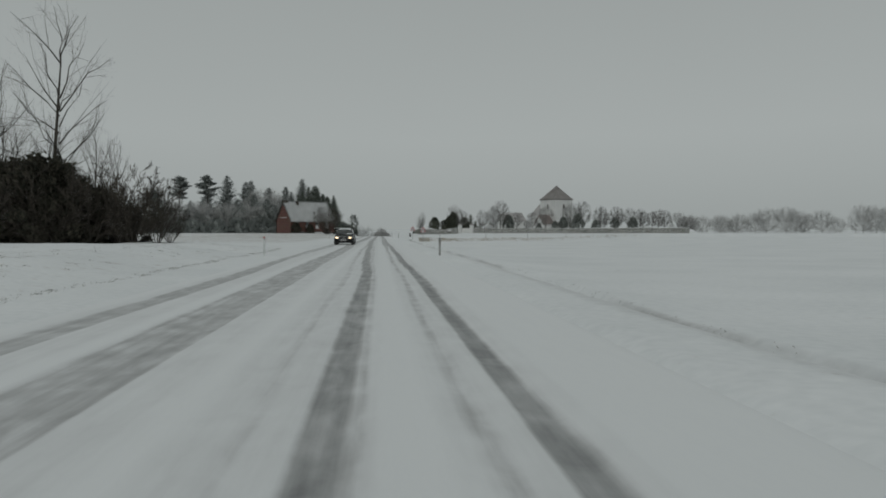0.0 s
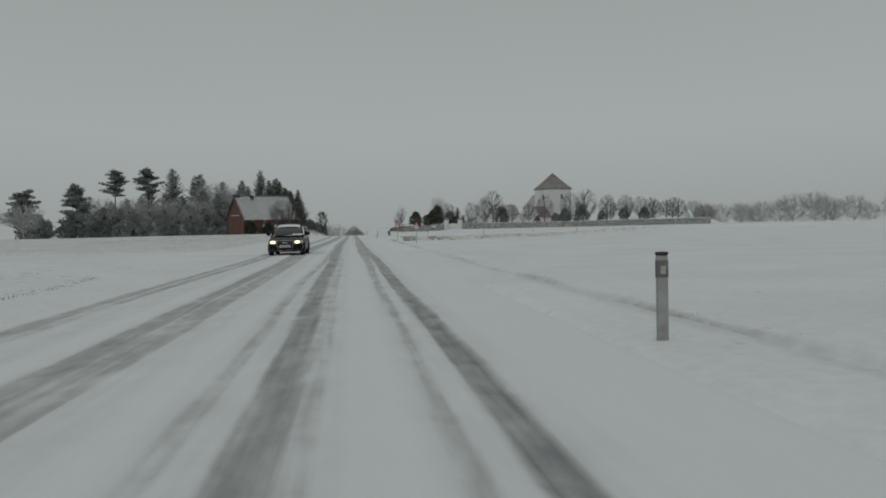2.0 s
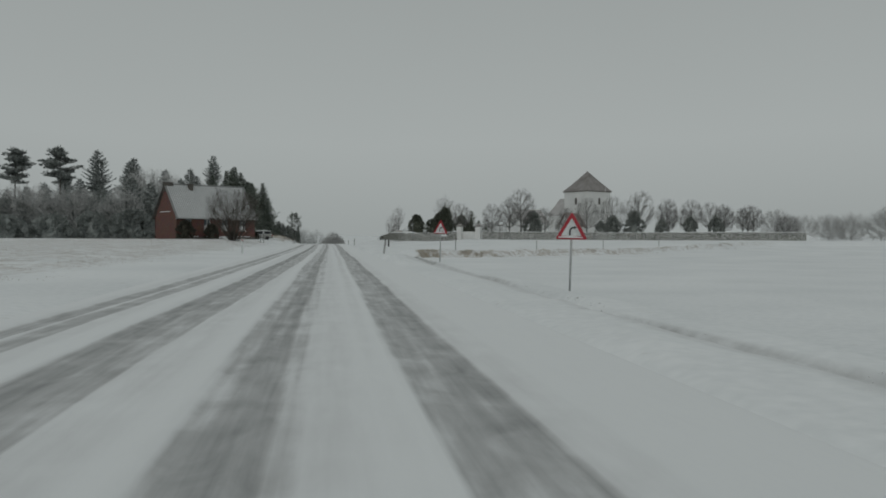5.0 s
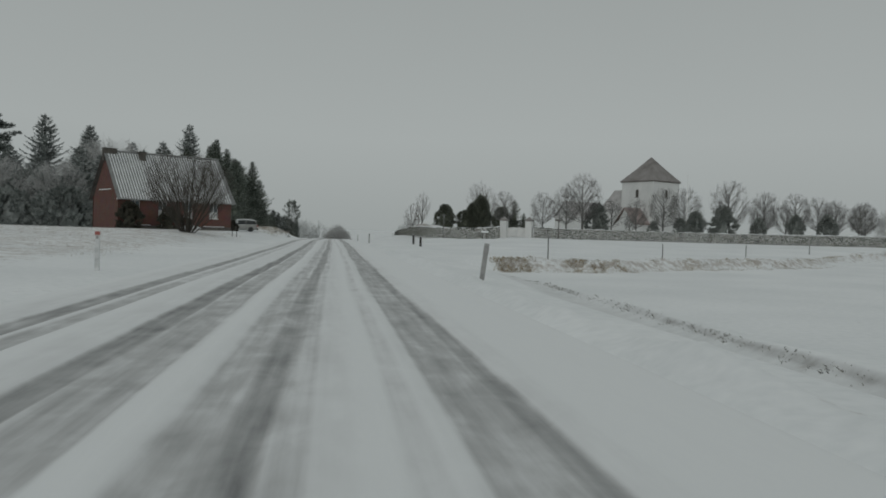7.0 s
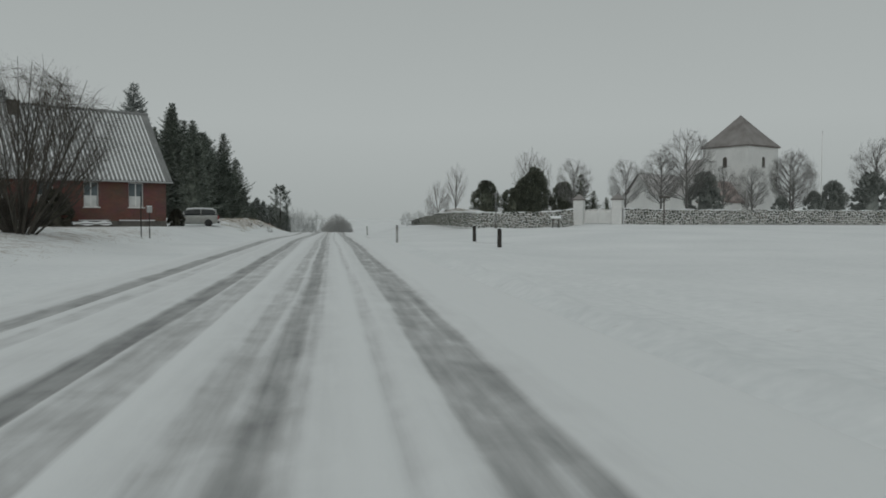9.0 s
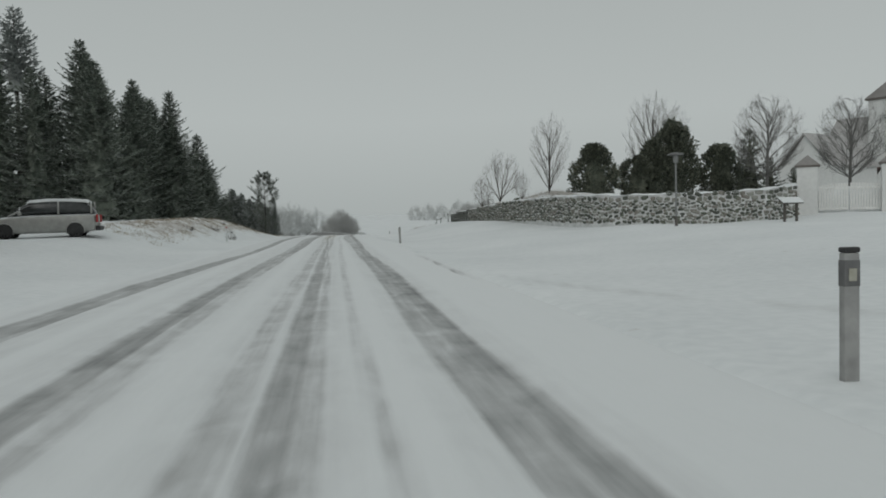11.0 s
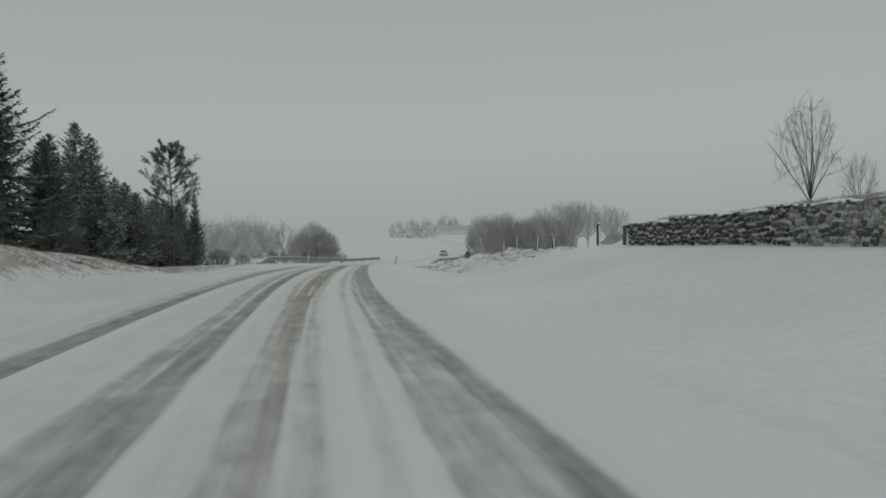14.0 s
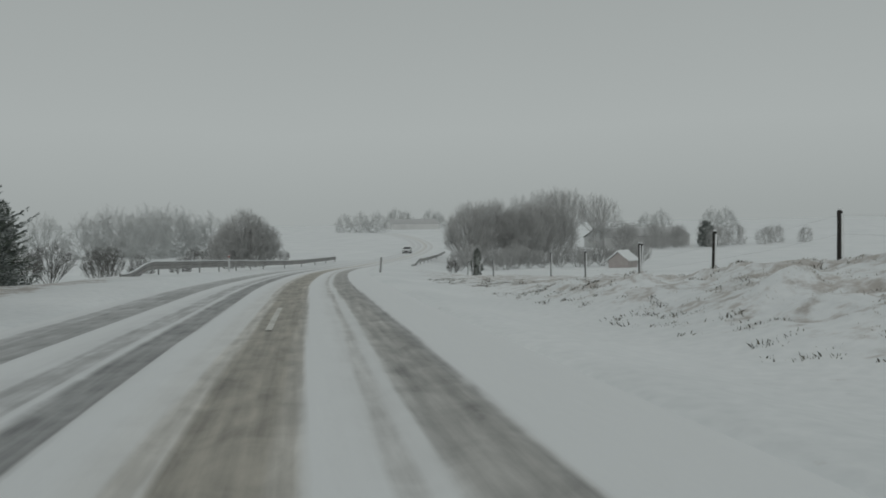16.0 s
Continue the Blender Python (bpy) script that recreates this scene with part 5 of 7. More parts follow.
# churchyard
plant(crown_tree("churchyard_tree", "leafless churchyard tree with an upswept oval crown", HERE, 41, 7.4, 2.7, TWIG_YARD, TWIG_YARD, low=0.08, bole=0.14, limbs=30, sprigs=8, twigs=9, fine=0.0085, stout=0.016, leader=0.30, curve=0.5, under=-0.75, rough=0.22, spread=0.26),
      [(37.4, 240.5, 1.26, 0), (35.6, 243, 0.98, 40), (26.0, 244, 0.82, 80), (43, 243.5, 0.76, 120), (46, 243.5, 0.42, 160), (52.6, 246, 1.06, 200), (60, 247.5, 0.42, 240), (64.5, 247, 1.28, 280), (70.4, 246.5, 1.05, 320), (75.5, 246, 1.02, 20), (79.8, 246.5, 0.95, 60), (83.4, 247, 0.9, 100), (87, 246, 0.8, 140), (65.4, 266, 1.35, 190), (90.5, 250, 0.95, 240), (94, 254, 0.95, 30), (32.5, 245.5, 0.85, 70), (48.5, 247, 0.8, 310), (72.8, 251, 0.9, 15), (77.5, 252, 0.85, 95), (86, 252, 0.9, 175), (98, 249, 0.75, 255), (102, 252, 0.8, 335)])
plant(crown_tree("multi_stem_tree", "leafless vase-shaped tree behind the stone wall", HERE, 42, 4.5, 1.7, BARK, TWIG, low=0.0, bole=0.15, limbs=10, sprigs=6, twigs=7, fine=0.0065, stout=0.016, curve=0.36, under=-0.3, rough=0.3, spread=0.4),
      [(14.1, 265.4, 1.16, 0, 1.04), (14.0, 273.1, 0.63, 70, 1.35), (14.1, 257.4, 0.48, 140, 1.4), (14.4, 271.6, 0.34, 20, 1.2)], 0.35)
plant(crown_tree("slender_tree", "slender leafless tree behind the stone wall", HERE, 43, 7.0, 2.0, BARK, TWIG, low=0.02, bole=0.05, limbs=24, sprigs=5, twigs=5, fine=0.0055, stout=0.012, curve=0.5, leader=0.42, under=-0.5, rough=0.2, spread=0.28),
      [(13.95, 249.3, 0.78, 0), (24.4, 257.5, 1.28, 90), (25.9, 258, 1.2, 170)])
plant(evergreen("wall_bush", "small dark evergreen bush on the churchyard bank", HERE, 49, 0.75, 0.45, YEW, BARK, 700, 0.3, size=0.14),
      [(14.6, 261.2, 0.62, 0)])
plant(evergreen("yew", "clipped dark yew behind the stone wall", HERE, 44, 3.8, 1.75, YEW, BARK, 5600, 0.4, size=0.2),
      [(18.0, 252.3, 0.98, 0), (21.3, 252.6, 0.9, 90, 0.9), (27.6, 252.8, 1.0, 200)])
plant(evergreen("tall_yew", "tall rounded dark evergreen behind the wall", HERE, 45, 5.4, 1.9, YEW, BARK, 9500, 0.45, size=0.2),
      [(24.1, 252.9, 1.0, 0), (22.7, 253.2, 0.78, 120)])
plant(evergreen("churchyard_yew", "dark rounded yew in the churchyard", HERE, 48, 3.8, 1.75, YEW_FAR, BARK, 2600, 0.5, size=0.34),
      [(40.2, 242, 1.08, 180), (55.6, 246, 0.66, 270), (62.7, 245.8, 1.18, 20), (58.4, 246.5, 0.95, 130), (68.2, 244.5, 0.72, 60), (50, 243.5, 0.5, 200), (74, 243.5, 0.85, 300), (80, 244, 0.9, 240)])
plant(spruce("small_fir", "small dark fir behind the churchyard wall", HERE, 46, 3.9, 1.6, YEW, BARK, low=0.02, dense=1.0, leaf=0.7),
      [(29.6, 252.4, 1.25, 0), (31.2, 252.4, 0.75, 100), (28.4, 251.6, 0.6, 40), (32.6, 251.8, 0.55, 150)])
# these crowns and the valley woods wear the haze-paled twig colours
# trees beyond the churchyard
plant(crown_tree("field_tree", "leafless tree in a far hedgerow, twigs greyed for haze", HERE, 47, 8.0, 4.3, TWIG_FAR, TWIG_FAR, low=-0.15, bole=0.08, limbs=18, sprigs=8, twigs=12, fine=0.017, stout=0.014, under=-0.6, rough=0.25),
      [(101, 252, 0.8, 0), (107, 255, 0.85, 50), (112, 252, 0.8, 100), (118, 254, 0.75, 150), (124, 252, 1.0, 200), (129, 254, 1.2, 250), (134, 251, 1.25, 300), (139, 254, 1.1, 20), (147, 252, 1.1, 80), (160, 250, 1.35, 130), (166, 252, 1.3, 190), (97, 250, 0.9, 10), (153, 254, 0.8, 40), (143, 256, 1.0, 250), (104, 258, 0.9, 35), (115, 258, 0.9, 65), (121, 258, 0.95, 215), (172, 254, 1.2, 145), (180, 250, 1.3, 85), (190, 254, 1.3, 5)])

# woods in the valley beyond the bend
plant(crown_tree("valley_tree", "leafless tree in the valley, twigs greyed for haze", HERE, 51, 10.0, 5.0, TWIG_FAR, TWIG_FAR, low=-0.25, bole=0.06, limbs=20, sprigs=8, twigs=14, fine=0.019, stout=0.012, under=-0.7, rough=0.25),
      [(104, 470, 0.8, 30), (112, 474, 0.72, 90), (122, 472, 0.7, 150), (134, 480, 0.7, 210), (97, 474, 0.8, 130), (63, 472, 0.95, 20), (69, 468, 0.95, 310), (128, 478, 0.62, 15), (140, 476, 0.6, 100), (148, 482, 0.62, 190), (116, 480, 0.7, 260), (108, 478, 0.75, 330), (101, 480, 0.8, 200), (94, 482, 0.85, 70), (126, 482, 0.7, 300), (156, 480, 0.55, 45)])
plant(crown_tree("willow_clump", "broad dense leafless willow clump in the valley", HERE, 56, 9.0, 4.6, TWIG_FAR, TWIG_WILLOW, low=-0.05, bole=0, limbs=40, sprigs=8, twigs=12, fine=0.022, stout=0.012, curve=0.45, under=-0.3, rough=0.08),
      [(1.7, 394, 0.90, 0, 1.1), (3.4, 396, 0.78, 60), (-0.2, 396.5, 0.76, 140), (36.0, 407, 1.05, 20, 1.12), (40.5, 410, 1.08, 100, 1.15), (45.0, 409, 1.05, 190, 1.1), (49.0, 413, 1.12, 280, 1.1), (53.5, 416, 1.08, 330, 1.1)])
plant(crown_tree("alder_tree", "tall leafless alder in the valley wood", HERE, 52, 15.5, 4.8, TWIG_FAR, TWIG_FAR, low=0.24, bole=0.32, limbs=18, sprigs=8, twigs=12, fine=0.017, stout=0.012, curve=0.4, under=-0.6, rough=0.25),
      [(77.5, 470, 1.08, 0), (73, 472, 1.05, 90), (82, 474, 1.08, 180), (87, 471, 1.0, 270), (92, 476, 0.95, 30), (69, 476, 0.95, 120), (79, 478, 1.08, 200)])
plant(crown_tree("mist_tree", "tree on the valley's far slope, twigs paled for haze", HERE, 53, 9.0, 5.2, TWIG_MIST, TWIG_MIST, low=-0.3, bole=0.06, limbs=18, sprigs=8, twigs=14, fine=0.026, stout=0.012, under=-0.7, rough=0.25),
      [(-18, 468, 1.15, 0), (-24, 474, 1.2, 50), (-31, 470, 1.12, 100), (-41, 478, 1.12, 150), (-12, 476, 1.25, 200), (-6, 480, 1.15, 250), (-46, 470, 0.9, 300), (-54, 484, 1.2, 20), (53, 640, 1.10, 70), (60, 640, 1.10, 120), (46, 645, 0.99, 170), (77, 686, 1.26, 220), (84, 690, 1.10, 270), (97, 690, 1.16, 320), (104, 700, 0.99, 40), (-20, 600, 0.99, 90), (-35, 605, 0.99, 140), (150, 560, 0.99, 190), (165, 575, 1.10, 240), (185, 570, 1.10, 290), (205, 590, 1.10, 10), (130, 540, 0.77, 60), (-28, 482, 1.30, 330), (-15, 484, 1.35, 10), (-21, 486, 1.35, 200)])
plant(crown_tree("valley_shrub", "dark leafless shrub on the valley slope", HERE, 54, 3.8, 2.0, TWIG_YARD, TWIG_YARD, low=0.0, bole=0, limbs=18, sprigs=6, twigs=8, fine=0.012, stout=0.012, under=-0.4, curve=0.45),
      [(-12.5, 372, 1.1, 0), (-9.5, 378, 0.9, 60), (-16.5, 370, 1.2, 120), (-20, 376, 1.1, 180), (-5.5, 384, 0.8, 240), (-3.5, 418, 1.0, 300), (-6.5, 421, 0.9, 30), (8, 428, 0.7, 90), (-14, 388, 1.2, 210), (-24, 384, 1.3, 270), (20.6, 361, 0.42, 40)])
rng_belt = random.Random(58)
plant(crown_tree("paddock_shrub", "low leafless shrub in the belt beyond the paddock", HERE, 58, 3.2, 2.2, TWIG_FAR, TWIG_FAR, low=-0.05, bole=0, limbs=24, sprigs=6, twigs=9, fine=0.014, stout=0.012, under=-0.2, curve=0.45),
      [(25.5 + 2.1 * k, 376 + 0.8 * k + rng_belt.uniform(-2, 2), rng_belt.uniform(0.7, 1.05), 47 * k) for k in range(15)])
plant(evergreen("juniper", "dark upright juniper in the paddock fence line", HERE, 57, 2.3, 0.45, YEW_FAR, BARK, 2200, 0.5, size=0.13),
      [(20.95, 353.9, 1.0, 0)])
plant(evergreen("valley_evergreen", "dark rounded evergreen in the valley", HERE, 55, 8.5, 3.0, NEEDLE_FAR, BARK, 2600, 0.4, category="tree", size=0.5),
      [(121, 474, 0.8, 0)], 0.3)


# ---- dead grass ----
def tufts(name, label, spots, tone, seed, wide=0.004):
    """Many blades in clumps; spots give x, y, blades, spread, tall."""
    rng = np.random.default_rng(seed)
    n = [b * 3 for _, _, b, _, _ in spots]
    x, y, _, spread, tall = (np.repeat(np.array(c, float), n) for c in zip(*spots))
    k = len(x)
    x, y = x + rng.normal(0, 1, k) * spread, y + rng.normal(0, 1, k) * spread
    z = height(x, y) - 0.03
    h, a, w = tall * rng.uniform(0.4, 1.25, k), rng.uniform(0, 6.28, k), wide * rng.uniform(1, 2.2, k)
    lx, ly = rng.normal(0, 0.45, k) * h, rng.normal(0, 0.45, k) * h
    dx, dy = np.cos(a) * w, np.sin(a) * w
    v = np.stack([np.stack(q, -1) for q in ((x - dx, y - dy, z), (x + dx, y + dy, z), (x + dx * 0.7 + lx * 0.5, y + dy * 0.7 + ly * 0.5, z + h * 0.65), (x + lx, y + ly, z + h * 0.9))], 1)
    s = Shape()
    s.v, s.f = v.reshape(-1, 3).tolist(), np.arange(4 * k).reshape(k, 4).tolist()
    return tagged(new(name, s.mesh(name, tone)), label, "grass", kind="stuff")


rg = random.Random(77)
tufts("field_grass", "dead tawny grass along the snowy field bank",
      [(x + rg.gauss(0, 0.15), float(field_brow(x)) + rg.gauss(0.7, 0.55), rg.randint(5, 16), rg.uniform(0.08, 0.3), rg.uniform(0.06, 0.20) * (1.2 if x < 17 else 0.7)) for x in [9.0 + 62 * rg.random() ** 2.0 for _ in range(760)] if math.sin(x * 1.9) + math.sin(x * 0.83 + 1) + rg.gauss(0, 0.9) > 0.45], GRASS, 1, 0.0024)
tufts("pale_field_grass", "snow-bent pale grass along the field bank",
      [(x, float(field_brow(x)) + rg.gauss(0.5, 0.6), rg.randint(3, 12), rg.uniform(0.1, 0.3), rg.uniform(0.06, 0.16)) for x in [9.0 + 64 * rg.random() ** 1.5 for _ in range(560)]], GRASS_PALE, 11, 0.0035)
tufts("bank_grass", "dead grass on the snowy roadside bank",
      [(lane_x(y, u), y, rg.randint(3, 14), 0.22, 0.11) for y, u in [(rg.uniform(238, 304), -8.2 - 3.4 * rg.random()) for _ in range(520)]], GRASS, 2)
tufts("verge_grass", "pale dead grass showing through the snow of the bank",
      [(lane_x(y, u), y, rg.randint(7, 20), rg.uniform(0.14, 0.45), rg.uniform(0.03, 0.065)) for y, u in [(rg.uniform(287, 330), rg.uniform(5.8, 12.6)) for _ in range(1500)] if lattice(np.float64(u * 1.1), np.float64(y * 0.8), 9) + 0.6 * lattice(np.float64(u * 0.35), np.float64(y * 0.25), 10) + 0.08 * (u - 9) > 0.0], GRASS_PALE, 3, 0.006)
tufts("bank_stubble", "dark stubble clumps through the snow of the bank",
      [(lane_x(y, u), y, rg.randint(3, 9), rg.uniform(0.05, 0.12), rg.uniform(0.05, 0.11)) for y, u in [(rg.uniform(286, 330), 5.9 + 6.5 * rg.random() ** 1.3) for _ in range(700)] if lattice(np.float64(u * 0.9), np.float64(y * 0.5), 16) > -0.05], GRASS_DARK, 12, 0.006)
tufts("wall_top_grass", "dead grass on top of the churchyard bank",
      [(float(np.interp(-y, -WALL_BEND[:, 1], WALL_BEND[:, 0])) + rg.uniform(0.15, 1.3), y, rg.randint(4, 12), 0.22, 0.17) for y in [rg.uniform(246, 281.5) for _ in range(620)]], GRASS_PALE, 4, 0.007)
tufts("edge_grass", "dark stubble at the road's snowy edge",
      [(lane_x(y, float(verge_lip(y)) - 0.07) + rg.gauss(0, 0.04), y, rg.randint(1, 3), 0.10, 0.05) for y in [rg.uniform(2, 128) for _ in range(520)] if math.sin(y * 0.31) + math.sin(y * 0.083 + 1) + rg.gauss(0, 0.5) > 0.0], GRASS_DARK, 5)
# packed into a dark line that stands in for the snow shelf's shade
tufts("drain_grass", "dark stubble that also darkens the shaded line under the drain's snow lip",
      [(float(verge_lip(y)) - 0.07 + rg.gauss(0, 0.04), y, rg.randint(1, 4), 0.05, 0.06) for y in [rg.uniform(131, 152) for _ in range(180)]], GRASS_DARK, 8)
tufts("left_field_grass", "sparse dead grass through the snow of the field",
      [(rg.uniform(-36, -8.6), 84 + 128 * rg.random() ** 0.6, rg.randint(3, 10), 0.45, 0.08) for _ in range(1700)], GRASS_PALE, 6, 0.008)
tufts("left_bank_grass", "sparse dark grass on the low bank",
      [(-7.0 + 0.12 * math.sin(y * 0.6) + rg.gauss(0, 0.06) if rg.random() < 0.6 else rg.uniform(-13, -8.5), y, rg.randint(2, 8), 0.10, 0.06) for y in [rg.uniform(4, 60) for _ in range(420)]], GRASS_DARK, 7, 0.006)


# ---- marker posts, signs, fences ----
def marker_post(x, y, lean=0.0, turn=0.0, dark=True, rimed=False):
    root = thing("marker_post", "reflector post coated with rime in the roadside snow" if rimed else "grimy reflector post in the roadside snow" if dark else "pale reflector post on the snowy verge", "post", pose(x, y, float(height(x, y)) - (0.06 if dark else -0.06), 0, lean, turn), "roadside marker posts")
    body = Shape().box((-0.06, -0.035, -0.2), (0.06, 0.035, 0.98), 0.012)
    part("body", body, POST_GREY if dark else SIGN_WHITE, root)
    part("cap", Shape().box((-0.063, -0.038, 0.982), (0.063, 0.038, 1.02), 0.01), POST_GREY if rimed else BLACK_BAND if dark else WHITE_PAINT, root, "slanted top cap")
    part("band", Shape().box((-0.062, -0.037, 0.74 if dark else 0.88), (0.062, 0.037, 0.93 if dark else 0.975), 0.006), POST_GREY if rimed else POST_BAND if dark else REFLECT_RED, root, "coloured band near the top")
    part("reflector", Shape().box((-0.03, -0.043, 0.78), (0.03, -0.0375, 0.87), 0.002), REFLECT_YEL if dark and not rimed else POST_GREY, root, "small reflector")
    return root


for x, y, lean, turn in ((3.52, 44.5, 0, 0), (3.62, 204.5, 0, 0)):
    marker_post(x, y, lean, turn)
marker_post(3.76, 145, 7, 4, rimed=True)
marker_post(3.80, 245, -2, 12, rimed=True)
marker_post(9.58, 337.05, 5, 0, rimed=True)
for x, y in ((-6.08, 45.1), (-6.2, 147), (-6.9, 252), (0.4, 341)):
    marker_post(x, y, 0, 0, dark=False)

def round_post(name, label, x, y, tall, r, tone, lean=(0, 0), category="post", group="", cap=True):
    root = thing(name, label, category, pose(x, y, float(height(x, y)), lean[0], lean[1], 0), group)
    rng = random.Random(int(x * 31 + y * 17))
    pts = [(rng.uniform(-0.01, 0.01), rng.uniform(-0.01, 0.01), z) for z in (-0.25, tall * 0.3, tall * 0.7, tall - 0.03)] + [(0, 0, tall)]
    part("post", Shape().tube(pts, [r, r * 0.98, r * 0.95, r * 0.93, r * 0.7], 9), tone, root, smooth=False)
    if cap:
        part("snow_cap", Shape().tube([(0, 0, tall + 0.003), (0, 0, tall + 0.03), (0, 0, tall + 0.05)], [r * 0.85, r * 0.8, r * 0.3], 9), SNOW, root, "small cap of snow")
    return root


round_post("bollard", "black wooden bollard at the church turning", 8.2, 199, 0.92, 0.11, WOOD_DARK, category="bollard", group="black bollards")
round_post("bollard", "black wooden bollard at the church turning", 8.25, 206.2, 0.92, 0.11, WOOD_DARK, category="bollard", group="black bollards")
for x, y, h in ((13.6, 174, 1.35), (24.9, 182.3, 1.1), (36.3, 190.6, 1.05), (47.8, 199, 0.95)):
    round_post("snow_stake", "thin wooden stake along the field boundary", x, y, h, 0.035, WOOD_GREY, category="stake", group="field boundary stakes", cap=False)
FENCE = [(12.6, 285.7, 0.93, 0), (12.65, 292.0, 0.9, -7), (13.37, 297.6, 1.12, 3), (13.45, 302.3, 1.0, 0), (13.9, 307.6, 1.3, 2), (17.5, 318.5, 1.6, 0), (17.75, 318.9, 1.6, 3), (18.0, 325, 1.45, 0), (20.2, 335, 1.45, 0), (19.6, 345, 1.3, 0), (20.0, 352, 1.25, 0), (21.6, 359, 1.25, 4), (22.4, 366, 1.2, 0), (22.7, 367.5, 1.2, 3)]
for x, y, h, lean in FENCE:
    last_post = round_post("fence_post", "dark weathered wooden paddock fence post", x, y, h + 0.05, 0.06 if y > 290 else 0.085, WOOD_DARK, (0, lean), "fence post", "paddock fence posts")
    part("snow_streak", Shape().box((-0.025, -0.013 - (0.06 if y > 290 else 0.085), 0.05), (0.03, 0.002 - (0.06 if y > 290 else 0.085), h - 0.02), 0.004), SNOW, last_post, "snow blown against the post")
for k in range(len(FENCE) - 1):
    (xa, ya, ha, _), (xb, yb, hb, _) = FENCE[k], FENCE[k + 1]
    if math.hypot(xb - xa, yb - ya) < 2:
        continue
    s = Shape()
    for lift in (0.55, 0.95):
        pa, pb = Vector((xa, ya, float(height(xa, ya)) + lift)), Vector((xb, yb, float(height(xb, yb)) + lift))
        s.tube([pa, pa.lerp(pb, 0.5) - Vector((0, 0, 0.04)), pb], [0.002] * 3, 3)
    tagged(new("fence_wire", s.mesh("fence_wire", GALV)), "thin steel wires strung between fence posts", "wire")


def warning_sign(x, y, turn, tall=1.4):
    root = thing("warning_sign", "red-edged triangular bend warning sign on a steel post", "road sign", pose(x, y, float(height(x, y)), 0, 1.5, turn), "bend warning signs")
    part("pole", Shape().tube([(0, 0, -0.3), (0, 0, tall + 0.55)], [0.03, 0.03], 10), GALV, root, smooth=True)

    def tri(r, y0, y1, lift=0.0):
        pts, n = [], 5
        for k in range(3):
            a = math.pi / 2 + k * 2 * math.pi / 3
            cxk, czk = math.cos(a) * (r - 0.07 * r), math.sin(a) * (r - 0.07 * r)
            for j in range(n):
                b = a - math.pi / 3 + (j / (n - 1)) * 2 * math.pi / 3
                pts.append((cxk + math.cos(b) * 0.07 * r, czk + math.sin(b) * 0.07 * r + tall + 0.23 + lift))
        m = len(pts)
        return Shape().add([(px_, y0, pz) for px_, pz in pts] + [(px_, y1, pz) for px_, pz in pts], [tuple(range(m)), tuple(range(2 * m - 1, m - 1, -1))] + [(i, m + i, m + (i + 1) % m, (i + 1) % m) for i in range(m)])

    plate = part("plate", tri(0.46, -0.05, -0.034), SIGN_RED, root, "red reflective border")
    part("field", tri(0.30, -0.056, -0.051), SIGN_WHITE, plate, "white field filmed with snow")
    arrow = []
    for k in range(9):
        a = math.pi - k / 8 * math.pi / 2
        arrow.append((0.06 + 0.10 * math.cos(a), tall + 0.20 + 0.10 * math.sin(a)))
    path = [(-0.04, tall + 0.09), (-0.04, tall + 0.15)] + arrow
    rows = [[(px_ - 0.020 * (i < 3) - 0.014 * (i >= 3) * math.cos(0), -0.0585, pz - 0.0), (px_ + 0.022, -0.0585, pz)] for i, (px_, pz) in enumerate(path)]
    s = Shape()
    for i in range(len(path) - 1):
        p, q = Vector((path[i][0], 0, path[i][1])), Vector((path[i + 1][0], 0, path[i + 1][1]))
        d = (q - p).normalized()
        nrm = Vector((-d.z, 0, d.x)) * 0.023
        s.add([(p + nrm) + Vector((0, -0.0585, 0)), (p - nrm) + Vector((0, -0.0585, 0)), (q - nrm) + Vector((0, -0.0585, 0)), (q + nrm) + Vector((0, -0.0585, 0)), (p + nrm) + Vector((0, -0.0565, 0)), (q + nrm) + Vector((0, -0.0565, 0))], [(0, 1, 2, 3), (0, 3, 5, 4)])
    tip = path[-1]
    s.add([(tip[0], -0.0585, tip[1] + 0.05), (tip[0], -0.0585, tip[1] - 0.05), (tip[0] + 0.08, -0.0585, tip[1])], [(0, 1, 2)])
    part("arrow", s, SIGN_BLACK, plate, "black bent arrow")
    part("bracket", Shape().box((-0.05, -0.034, tall + 0.12), (0.05, 0.034, tall + 0.16), 0.004), GALV, root)
    part("snow_ledge", Shape().tube([(-0.34, -0.06, tall + 0.035), (0, -0.065, tall + 0.045), (0.3, -0.06, tall + 0.035)], [0.012, 0.024, 0.01], 6), SNOW, root, "snow caught along the lower edge")
    return root


warning_sign(5.75, 130.7, -32, 1.54)
q = warning_sign(6.25, 109.5, -20)


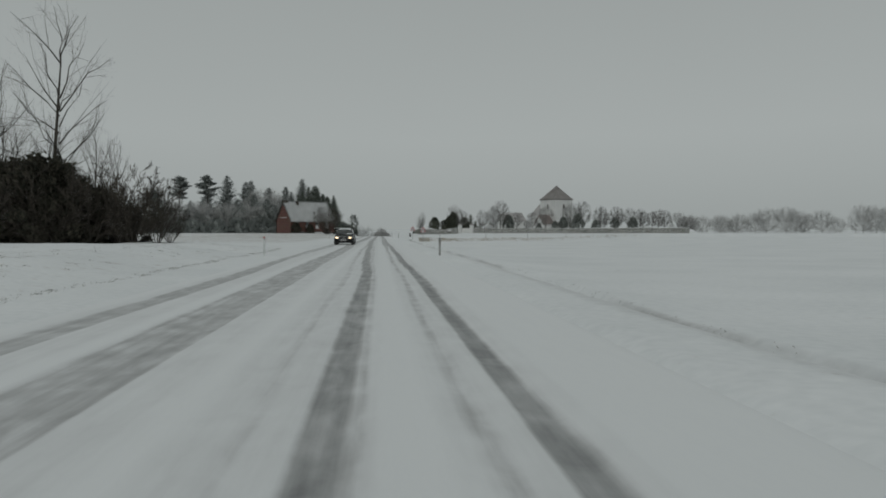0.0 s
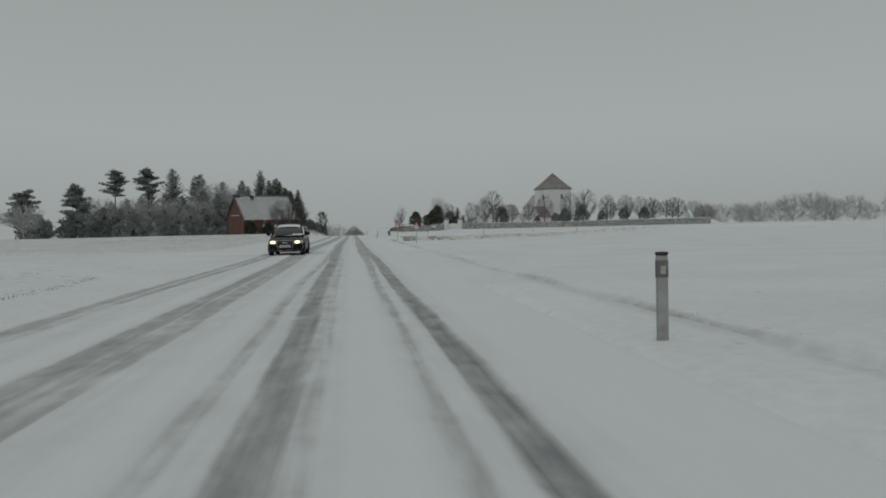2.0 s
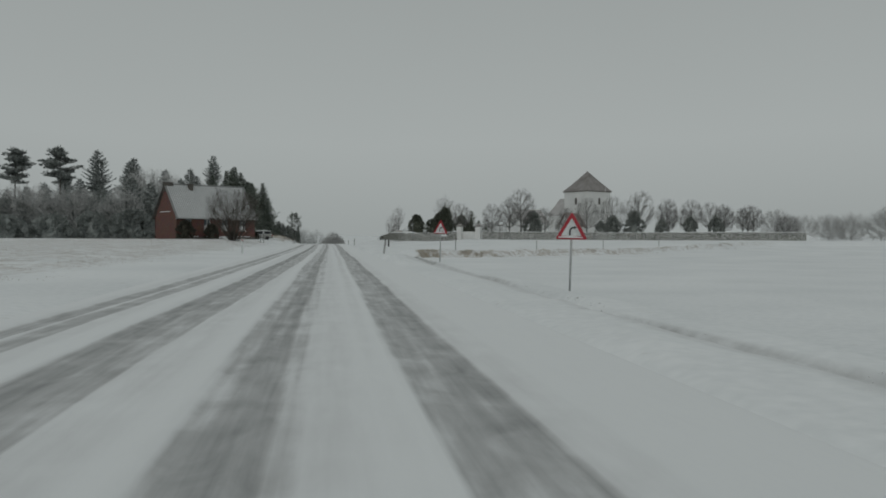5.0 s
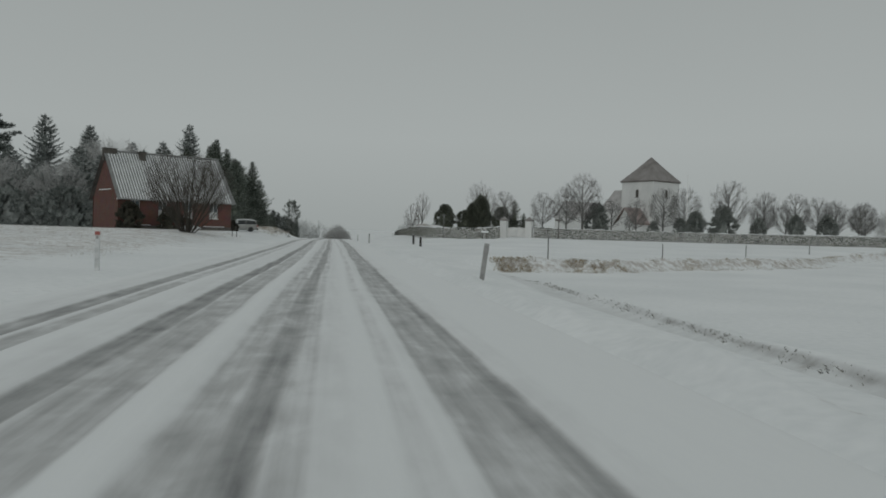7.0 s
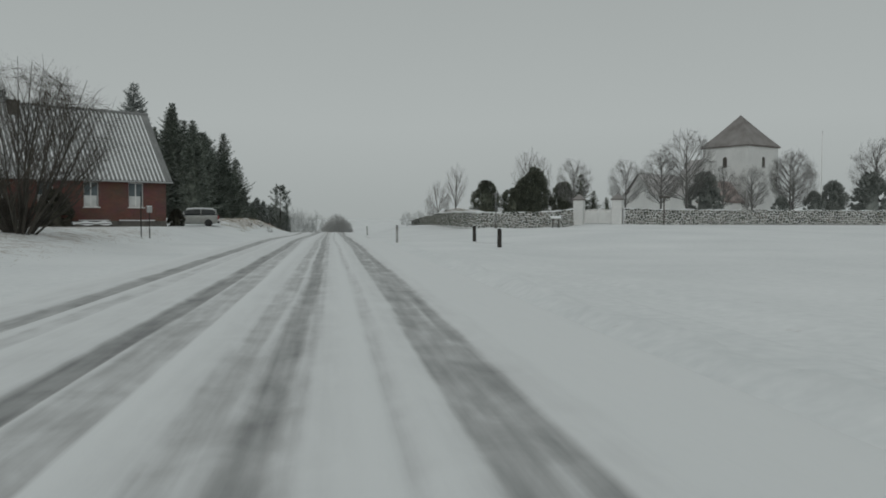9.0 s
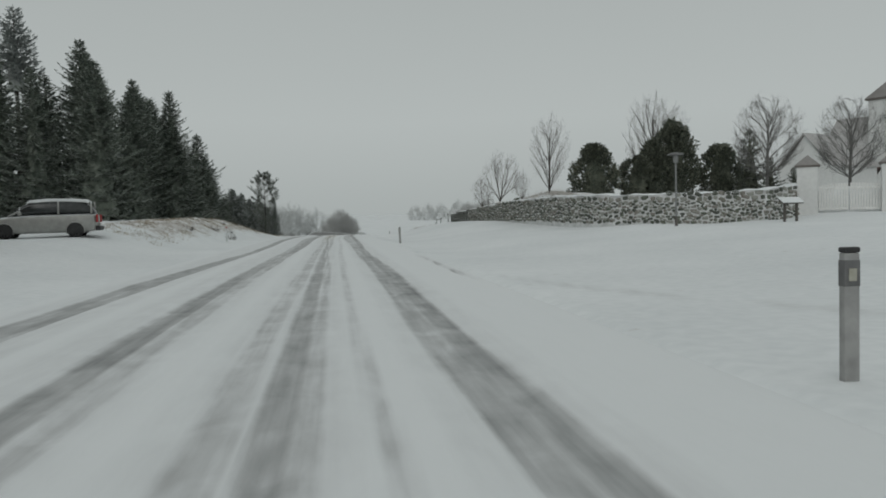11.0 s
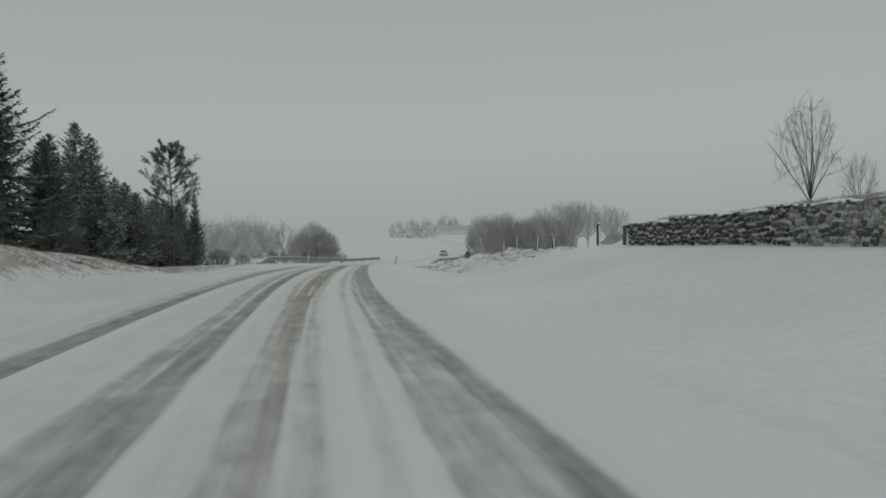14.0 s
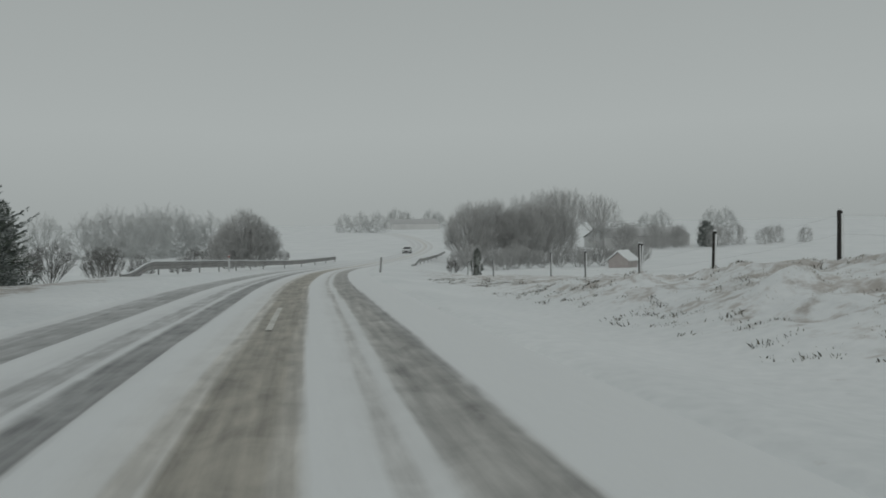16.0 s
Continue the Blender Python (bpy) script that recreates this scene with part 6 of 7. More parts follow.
# ---- guard rails at the bend ----
def guard_rail(pts, label, terminal):
    root = thing("guard_rail", label, "guard rail", pose(*pts[0], float(height(*pts[0]))))
    inv = root.matrix_world.inverted()
    beam = []
    fold = ((0.30, 0.0), (0.36, 0.05), (0.44, 0.05), (0.50, 0.0), (0.56, 0.05), (0.64, 0.05), (0.70, 0.0), (0.70, -0.03), (0.30, -0.03))
    path = []
    for i in range(len(pts) - 1):
        for t in np.linspace(0, 1, 8, endpoint=i == len(pts) - 2):
            path.append((pts[i][0] + (pts[i + 1][0] - pts[i][0]) * t, pts[i][1] + (pts[i + 1][1] - pts[i][1]) * t))
    total = len(path)
    for i, (x, y) in enumerate(path):
        drop = 0.62 * float(smooth01(5, 0, i)) if terminal else 0.0
        z = float(height(x, y)) - drop
        beam.append([inv @ Vector((x + b, y, z + a)) for a, b in fold])
    part("beam", Shape().sheet(beam), RAIL, root, "folded steel beam")
    cap = [[inv @ Vector((x + b, y, float(height(x, y)) + 0.703 + c - (0.62 * float(smooth01(5, 0, i)) if terminal else 0))) for b, c in ((-0.05, 0), (-0.02, 0.05), (0.03, 0.05), (0.06, 0))] for i, (x, y) in enumerate(path)]
    part("snow_strip", Shape().sheet(cap), SNOW, root, "snow lying on the rail")
    for i in range(0, total, 3):
        x, y = path[i]
        m = inv @ pose(x - 0.09, y, float(height(x, y)))
        part("rail_post", Shape().box((-0.04, -0.06, -0.3), (0.04, 0.06, 0.66 if i > 4 or not terminal else 0.15), 0.008, m), RAIL, root)
    return root


guard_rail([(-4.4, 329), (-2.6, 334.5), (0.2, 342), (2.95, 354), (8.6, 376), (13.2, 393)], "long snow-topped steel guard rail on the outside of the bend", True)
guard_rail([(18.9, 371), (23.5, 386), (30.0, 408), (42.0, 447)], "steel guard rail on the inside of the bend", True)


# ---- church ----
def rot_z(deg, x, y, z):
    return pose(x, y, z, 0, 0, deg)


tower_z = 1.6
church = thing("church", "whitewashed village church with a hipped tower roof", "church", rot_z(28, 62.9, 276.3, tower_z))


def wall_block(x0, x1, y0, y1, z0, z1, t=0.6):
    """Four thick walls round a hollow."""
    s = Shape()
    s.box((x0, y0, z0), (x1, y0 + t, z1), 0.03)
    s.box((x0, y1 - t, z0), (x1, y1, z1), 0.03)
    s.box((x0, y0 + t, z0), (x0 + t, y1 - t, z1), 0.0)
    s.box((x1 - t, y0 + t, z0), (x1, y1 - t, z1), 0.0)
    return s


def hip_roof(x0, x1, y0, y1, z0, z1, t=0.18):
    cx_, cy_ = (x0 + x1) / 2, (y0 + y1) / 2
    s = Shape()
    n = 9
    for (ax, ay), (bx, by) in (((x0, y0), (x1, y0)), ((x1, y0), (x1, y1)), ((x1, y1), (x0, y1)), ((x0, y1), (x0, y0))):
        rows = []
        for i in range(n):
            f = i / (n - 1)
            sag = -0.10 * math.sin(math.pi * f)
            rows.append([(ax + (bx - ax) * g + (cx_ - ax - (bx - ax) * g) * f, ay + (by - ay) * g + (cy_ - ay - (by - ay) * g) * f, z0 + (z1 - z0) * f + sag) for g in (0, 0.25, 0.5, 0.75, 1)])
        s.sheet(rows)
    s.box((x0 + 0.05, y0 + 0.05, z0 - t), (x1 - 0.05, y1 - 0.05, z0 - 0.004), 0.02)
    return s


TW = 3.95
tower = part("tower_wall", wall_block(-TW, TW, -TW, TW, -1.0, 10.95, 0.9), PLASTER, church, "whitewashed tower masonry")
part("tower_roof", hip_roof(-TW - 0.3, TW + 0.3, -TW - 0.3, TW + 0.3, 10.95, 16.0), TILE, church, "hipped brown tile roof thinly snowed")


def belfry(side):
    """An arched sound opening with louvres on one face of the tower."""
    s = Shape()
    m = pose(0, 0, 0, 0, 0, side)
    arch = [(-0.36, 7.8), (0.36, 7.8)] + [(0.36 * math.cos(a), 8.95 + 0.36 * math.sin(a)) for a in np.linspace(0, math.pi, 9)]
    k = len(arch)
    front = [m @ Vector((px_, -TW - 0.012, pz)) for px_, pz in arch]
    back = [m @ Vector((px_ * 1.0, -TW + 0.35, pz)) for px_, pz in arch]
    s.add(front + back, [tuple(range(k))] + [(i, (i + 1) % k, k + (i + 1) % k, k + i) for i in range(k)])
    ob = part("belfry_opening", s, BELFRY, church, "dark arched belfry opening")
    for j in range(5):
        part("louvre", Shape().box((-0.33, -TW - 0.06, 7.9 + j * 0.23), (0.33, -TW - 0.015, 7.97 + j * 0.23), 0.01, m), BELFRY, ob)
    part("ledge", Shape().box((-0.45, -TW - 0.10, 7.68), (0.45, -TW - 0.004, 7.78), 0.02, m), BELFRY, ob, "projecting stone ledge")


for side in (0, 90, 180, 270):
    belfry(side)


def gable_house(parent, m, length, width, eave, ridge, wall_mat, roof_mat, over=0.25, thick=0.45, names=("wall", "roof")):
    """Long walls, two gables and two roof slopes; length along local x."""
    s = Shape()
    hw = width / 2
    s.box((0, -hw, -1.0), (length, -hw + thick, eave), 0.0, m)
    s.box((0, hw - thick, -1.0), (length, hw, eave), 0.0, m)
    for x0 in (0.0, length - thick):
        pts = [(-hw + thick, -1.0), (hw - thick, -1.0), (hw - thick, eave - 0.02), (0, ridge - 0.12), (-hw + thick, eave - 0.02)]
        v = [m @ Vector((x0, a, b)) for a, b in pts] + [m @ Vector((x0 + thick, a, b)) for a, b in pts]
        s.add(v, [(4, 3, 2, 1, 0), (5, 6, 7, 8, 9)] + [(i, (i + 1) % 5, 5 + (i + 1) % 5, 5 + i) for i in range(5)])
    part(names[0], s, wall_mat, parent)
    r = Shape()
    drop = over * (ridge - eave) / hw
    for sg in (-1, 1):
        n = 8
        top = [[m @ Vector((-over + (length + 2 * over) * g, sg * (hw + over) * (1 - f), eave - drop + (ridge - eave + drop) * f + 0.14 - 0.05 * math.sin(math.pi * f))) for g in np.linspace(0, 1, 9)] for f in np.linspace(0, 1, n)]
        low = [[m @ Vector((-over + (length + 2 * over) * g, sg * (hw + over) * (1 - f), eave - drop + (ridge - eave + drop) * f - 0.02)) for g in (0, 1)] for f in (0, 1)]
        r.sheet(top)
        r.sheet(low)
        r.add([top[0][0], top[0][-1], low[0][1], low[0][0]], [(0, 1, 2, 3)])
        for e, q in ((0, 0), (-1, 1)):
            for i in range(n - 1):
                a, b = top[i][e], top[i + 1][e]
                r.add([a, b, b - Vector((0, 0, 0.16)), a - Vector((0, 0, 0.16))], [(0, 1, 2, 3)])
    part(names[1], r, roof_mat, parent)


gable_house(church, pose(-TW + 0.02, 0.5, 0, 0, 0, 90) @ pose(TW - 0.5, -TW, 0), 5.2, 8.4, 5.4, 9.4, PLASTER, TILE_SNOW, names=("nave_wall", "nave_roof"))
gable_house(church, pose(-TW - 4.6, -1.0, 0), 4.6, 4.6, 2.6, 5.4, PLASTER, TILE_RED, names=("porch_wall", "porch_roof"))
chapel = thing("chapel", "small whitewashed chapel with a thinly snowed grey roof", "chapel", rot_z(28, 41.96, 265.14, 1.6))
gable_house(chapel, pose(0, 0, 0), 8.0, 5.0, 3.3, 6.0, PLASTER, TILE_SNOW)
mast = thing("flagpole", "thin white flagpole in the churchyard", "flagpole", pose(56.7, 246.3, float(height(56.7, 246.3)) - 0.1))
part("pole", Shape().tube([(0, 0, 0), (0, 0, 5), (0, 0, 9.6)], [0.06, 0.045, 0.025], 8), WHITE_PAINT, mast)
part("knob", Shape().tube([(0, 0, 9.6), (0, 0, 9.66), (0, 0, 9.74)], [0.03, 0.06, 0.02], 8), GALV, mast)

lamp = thing("path_lamp", "tall grey lamp post with a flat hood before the wall", "lamp", pose(15.1, 232.7, float(height(15.1, 232.7)) - 0.1))
part("pole", Shape().tube([(0, 0, 0), (0, 0, 3.0)], [0.05, 0.04], 8), FIBRE, lamp)
part("foot", Shape().tube([(0, 0, -0.1), (0, 0, 0.5), (0, 0, 0.52)], [0.075, 0.075, 0.05], 8), WOOD_GREY, lamp, "rusty brown foot sleeve")
part("hood", Shape().tube([(0, 0, 3.24), (0, 0, 3.30), (0, 0, 3.36)], [0.36, 0.34, 0.05], 16), POST_BAND, lamp, "flat round metal hood")
part("lamp_glass", Shape().tube([(0, 0, 2.9), (0, 0, 3.23)], [0.10, 0.12], 12), FIBRE, lamp)
board = thing("notice_post", "wooden notice post before the churchyard wall", "sign", pose(31.4, 232.6, float(height(31.4, 232.6))))
part("post", Shape().box((-0.05, -0.05, -0.3), (0.05, 0.05, 2.7), 0.01), WOOD_GREY, board)
part("cross_board", Shape().box((-0.55, -0.03, 2.55), (0.55, 0.03, 2.75), 0.01), WOOD_GREY, board)

info = thing("notice_board", "low slanted notice board under snow before the wall", "notice board", pose(21.0, 233.4, float(height(21.0, 233.4))))
for sx in (-0.3, 0.3):
    part("leg", Shape().box((sx - 0.05, -0.05, -0.3), (sx + 0.05, 0.05, 0.92), 0.012), WOOD_GREY, info)
part("panel", Shape().box((-0.52, -0.26, -0.025), (0.52, 0.26, 0.025), 0.01, pose(0, 0, 0.96, 28)), WOOD_GREY, info)
part("snow_cover", Shape().box((-0.52, -0.26, 0.028), (0.52, 0.26, 0.075), 0.02, pose(0, 0, 0.96, 28)), SNOW, info, "snow lying on the board")

# gate between two limewashed piers
gate = thing("church_gate", "white churchyard gate between two capped piers", "gate", pose(26.35, 236.8, 0.9, 0, 0, -34))
for sx in (-1, 1):
    pier = part("pier", Shape().box((sx * 1.95 - 0.5, -0.45, -0.4), (sx * 1.95 + 0.5, 0.45, 2.35), 0.03), PLASTER, gate, "limewashed square pier")
    cap = Shape()
    for (ax, ay), (bx, by) in (((-1, -1), (1, -1)), ((1, -1), (1, 1)), ((1, 1), (-1, 1)), ((-1, 1), (-1, -1))):
        cap.sheet([[(sx * 1.95 + (ax + (bx - ax) * g) * 0.62 * (1 - f), (ay + (by - ay) * g) * 0.57 * (1 - f), 2.44 + 0.55 * f) for g in (0, 0.5, 1)] for f in (0, 0.5, 1)])
    cap.box((sx * 1.95 - 0.6, -0.55, 2.354), (sx * 1.95 + 0.6, 0.55, 2.438), 0.01)
    part("pier_cap", cap, TILE, pier, "tiled pyramid cap streaked with snow")
for sx in (-1, 1):
    leaf = part("gate_leaf", Shape().box((min(sx * 0.04, sx * 1.42), -0.05, 0.1), (max(sx * 0.04, sx * 1.42), -0.02, 0.2), 0.005).box((min(sx * 0.04, sx * 1.42), -0.05, 1.15), (max(sx * 0.04, sx * 1.42), -0.02, 1.25), 0.005), WHITE_PAINT, gate, "white-painted gate leaf")
    for k in range(11):
        x = sx * (0.09 + k * 0.128)
        part("slat", Shape().box((x - 0.045, -0.018, 0.05), (x + 0.045, 0.006, 1.35 + 0.12 * math.cos(k / 10 * 1.5)), 0.006), WHITE_PAINT, leaf)


# ---- brick house ----
HX, HY = -23.03, 214.76
house = thing("brick_house", "red brick house with a snow-striped corrugated roof", "house", pose(HX, HY, 1.05, 0, 0, 32.4))
HL, HW, EAVE, RIDGE = 13.0, 9.16, 3.33, 8.26
s = Shape()
WIN = [(1.25, 1.0, 1.08, 1.75), (4.3, 1.0, 1.08, 1.75), (7.25, 1.0, 1.08, 1.75), (10.3, 1.05, 1.08, 1.75)]
T = 0.36


def brick_wall(spans_x, openings, m):
    """A wall in the local xz plane with rectangular openings through it."""
    xs_ = sorted({0.0, spans_x, *(a for a, w, z, h in openings), *(a + w for a, w, z, h in openings)})
    zs_ = sorted({-0.8, EAVE, *(z for a, w, z, h in openings), *(z + h for a, w, z, h in openings)})
    out = Shape()
    for i in range(len(xs_) - 1):
        for j in range(len(zs_) - 1):
            cx_, cz_ = (xs_[i] + xs_[i + 1]) / 2, (zs_[j] + zs_[j + 1]) / 2
            if any(a < cx_ < a + w and z < cz_ < z + h for a, w, z, h in openings):
                continue
            for yy in (0.0, T):
                out.add([m @ Vector(p) for p in ((xs_[i], yy, zs_[j]), (xs_[i + 1], yy, zs_[j]), (xs_[i + 1], yy, zs_[j + 1]), (xs_[i], yy, zs_[j + 1]))], [(0, 1, 2, 3) if yy == 0 else (3, 2, 1, 0)])
    for a, w, z, h in openings:
        loop = [(a, z), (a + w, z), (a + w, z + h), (a, z + h)]
        for k in range(4):
            (p, q), (p2, q2) = loop[k], loop[(k + 1) % 4]
            out.add([m @ Vector(v) for v in ((p, 0, q), (p2, 0, q2), (p2, T, q2), (p, T, q))], [(3, 2, 1, 0)])
    return out


def brick_part(name, shape, along):
    """Adds a brick-scaled uv: metres along the wall and up."""
    ob = part(name, shape, BRICK, house)
    lay = ob.data.uv_layers.new(name="uv")
    a = Vector(along)
    for lp in ob.data.loops:
        co = ob.data.vertices[lp.vertex_index].co
        lay.data[lp.index].uv = (co.dot(a), co.z)
    return ob


front = brick_part("front_wall", brick_wall(HL, WIN, pose(0, 0, 0)), (1, 0, 0))
brick_part("back_wall", brick_wall(HL, [], pose(0, HW - T, 0)), (1, 0, 0))
for x0, gname in ((0.0, "gable_wall"), (HL - T, "gable_wall")):
    g = Shape()
    pts = [(T, -0.8), (HW - T, -0.8), (HW - T, EAVE), (HW / 2, RIDGE - 0.15), (T, EAVE)]
    g.add([(x0, a, b) for a, b in pts] + [(x0 + T, a, b) for a, b in pts], [(4, 3, 2, 1, 0), (5, 6, 7, 8, 9)] + [(i, (i + 1) % 5, 5 + (i + 1) % 5, 5 + i) for i in range(5)])
    brick_part(gname, g, (0, 1, 0))
for a, w, z, h in WIN:
    win = part("window", Shape().box((a, 0.10, z), (a + 0.045, 0.18, z + h), 0.006).box((a + w - 0.045, 0.10, z), (a + w, 0.18, z + h), 0.006).box((a + 0.045, 0.10, z), (a + w - 0.045, 0.18, z + 0.045), 0.006).box((a + 0.045, 0.10, z + h - 0.045), (a + w - 0.045, 0.18, z + h), 0.006), WHITE_PAINT, house, "white-framed window with half curtains")
    part("mullion", Shape().box((a + w / 2 - 0.03, 0.11, z + 0.045), (a + w / 2 + 0.03, 0.17, z + h - 0.045), 0.004), WHITE_PAINT, win)
    part("pane", Shape().box((a + 0.045, 0.135, z + 0.045), (a + w - 0.045, 0.145, z + h - 0.045)), PANE, win, "grey reflecting glass")
    part("curtain", Shape().sheet([[(a + 0.055 + (w - 0.16) * k / 24, 0.115 + 0.008 * math.sin(k * 1.7), zz) for k in range(25)] for zz in (z + 0.055, z + h * 0.45)]), CURTAIN, win, "half-height white curtain")
    part("sill", Shape().box((a - 0.08, -0.09, z - 0.07), (a + w + 0.08, 0.10, z - 0.004), 0.01), WHITE_PAINT, win, "snow-edged sill")
part("plinth", Shape().box((-0.03, -0.06, -0.9), (HL + 0.03, -0.004, 0.10), 0.01), WOOD_GREY, house, "dark grey plinth")
for a, b in ((0.8, 3.4), (4.2, 6.0), (6.9, 8.9), (9.6, 12.1)):
    part("plinth_snow", Shape().box((a, -0.16, 0.103), (b, -0.005, 0.165), 0.02), SNOW, house, "snow lying on the plinth")

OVER = 0.42
slope_run = HW / 2 + OVER
rise = RIDGE - EAVE + OVER * (RIDGE - EAVE) / (HW / 2)
pitch = 0.30
for sg, y0 in ((1, -OVER), (-1, HW + OVER)):
    us = np.arange(-0.35, HL + 0.351, pitch / 6)
    rows = []
    for f in np.linspace(0, 1, 6):
        rows.append([(u, y0 + sg * slope_run * f, RIDGE - rise + rise * f + 0.12 + 0.035 * math.cos(2 * math.pi * u / pitch)) for u in us])
    sheet = part("roof_sheet", Shape().sheet(rows), FIBRE, house, "corrugated fibre-cement roof")
    part("roof_underside", Shape().sheet([[(u, y0 + sg * slope_run * f, RIDGE - rise + rise * f + 0.03) for u in (-0.35, HL + 0.35)] for f in (0, 1)]), WOOD_GREY, house)
    rng = random.Random(5)
    strips = []
    for k in range(6):
        rows = []
        for f in np.linspace(0.0, 0.995, 12):
            half = 0.078 * rng.uniform(0.7, 1.12)
            zz = RIDGE - rise + rise * f + 0.12
            rows.append([(-half, y0 + sg * slope_run * f, zz - 0.022), (0, y0 + sg * slope_run * f, zz + 0.012), (half, y0 + sg * slope_run * f, zz - 0.022)])
        strips.append(Shape().sheet(rows).mesh("snow_strip", SNOW))
    for k in range(int(HL / pitch)):
        st = part("snow_strip", rng.choice(strips), SNOW, sheet)
        st.location.x = pitch * (k + 0.5)
part("ridge_cap", Shape().tube([(-0.36, HW / 2, RIDGE + 0.13), (HL + 0.36, HW / 2, RIDGE + 0.13)], [0.13, 0.13], 10), FIBRE, house)
for cx_, half, cy_, top in ((0.35, 0.72, HW / 2, 0.34), (3.8, 0.36, HW / 2 - 0.55, 0.16)):
    ch = Shape().box((cx_ - half, cy_ - 0.3, RIDGE - 1.0), (cx_ + half, cy_ + 0.3, RIDGE + top), 0.02).box((cx_ - half - 0.06, cy_ - 0.36, RIDGE + top + 0.004), (cx_ + half + 0.06, cy_ + 0.36, RIDGE + top + 0.1), 0.01)
    part("chimney", ch, BELFRY, house, "soot-dark chimney")
part("gable_ledge", Shape().box((-0.12, 2.7, 3.98), (-0.003, 6.6, 4.07), 0.015), SNOW, house, "snow on a ledge across the gable")
part("barge_board", Shape().box((-0.37, -OVER, 2.75), (-0.33, -OVER + 0.1, 3.0)), WHITE_PAINT, house)
part("gutter", Shape().tube([(-0.35, -OVER - 0.06, RIDGE - rise + 0.02), (HL + 0.35, -OVER - 0.06, RIDGE - rise + 0.02)], [0.06, 0.06], 8), GALV, house)

stack = thing("log_pile", "low snow-covered stack of planks by the house", "wood pile", house.matrix_world @ pose(7.3, -1.3, -0.25))
for k in range(7):
    part("plank", Shape().box((-1.2 + 0.12 * (k % 3), -0.4 + 0.13 * (k % 4), 0.07 * (k // 2)), (1.2 - 0.1 * (k % 2), -0.29 + 0.13 * (k % 4), 0.06 + 0.07 * (k // 2)), 0.006), WOOD_GREY, stack)
part("snow_cover", Shape().sheet([[(-1.25 + 2.5 * i / 10, -0.45 + 0.75 * j / 5, 0.29 + 0.05 * math.sin(i * 1.3) * math.cos(j) - 0.2 * (abs(j - 2.5) / 2.5) ** 3) for i in range(11)] for j in range(6)]), SNOW, stack, "cover of snow", smooth=True)
mail = thing("mailbox", "post-mounted mailbox by the yard entrance", "mailbox", pose(-9.6, 203.2, float(height(-9.6, 203.2))))
part("post", Shape().tube([(0, 0, -0.3), (0, 0, 1.2), (0.01, 0, 2.3)], [0.03, 0.028, 0.022], 8), WOOD_DARK, mail)
part("stub", Shape().tube([(0.42, 0, -0.3), (0.42, 0, 0.5)], [0.03, 0.03], 8), WOOD_DARK, mail)
part("box", Shape().box((0.30, -0.1, 1.25), (0.54, 0.1, 1.55), 0.03), GALV, mail)
part("box_post", Shape().tube([(0.42, 0, 0.45), (0.42, 0, 1.26)], [0.022, 0.022], 8), WOOD_DARK, mail)
part("snow_top", Shape().box((0.30, -0.1, 1.554), (0.54, 0.1, 1.60), 0.02), SNOW, mail)


# ---- vehicles ----
def loft(stations):
    """Rings of equal count joined into a closed hull."""
    n = len(stations[0])
    s = Shape()
    for r in stations:
        s.v.extend(Vector(p) for p in r)
    for i in range(len(stations) - 1):
        for j in range(n):
            s.f.append((i * n + j, i * n + (j + 1) % n, (i + 1) * n + (j + 1) % n, (i + 1) * n + j))
    s.f.append(tuple(range(n))[::-1])
    s.f.append(tuple((len(stations) - 1) * n + j for j in range(n)))
    return s


def section(y, half, low, high, shoulder=0.72, top=0.80):
    """A car body cross-section at y: sides that bulge to a shoulder line and turn in over it."""
    right = [(half * 0.84, low), (half * 0.95, low + 0.05), (half * 0.985, low + (high - low) * 0.22), (half, low + (high - low) * 0.48), (half * 0.985, low + (high - low) * shoulder), (half * 0.955, high - 0.07), (half * 0.90, high - 0.02), (half * top, high), (half * 0.45, high + 0.014)]
    return [(x, y, z) for x, z in right] + [(0.0, y, high + 0.018)] + [(-x, y, z) for x, z in right[::-1]] + [(0.0, y, low)]


def rounded(ob, levels=2):
    mod = ob.modifiers.new("rounding", "SUBSURF")
    mod.levels, mod.render_levels = 1, levels
    return ob


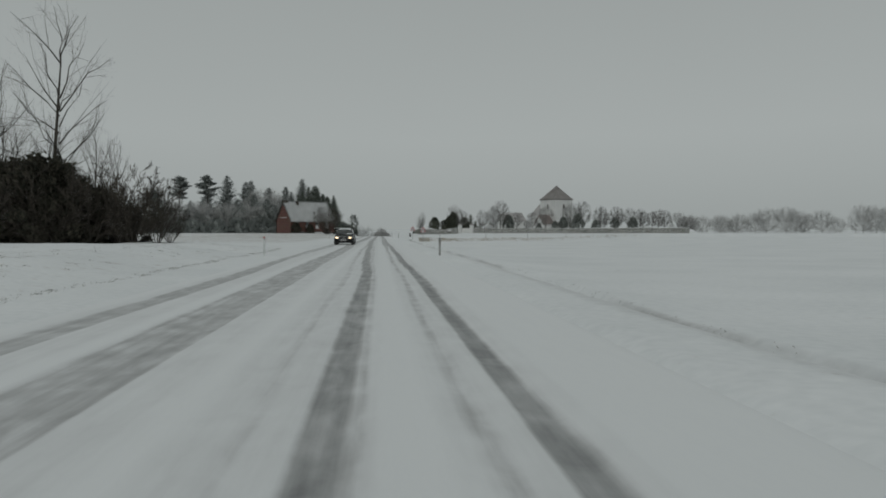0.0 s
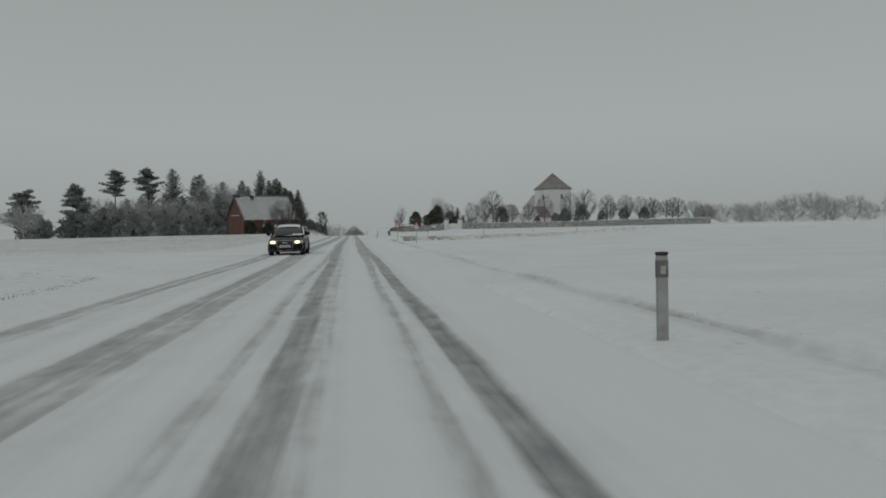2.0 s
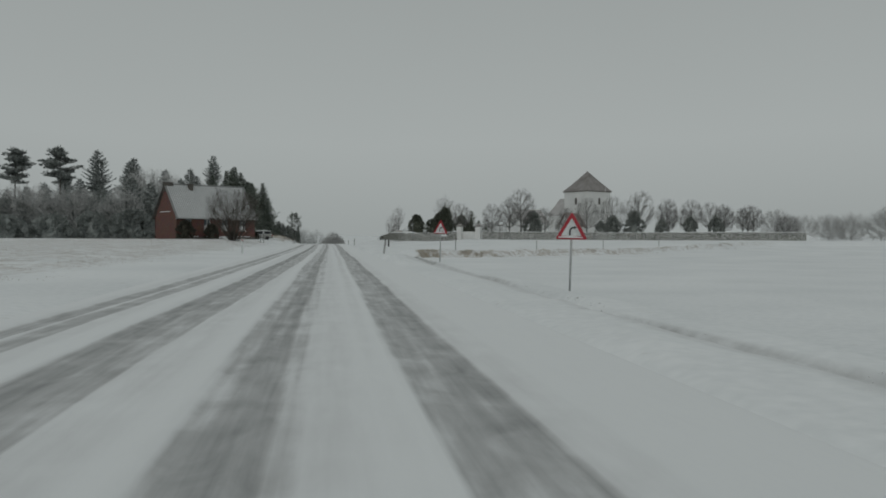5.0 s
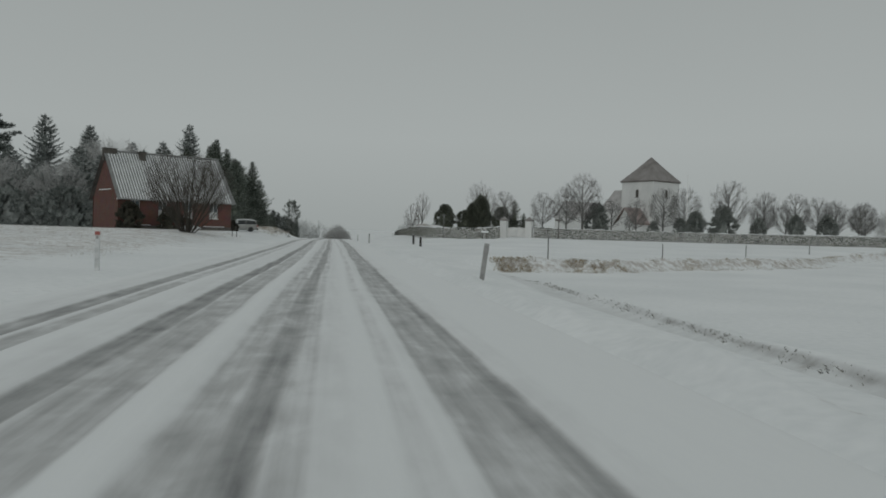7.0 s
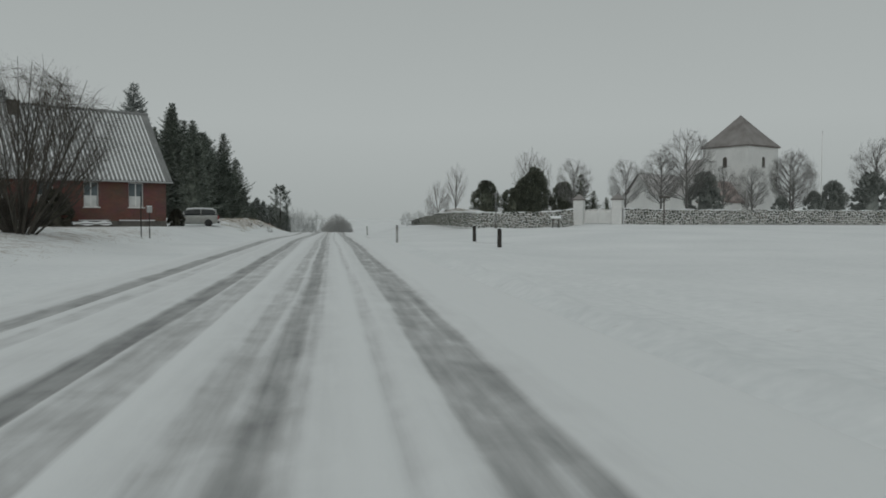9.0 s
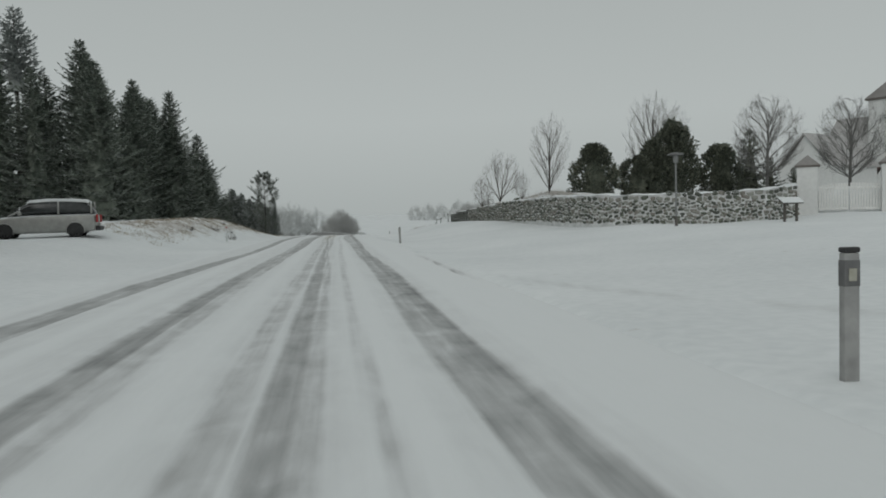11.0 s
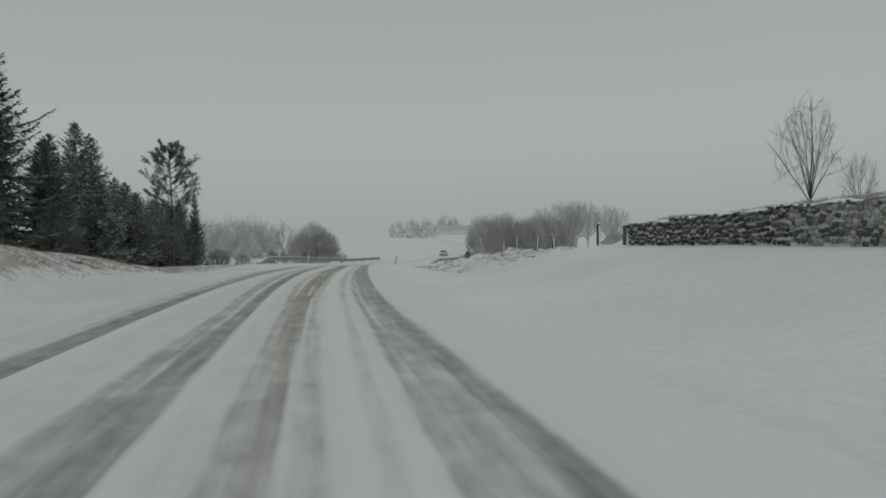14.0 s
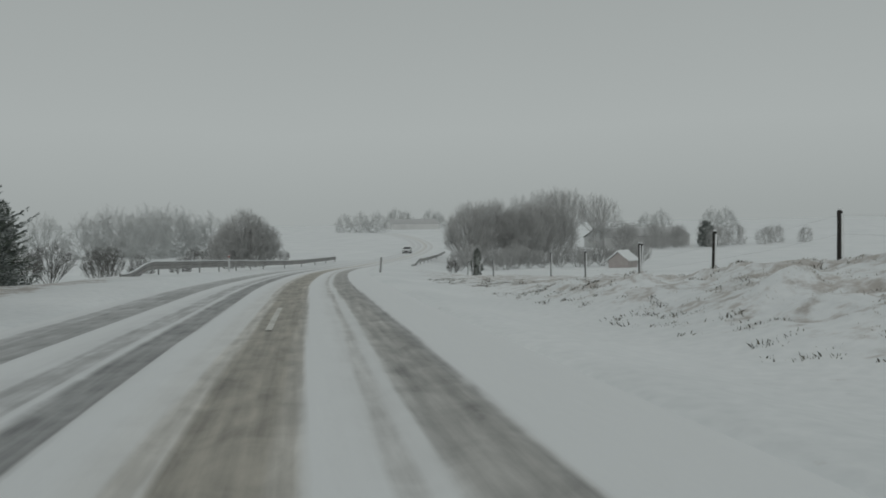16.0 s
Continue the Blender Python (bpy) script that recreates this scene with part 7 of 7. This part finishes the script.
def wheel(parent, x, y, r, w, side):
    tyre = Shape()
    prof = [(-w / 2, r * 0.68), (-w / 2, r * 0.93), (-w * 0.38, r), (w * 0.38, r), (w / 2, r * 0.93), (w / 2, r * 0.68)]
    n = 24
    rows = [[(x + a, y + b * math.cos(t), r + b * math.sin(t)) for a, b in prof] for t in np.linspace(0, 2 * math.pi, n + 1)]
    tyre.sheet(rows)
    t_ob = part("tyre", tyre, RUBBER, parent, smooth=True)
    face = x + side * w * 0.40
    part("rim", Shape().tube([(face - side * 0.06, y, r), (face - side * 0.03, y, r)], [r * 0.69, r * 0.66], 20), RUBBER, t_ob, "dark wheel inside")
    ring = [(face, y + math.cos(a) * r * 0.655, r + math.sin(a) * r * 0.655) for a in np.linspace(0, 2 * math.pi, 25)]
    part("rim_lip", Shape().tube(ring, [0.012] * 25, 5, cap=False), RIM, t_ob, smooth=True)
    part("hub", Shape().tube([(face - side * 0.03, y, r), (face + side * 0.012, y, r)], [0.06, 0.045], 10), RIM, t_ob)
    for k in range(10):
        a = k * 2 * math.pi / 10 + 0.3
        part("spoke", Shape().tube([(face, y + math.cos(a) * 0.04, r + math.sin(a) * 0.04), (face, y + math.cos(a) * r * 0.64, r + math.sin(a) * r * 0.64)], [0.022, 0.014], 4), RIM, t_ob)


def car(name, label, m, body, cabin, paint, length, half, lamps, roof_snow=True, rear_red=False, wheel_r=0.32, axle=(0.85, 3.5)):
    """body: (y, half width, low, high); cabin: glass house (y, half, z base, z top); y from the nose."""
    root = thing(name, label, "car", m)
    rounded(part("body", loft([section(*b) for b in body]), paint, root, smooth=True))
    for sx in (-1, 1):
        for y in axle:
            arc = [(sx * (half * 0.985), y + math.cos(a) * wheel_r * 1.13, wheel_r + math.sin(a) * wheel_r * 1.13) for a in np.linspace(-0.35, math.pi + 0.35, 15)]
            part("wheel_arch", Shape().add([(sx * (half * 1.004), p, q) for _, p, q in arc], [tuple(range(15)) if sx > 0 else tuple(range(14, -1, -1))]), BLACK_BAND, root, "dark wheel arch")
            part("arch_lip", Shape().tube([(sx * half * 1.0, p, q) for _, p, q in arc], [0.016] * 15, 5), paint, root, smooth=True)
    rings = []
    for y, hw_, z0, z1 in cabin:
        side = [(hw_, z0), (hw_ * 0.985, z0 + (z1 - z0) * 0.35), (hw_ * 0.93, z0 + (z1 - z0) * 0.75), (hw_ * 0.86, z1 - 0.045), (hw_ * 0.74, z1 - 0.008), (hw_ * 0.4, z1 + 0.014)]
        rings.append([(p, y, q) for p, q in side] + [(0.0, y, z1 + 0.02)] + [(-p, y, q) for p, q in side[::-1]])
    rounded(part("glasshouse", loft(rings), GLASS_DARK, root, "dark glazing", smooth=True))
    flat = [c for c in cabin if c[3] > max(k[3] for k in cabin) - 0.16]
    front, rear = flat[0], flat[-1]
    flat = [(front[0] - 0.10, front[1], front[2], front[3] - 0.075)] + flat + [(rear[0] + 0.10, rear[1], rear[2], rear[3] - 0.06)]
    part("roof", Shape().sheet([[(hw_ * a, y, z1 + b) for a, b in ((-0.90, -0.075), (-0.86, -0.03), (-0.72, 0.008), (-0.35, 0.032), (0, 0.036), (0.35, 0.032), (0.72, 0.008), (0.86, -0.03), (0.90, -0.075))] for y, hw_, z0, z1 in flat]), paint, root, smooth=True)
    if roof_snow:
        part("roof_snow", Shape().sheet([[(hw_ * a, y, z1 + b) for a, b in ((-0.74, 0.015), (-0.6, 0.06), (0, 0.075), (0.6, 0.06), (0.74, 0.015))] for y, hw_, z0, z1 in flat]), SNOW, root, "layer of snow on the roof")
    for i in range(len(cabin) - 1):
        if i in (0, len(cabin) - 2) or i == len(cabin) // 2:
            for sx in (-1, 1):
                a, b = cabin[i], cabin[i + 1]
                pts = [(sx * (a[1] + 0.004), a[0], a[2])] if i == 0 else [(sx * (a[1] + 0.004), (a[0] + b[0]) / 2, a[2])]
                q = b if i == 0 else a
                pts.append((sx * (q[1] * 0.965 + 0.006), q[0] if i == 0 else (a[0] + b[0]) / 2, (q[2] + q[3]) / 2))
                pts.append((sx * (q[1] * 0.87 + 0.004), q[0] if i == 0 else (a[0] + b[0]) / 2, q[3] - 0.03))
                part("pillar", Shape().tube(pts, [0.045, 0.042, 0.038], 6), paint, root, smooth=True)
    for sx in (-1, 1):
        for y in axle:
            wheel(root, sx * (half - 0.12), y, wheel_r, 0.21, sx)
        part("mirror", Shape().box((sx * (half + 0.10) - 0.10, cabin[0][0] + 0.42, cabin[0][2] + 0.03), (sx * (half + 0.10) + 0.10, cabin[0][0] + 0.56, cabin[0][2] + 0.19), 0.045), paint, root, "door mirror")
    return root


A4_BODY = [(0.0, 0.56, 0.30, 0.62), (0.04, 0.70, 0.23, 0.69), (0.12, 0.80, 0.20, 0.74), (0.30, 0.865, 0.18, 0.80), (0.70, 0.89, 0.18, 0.87), (1.15, 0.89, 0.18, 0.935), (1.50, 0.89, 0.18, 0.96), (2.2, 0.89, 0.19, 0.98), (3.3, 0.89, 0.20, 0.97), (3.95, 0.88, 0.22, 1.0), (4.35, 0.85, 0.25, 1.0), (4.52, 0.75, 0.34, 0.92)]
A4_CAB = [(1.18, 0.78, 0.95, 0.99), (1.60, 0.775, 0.95, 1.24), (2.02, 0.76, 0.95, 1.42), (2.45, 0.75, 0.95, 1.47), (3.1, 0.74, 0.96, 1.455), (3.55, 0.72, 0.97, 1.37), (4.05, 0.70, 0.98, 1.04)]
sedan = car("saloon_car", "dark saloon car with lit headlamps on the snowy road", pose(-3.2, 77.8, float(road_z(79)), 0, 0, -1.5) @ Matrix.Diagonal((1.06, 1.04, 1.07, 1)), A4_BODY, A4_CAB, CAR_DARK, 4.5, 0.89, True, axle=(0.86, 3.5))
gr = part("grille", Shape().box((-0.38, -0.045, 0.26), (0.38, 0.03, 0.73), 0.03), CAR_DARK, sedan, "tall black grille")
frame_pts = [(-0.40, -0.05, 0.73), (0, -0.062, 0.745), (0.40, -0.05, 0.73), (0.385, -0.055, 0.50), (0.30, -0.05, 0.26), (-0.30, -0.05, 0.26), (-0.385, -0.055, 0.50), (-0.40, -0.05, 0.73)]
part("grille_frame", Shape().tube(frame_pts, [0.013] * 8, 6), CHROME, gr, "chrome grille surround")
for k in range(6):
    part("grille_bar", Shape().box((-0.36, -0.051, 0.575 + k * 0.025), (0.36, -0.046, 0.580 + k * 0.025)), POST_BAND, gr)
part("bonnet_badge", Shape().tube([(-0.13, -0.056, 0.64), (0.13, -0.056, 0.64)], [0.022, 0.022], 8), CHROME, gr, "plain chrome badge bar")
plate = part("number_plate", Shape().box((-0.26, -0.075, 0.41), (0.26, -0.062, 0.525), 0.004), PLATE, sedan, "white number plate")
for k in range(6):
    part("plate_bar", Shape().box((-0.20 + k * 0.072, -0.078, 0.43), (-0.155 + k * 0.072, -0.0755, 0.505)), BLACK_BAND, plate)
for sx in (-1, 1):
    lens = [[(sx * (0.44 + 0.40 * i / 8), -0.012 + 0.20 * (i / 8) ** 2.2 + 0.02 * j / 4, 0.585 + 0.02 * i / 8 + (0.155 - 0.02 * abs(i / 8 - 0.5)) * j / 4 + 0.012 * math.sin(j * 0.785)) for i in range(9)] for j in range(5)]
    lampu = part("headlamp", Shape().sheet(lens), CHROME, sedan, "clear headlamp cluster")
    glow = Shape()
    ring = [(sx * 0.60 + 0.115 * math.cos(a), -0.032 + 0.05 * abs(math.cos(a) * 0.4 + sx * 0.3), 0.665 + 0.068 * math.sin(a)) for a in np.linspace(0, 6.2832, 19)[:-1]]
    glow.add(ring + [(sx * 0.60, -0.06, 0.665)], [(k, (k + 1) % 18, 18) for k in range(18)])
    part("bulb", glow, LAMP, lampu, "lit warm headlamp")
    part("fog_lamp", Shape().tube([(sx * 0.60, -0.01, 0.36), (sx * 0.60, 0.1, 0.36)], [0.045, 0.055], 12), GLASS_DARK, sedan)
part("bumper_intake", Shape().box((-0.75, -0.012, 0.235), (0.75, 0.03, 0.29), 0.01), BLACK_BAND, sedan)
part("bonnet_snow", Shape().sheet([[(-0.62 + 1.24 * i / 8, 1.06 + 0.16 * j / 3 + 0.03 * math.sin(i * 2.1), 0.985 + 0.012 * math.sin(i + j)) for i in range(9)] for j in range(4)]), SNOW, sedan, "snow along the windscreen foot")

part("pillar_snow", Shape().tube([(0.80, 1.25, 0.98), (0.775, 1.62, 1.20), (0.70, 2.02, 1.40)], [0.035, 0.03, 0.03], 6), SNOW, sedan, "snow on the windscreen pillar")
part("windscreen_snow", Shape().sheet([[(0.25 + 0.5 * i / 6, 1.13 + 0.10 * j / 2 + 0.02 * math.sin(i * 1.9), 1.0 + 0.03 * j + 0.01 * math.sin(i + j)) for i in range(7)] for j in range(3)]), SNOW, sedan, "snow drift at the windscreen corner")

VAN_BODY = [(0.0, 0.66, 0.36, 0.72), (0.15, 0.80, 0.26, 0.82), (0.6, 0.86, 0.24, 0.92), (1.2, 0.87, 0.23, 1.0), (2.2, 0.87, 0.23, 1.02), (3.4, 0.87, 0.23, 1.03), (4.2, 0.86, 0.26, 1.04), (4.45, 0.80, 0.34, 1.0)]
VAN_CAB = [(0.95, 0.78, 0.98, 1.02), (1.4, 0.78, 0.98, 1.38), (1.75, 0.77, 1.0, 1.60), (2.4, 0.76, 1.01, 1.66), (3.4, 0.75, 1.01, 1.65), (4.0, 0.74, 1.02, 1.60), (4.4, 0.72, 1.0, 1.10)]
van = car("estate_car", "silver estate car parked under snow by the yard", pose(-14.7, 235.5, float(height(-12, 236)) - 0.03, 0, 0, -80), VAN_BODY, VAN_CAB, CAR_SILVER, 4.5, 0.87, False, axle=(0.8, 3.55))
for sx in (-1, 1):
    part("tail_lamp", Shape().box((sx * 0.74 - 0.07, 4.38, 0.66), (sx * 0.74 + 0.07, 4.475, 1.0), 0.02), TAIL_RED, van, "red tail lamp")
    part("headlamp", Shape().box((sx * 0.6 - 0.16, 0.0, 0.62), (sx * 0.6 + 0.16, 0.1, 0.76), 0.03), CHROME, van)
pl = part("number_plate", Shape().box((-0.26, 4.462, 0.52), (0.26, 4.476, 0.63), 0.004), PLATE, van)
for k in range(5):
    part("plate_bar", Shape().box((-0.19 + k * 0.08, 4.477, 0.545), (-0.14 + k * 0.08, 4.480, 0.605)), BLACK_BAND, pl)
part("rear_bumper", Shape().box((-0.8, 4.36, 0.30), (0.8, 4.55, 0.5), 0.04), BLACK_BAND, van)

far_car = car("hatchback_car", "pale car far off on the snowy road", pose(lane_x(455, -2.6), 455, float(road_z(455)), 0, 0, -17), A4_BODY, A4_CAB, CAR_PALE, 4.5, 0.89, False, axle=(0.86, 3.5))
for sx in (-1, 1):
    part("headlamp", Shape().box((sx * 0.62 - 0.17, -0.01, 0.56), (sx * 0.62 + 0.17, 0.12, 0.72), 0.04), CHROME, far_car)
part("grille", Shape().box((-0.33, -0.03, 0.32), (0.33, 0.02, 0.66), 0.03), BLACK_BAND, far_car)

# ---- far farms ----
for x, y, turn, ln, wd in ((84, 676, 12, 26, 9), (107, 486, 14, 30, 9)):
    farm = thing("farm_building", "low snow-roofed farm building across the valley", "building", pose(x, y, float(height(x, y)) - 0.2, 0, 0, turn))
    gable_house(farm, pose(-ln / 2, 0, 0), ln, wd, 3.0, 5.2, FAR_WALL, FAR_ROOF)

shed = thing("field_shelter", "low snow-covered shelter in the paddock", "shed", pose(43.6, 371, float(height(43.6, 371)) - 0.1, 0, 0, 40))
gable_house(shed, pose(-1.3, 0, 0), 2.6, 2.4, 1.1, 2.0, SHED_WALL, SNOW, thick=0.12)


# ---- churchyard wall of field stones ----
stone_meshes = []
rs = random.Random(91)
for k in range(10):
    s = Shape()
    n = 8
    wob = [rs.uniform(0.84, 1.1) for _ in range(n)]
    for depth, size in ((0.0, 0.92), (0.55, 1.0), (0.85, 0.82)):
        for j in range(n):
            a = 2 * math.pi * j / n
            sq = 1 / max(abs(math.cos(a)), abs(math.sin(a))) ** 0.55
            s.v.append(Vector((0.5 * math.cos(a) * sq * size * wob[j], -depth * 0.085 + 0.015 * rs.uniform(-1, 1), 0.5 * math.sin(a) * sq * size * wob[j])))
    s.v.append(Vector((rs.uniform(-0.08, 0.08), -0.085, rs.uniform(-0.08, 0.08))))
    for i in range(2):
        for j in range(n):
            s.f.append((i * n + j, i * n + (j + 1) % n, (i + 1) * n + (j + 1) % n, (i + 1) * n + j))
    for j in range(n):
        s.f.append((2 * n + j, 2 * n + (j + 1) % n, 3 * n))
    stone_meshes.append((s, s.mesh("stone", STONE, True)))


def along(line, step):
    seg = np.hypot(np.diff(line[:, 0]), np.diff(line[:, 1]))
    cum = np.concatenate([[0], np.cumsum(seg)])
    return cum, [np.array([np.interp(d, cum, line[:, k]) for k in range(4)]) for d in np.arange(0, cum[-1], step)]


def stone_wall(name, line, label, singles):
    """A drystone wall that follows line (x, y, foot, top); stones nearest the start are pieces of their own."""
    cum, pts = along(line, 0.25)
    core, cap = Shape(), Shape()
    rows, caps = [], []
    for i, p in enumerate(pts):
        a, b = pts[max(i - 1, 0)], pts[min(i + 1, len(pts) - 1)]
        d = np.array([b[0] - a[0], b[1] - a[1]])
        d = d / np.hypot(*d)
        nx_, ny_ = (-d[1], d[0])
        if nx_ * (0 - p[0]) + ny_ * (225 - p[1]) < 0:
            nx_, ny_ = -nx_, -ny_
        wv = 0.022 * math.sin(i * 0.35) + 0.03 * math.sin(i * 0.83)
        top = p[3] + wv
        rows.append([(p[0] - nx_ * 0.30, p[1] - ny_ * 0.30, p[2] - 0.5), (p[0] - nx_ * 0.30, p[1] - ny_ * 0.30, top - 0.02), (p[0] + nx_ * 0.26, p[1] + ny_ * 0.26, top - 0.02), (p[0] + nx_ * 0.34, p[1] + ny_ * 0.34, p[2] - 0.5)])
        lift = 0.032 + 0.014 * math.sin(i * 0.57) + 0.012 * math.sin(i * 1.9)
        caps.append([(p[0] + nx_ * q, p[1] + ny_ * q, top + e * lift - 0.015) for q, e in ((0.31 + 0.05 * math.sin(i * 1.1), -0.4), (0.24, 0.9), (0.1, 1.5), (-0.25, 1.6), (-0.6, 0.8))])
    core.sheet(rows)
    core.add([rows[0][k] for k in range(4)] + [rows[-1][k] for k in range(4)], [(0, 1, 2, 3), (7, 6, 5, 4)])
    cap.sheet(caps)
    ob = tagged(new(name, core.mesh(name, MORTAR, True)), label, "wall", kind="structure")
    part("snow_coping", cap, SNOW, ob, "rounded snow along the wall top", smooth=True)
    rng = random.Random(len(pts))
    rest = Shape()
    made = 0
    total = cum[-1]
    z_off = 0.0
    courses = []
    while z_off < 2.0:
        hgt = rng.uniform(0.11, 0.23)
        courses.append((z_off, hgt))
        z_off += hgt * 0.98
    jobs = []
    for z_off, hgt in courses:
        d = rng.uniform(0, 0.3)
        while d < total - 0.1:
            w = hgt * (rng.uniform(0.75, 1.7) if d < 26 else rng.uniform(1.0, 2.3))
            p = np.array([np.interp(d + w / 2, cum, line[:, k]) for k in range(4)])
            if p[2] - 0.06 + z_off + hgt * 0.6 < p[3]:
                jobs.append((d + w / 2, z_off, w, hgt, p))
            d += w * rng.uniform(0.98, 1.1)
    jobs.sort(key=lambda j: j[0])
    for d, z_off, w, hgt, p in jobs:
        a = np.array([np.interp(d - 0.2, cum, line[:, k]) for k in (0, 1)])
        b = np.array([np.interp(d + 0.2, cum, line[:, k]) for k in (0, 1)])
        t = (b - a) / max(np.hypot(*(b - a)), 1e-6)
        nx_, ny_ = -t[1], t[0]
        if nx_ * (0 - p[0]) + ny_ * (225 - p[1]) < 0:
            nx_, ny_ = -nx_, -ny_
        back = 0.33 - 0.075 * (z_off / 1.8)
        snug = 1.0 if d < 26 else 1.08
        turn = math.degrees(math.atan2(-nx_, ny_)) + 180
        m = pose(p[0] + nx_ * (back - 0.045), p[1] + ny_ * (back - 0.045), p[2] - 0.06 + z_off + hgt / 2 + rng.uniform(-0.06, 0.06), rng.uniform(-8, 8), rng.uniform(-28, 28), turn) @ Matrix.Diagonal((w * rng.uniform(0.78, 0.99) * snug, rng.uniform(0.75, 1.3), hgt * rng.uniform(0.8, 1.06) * snug, 1))
        src, me_ = rng.choice(stone_meshes)
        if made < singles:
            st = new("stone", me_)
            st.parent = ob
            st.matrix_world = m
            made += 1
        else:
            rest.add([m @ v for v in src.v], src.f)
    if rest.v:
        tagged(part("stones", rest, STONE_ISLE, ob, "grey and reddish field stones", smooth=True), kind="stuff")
    return ob


stone_wall("wall_bend", WALL_BEND, "churchyard wall of grey and reddish field stones under snow", 300)
stone_wall("wall_field", WALL_FIELD, "long churchyard wall of field stones topped with snow", 0)

slab = thing("wall_end_slab", "upright grey stone slab ending the churchyard wall", "stone slab", pose(12.66, 282.75, 0.42, 0, 0, 8))
part("slab", Shape().box((-0.10, -0.2, -0.3), (0.10, 0.2, 0.80), 0.03), SLAB, slab)
part("snow_face", Shape().box((0.104, -0.18, 0.0), (0.17, 0.18, 0.74), 0.02), SNOW, slab, "snow blown against the slab")
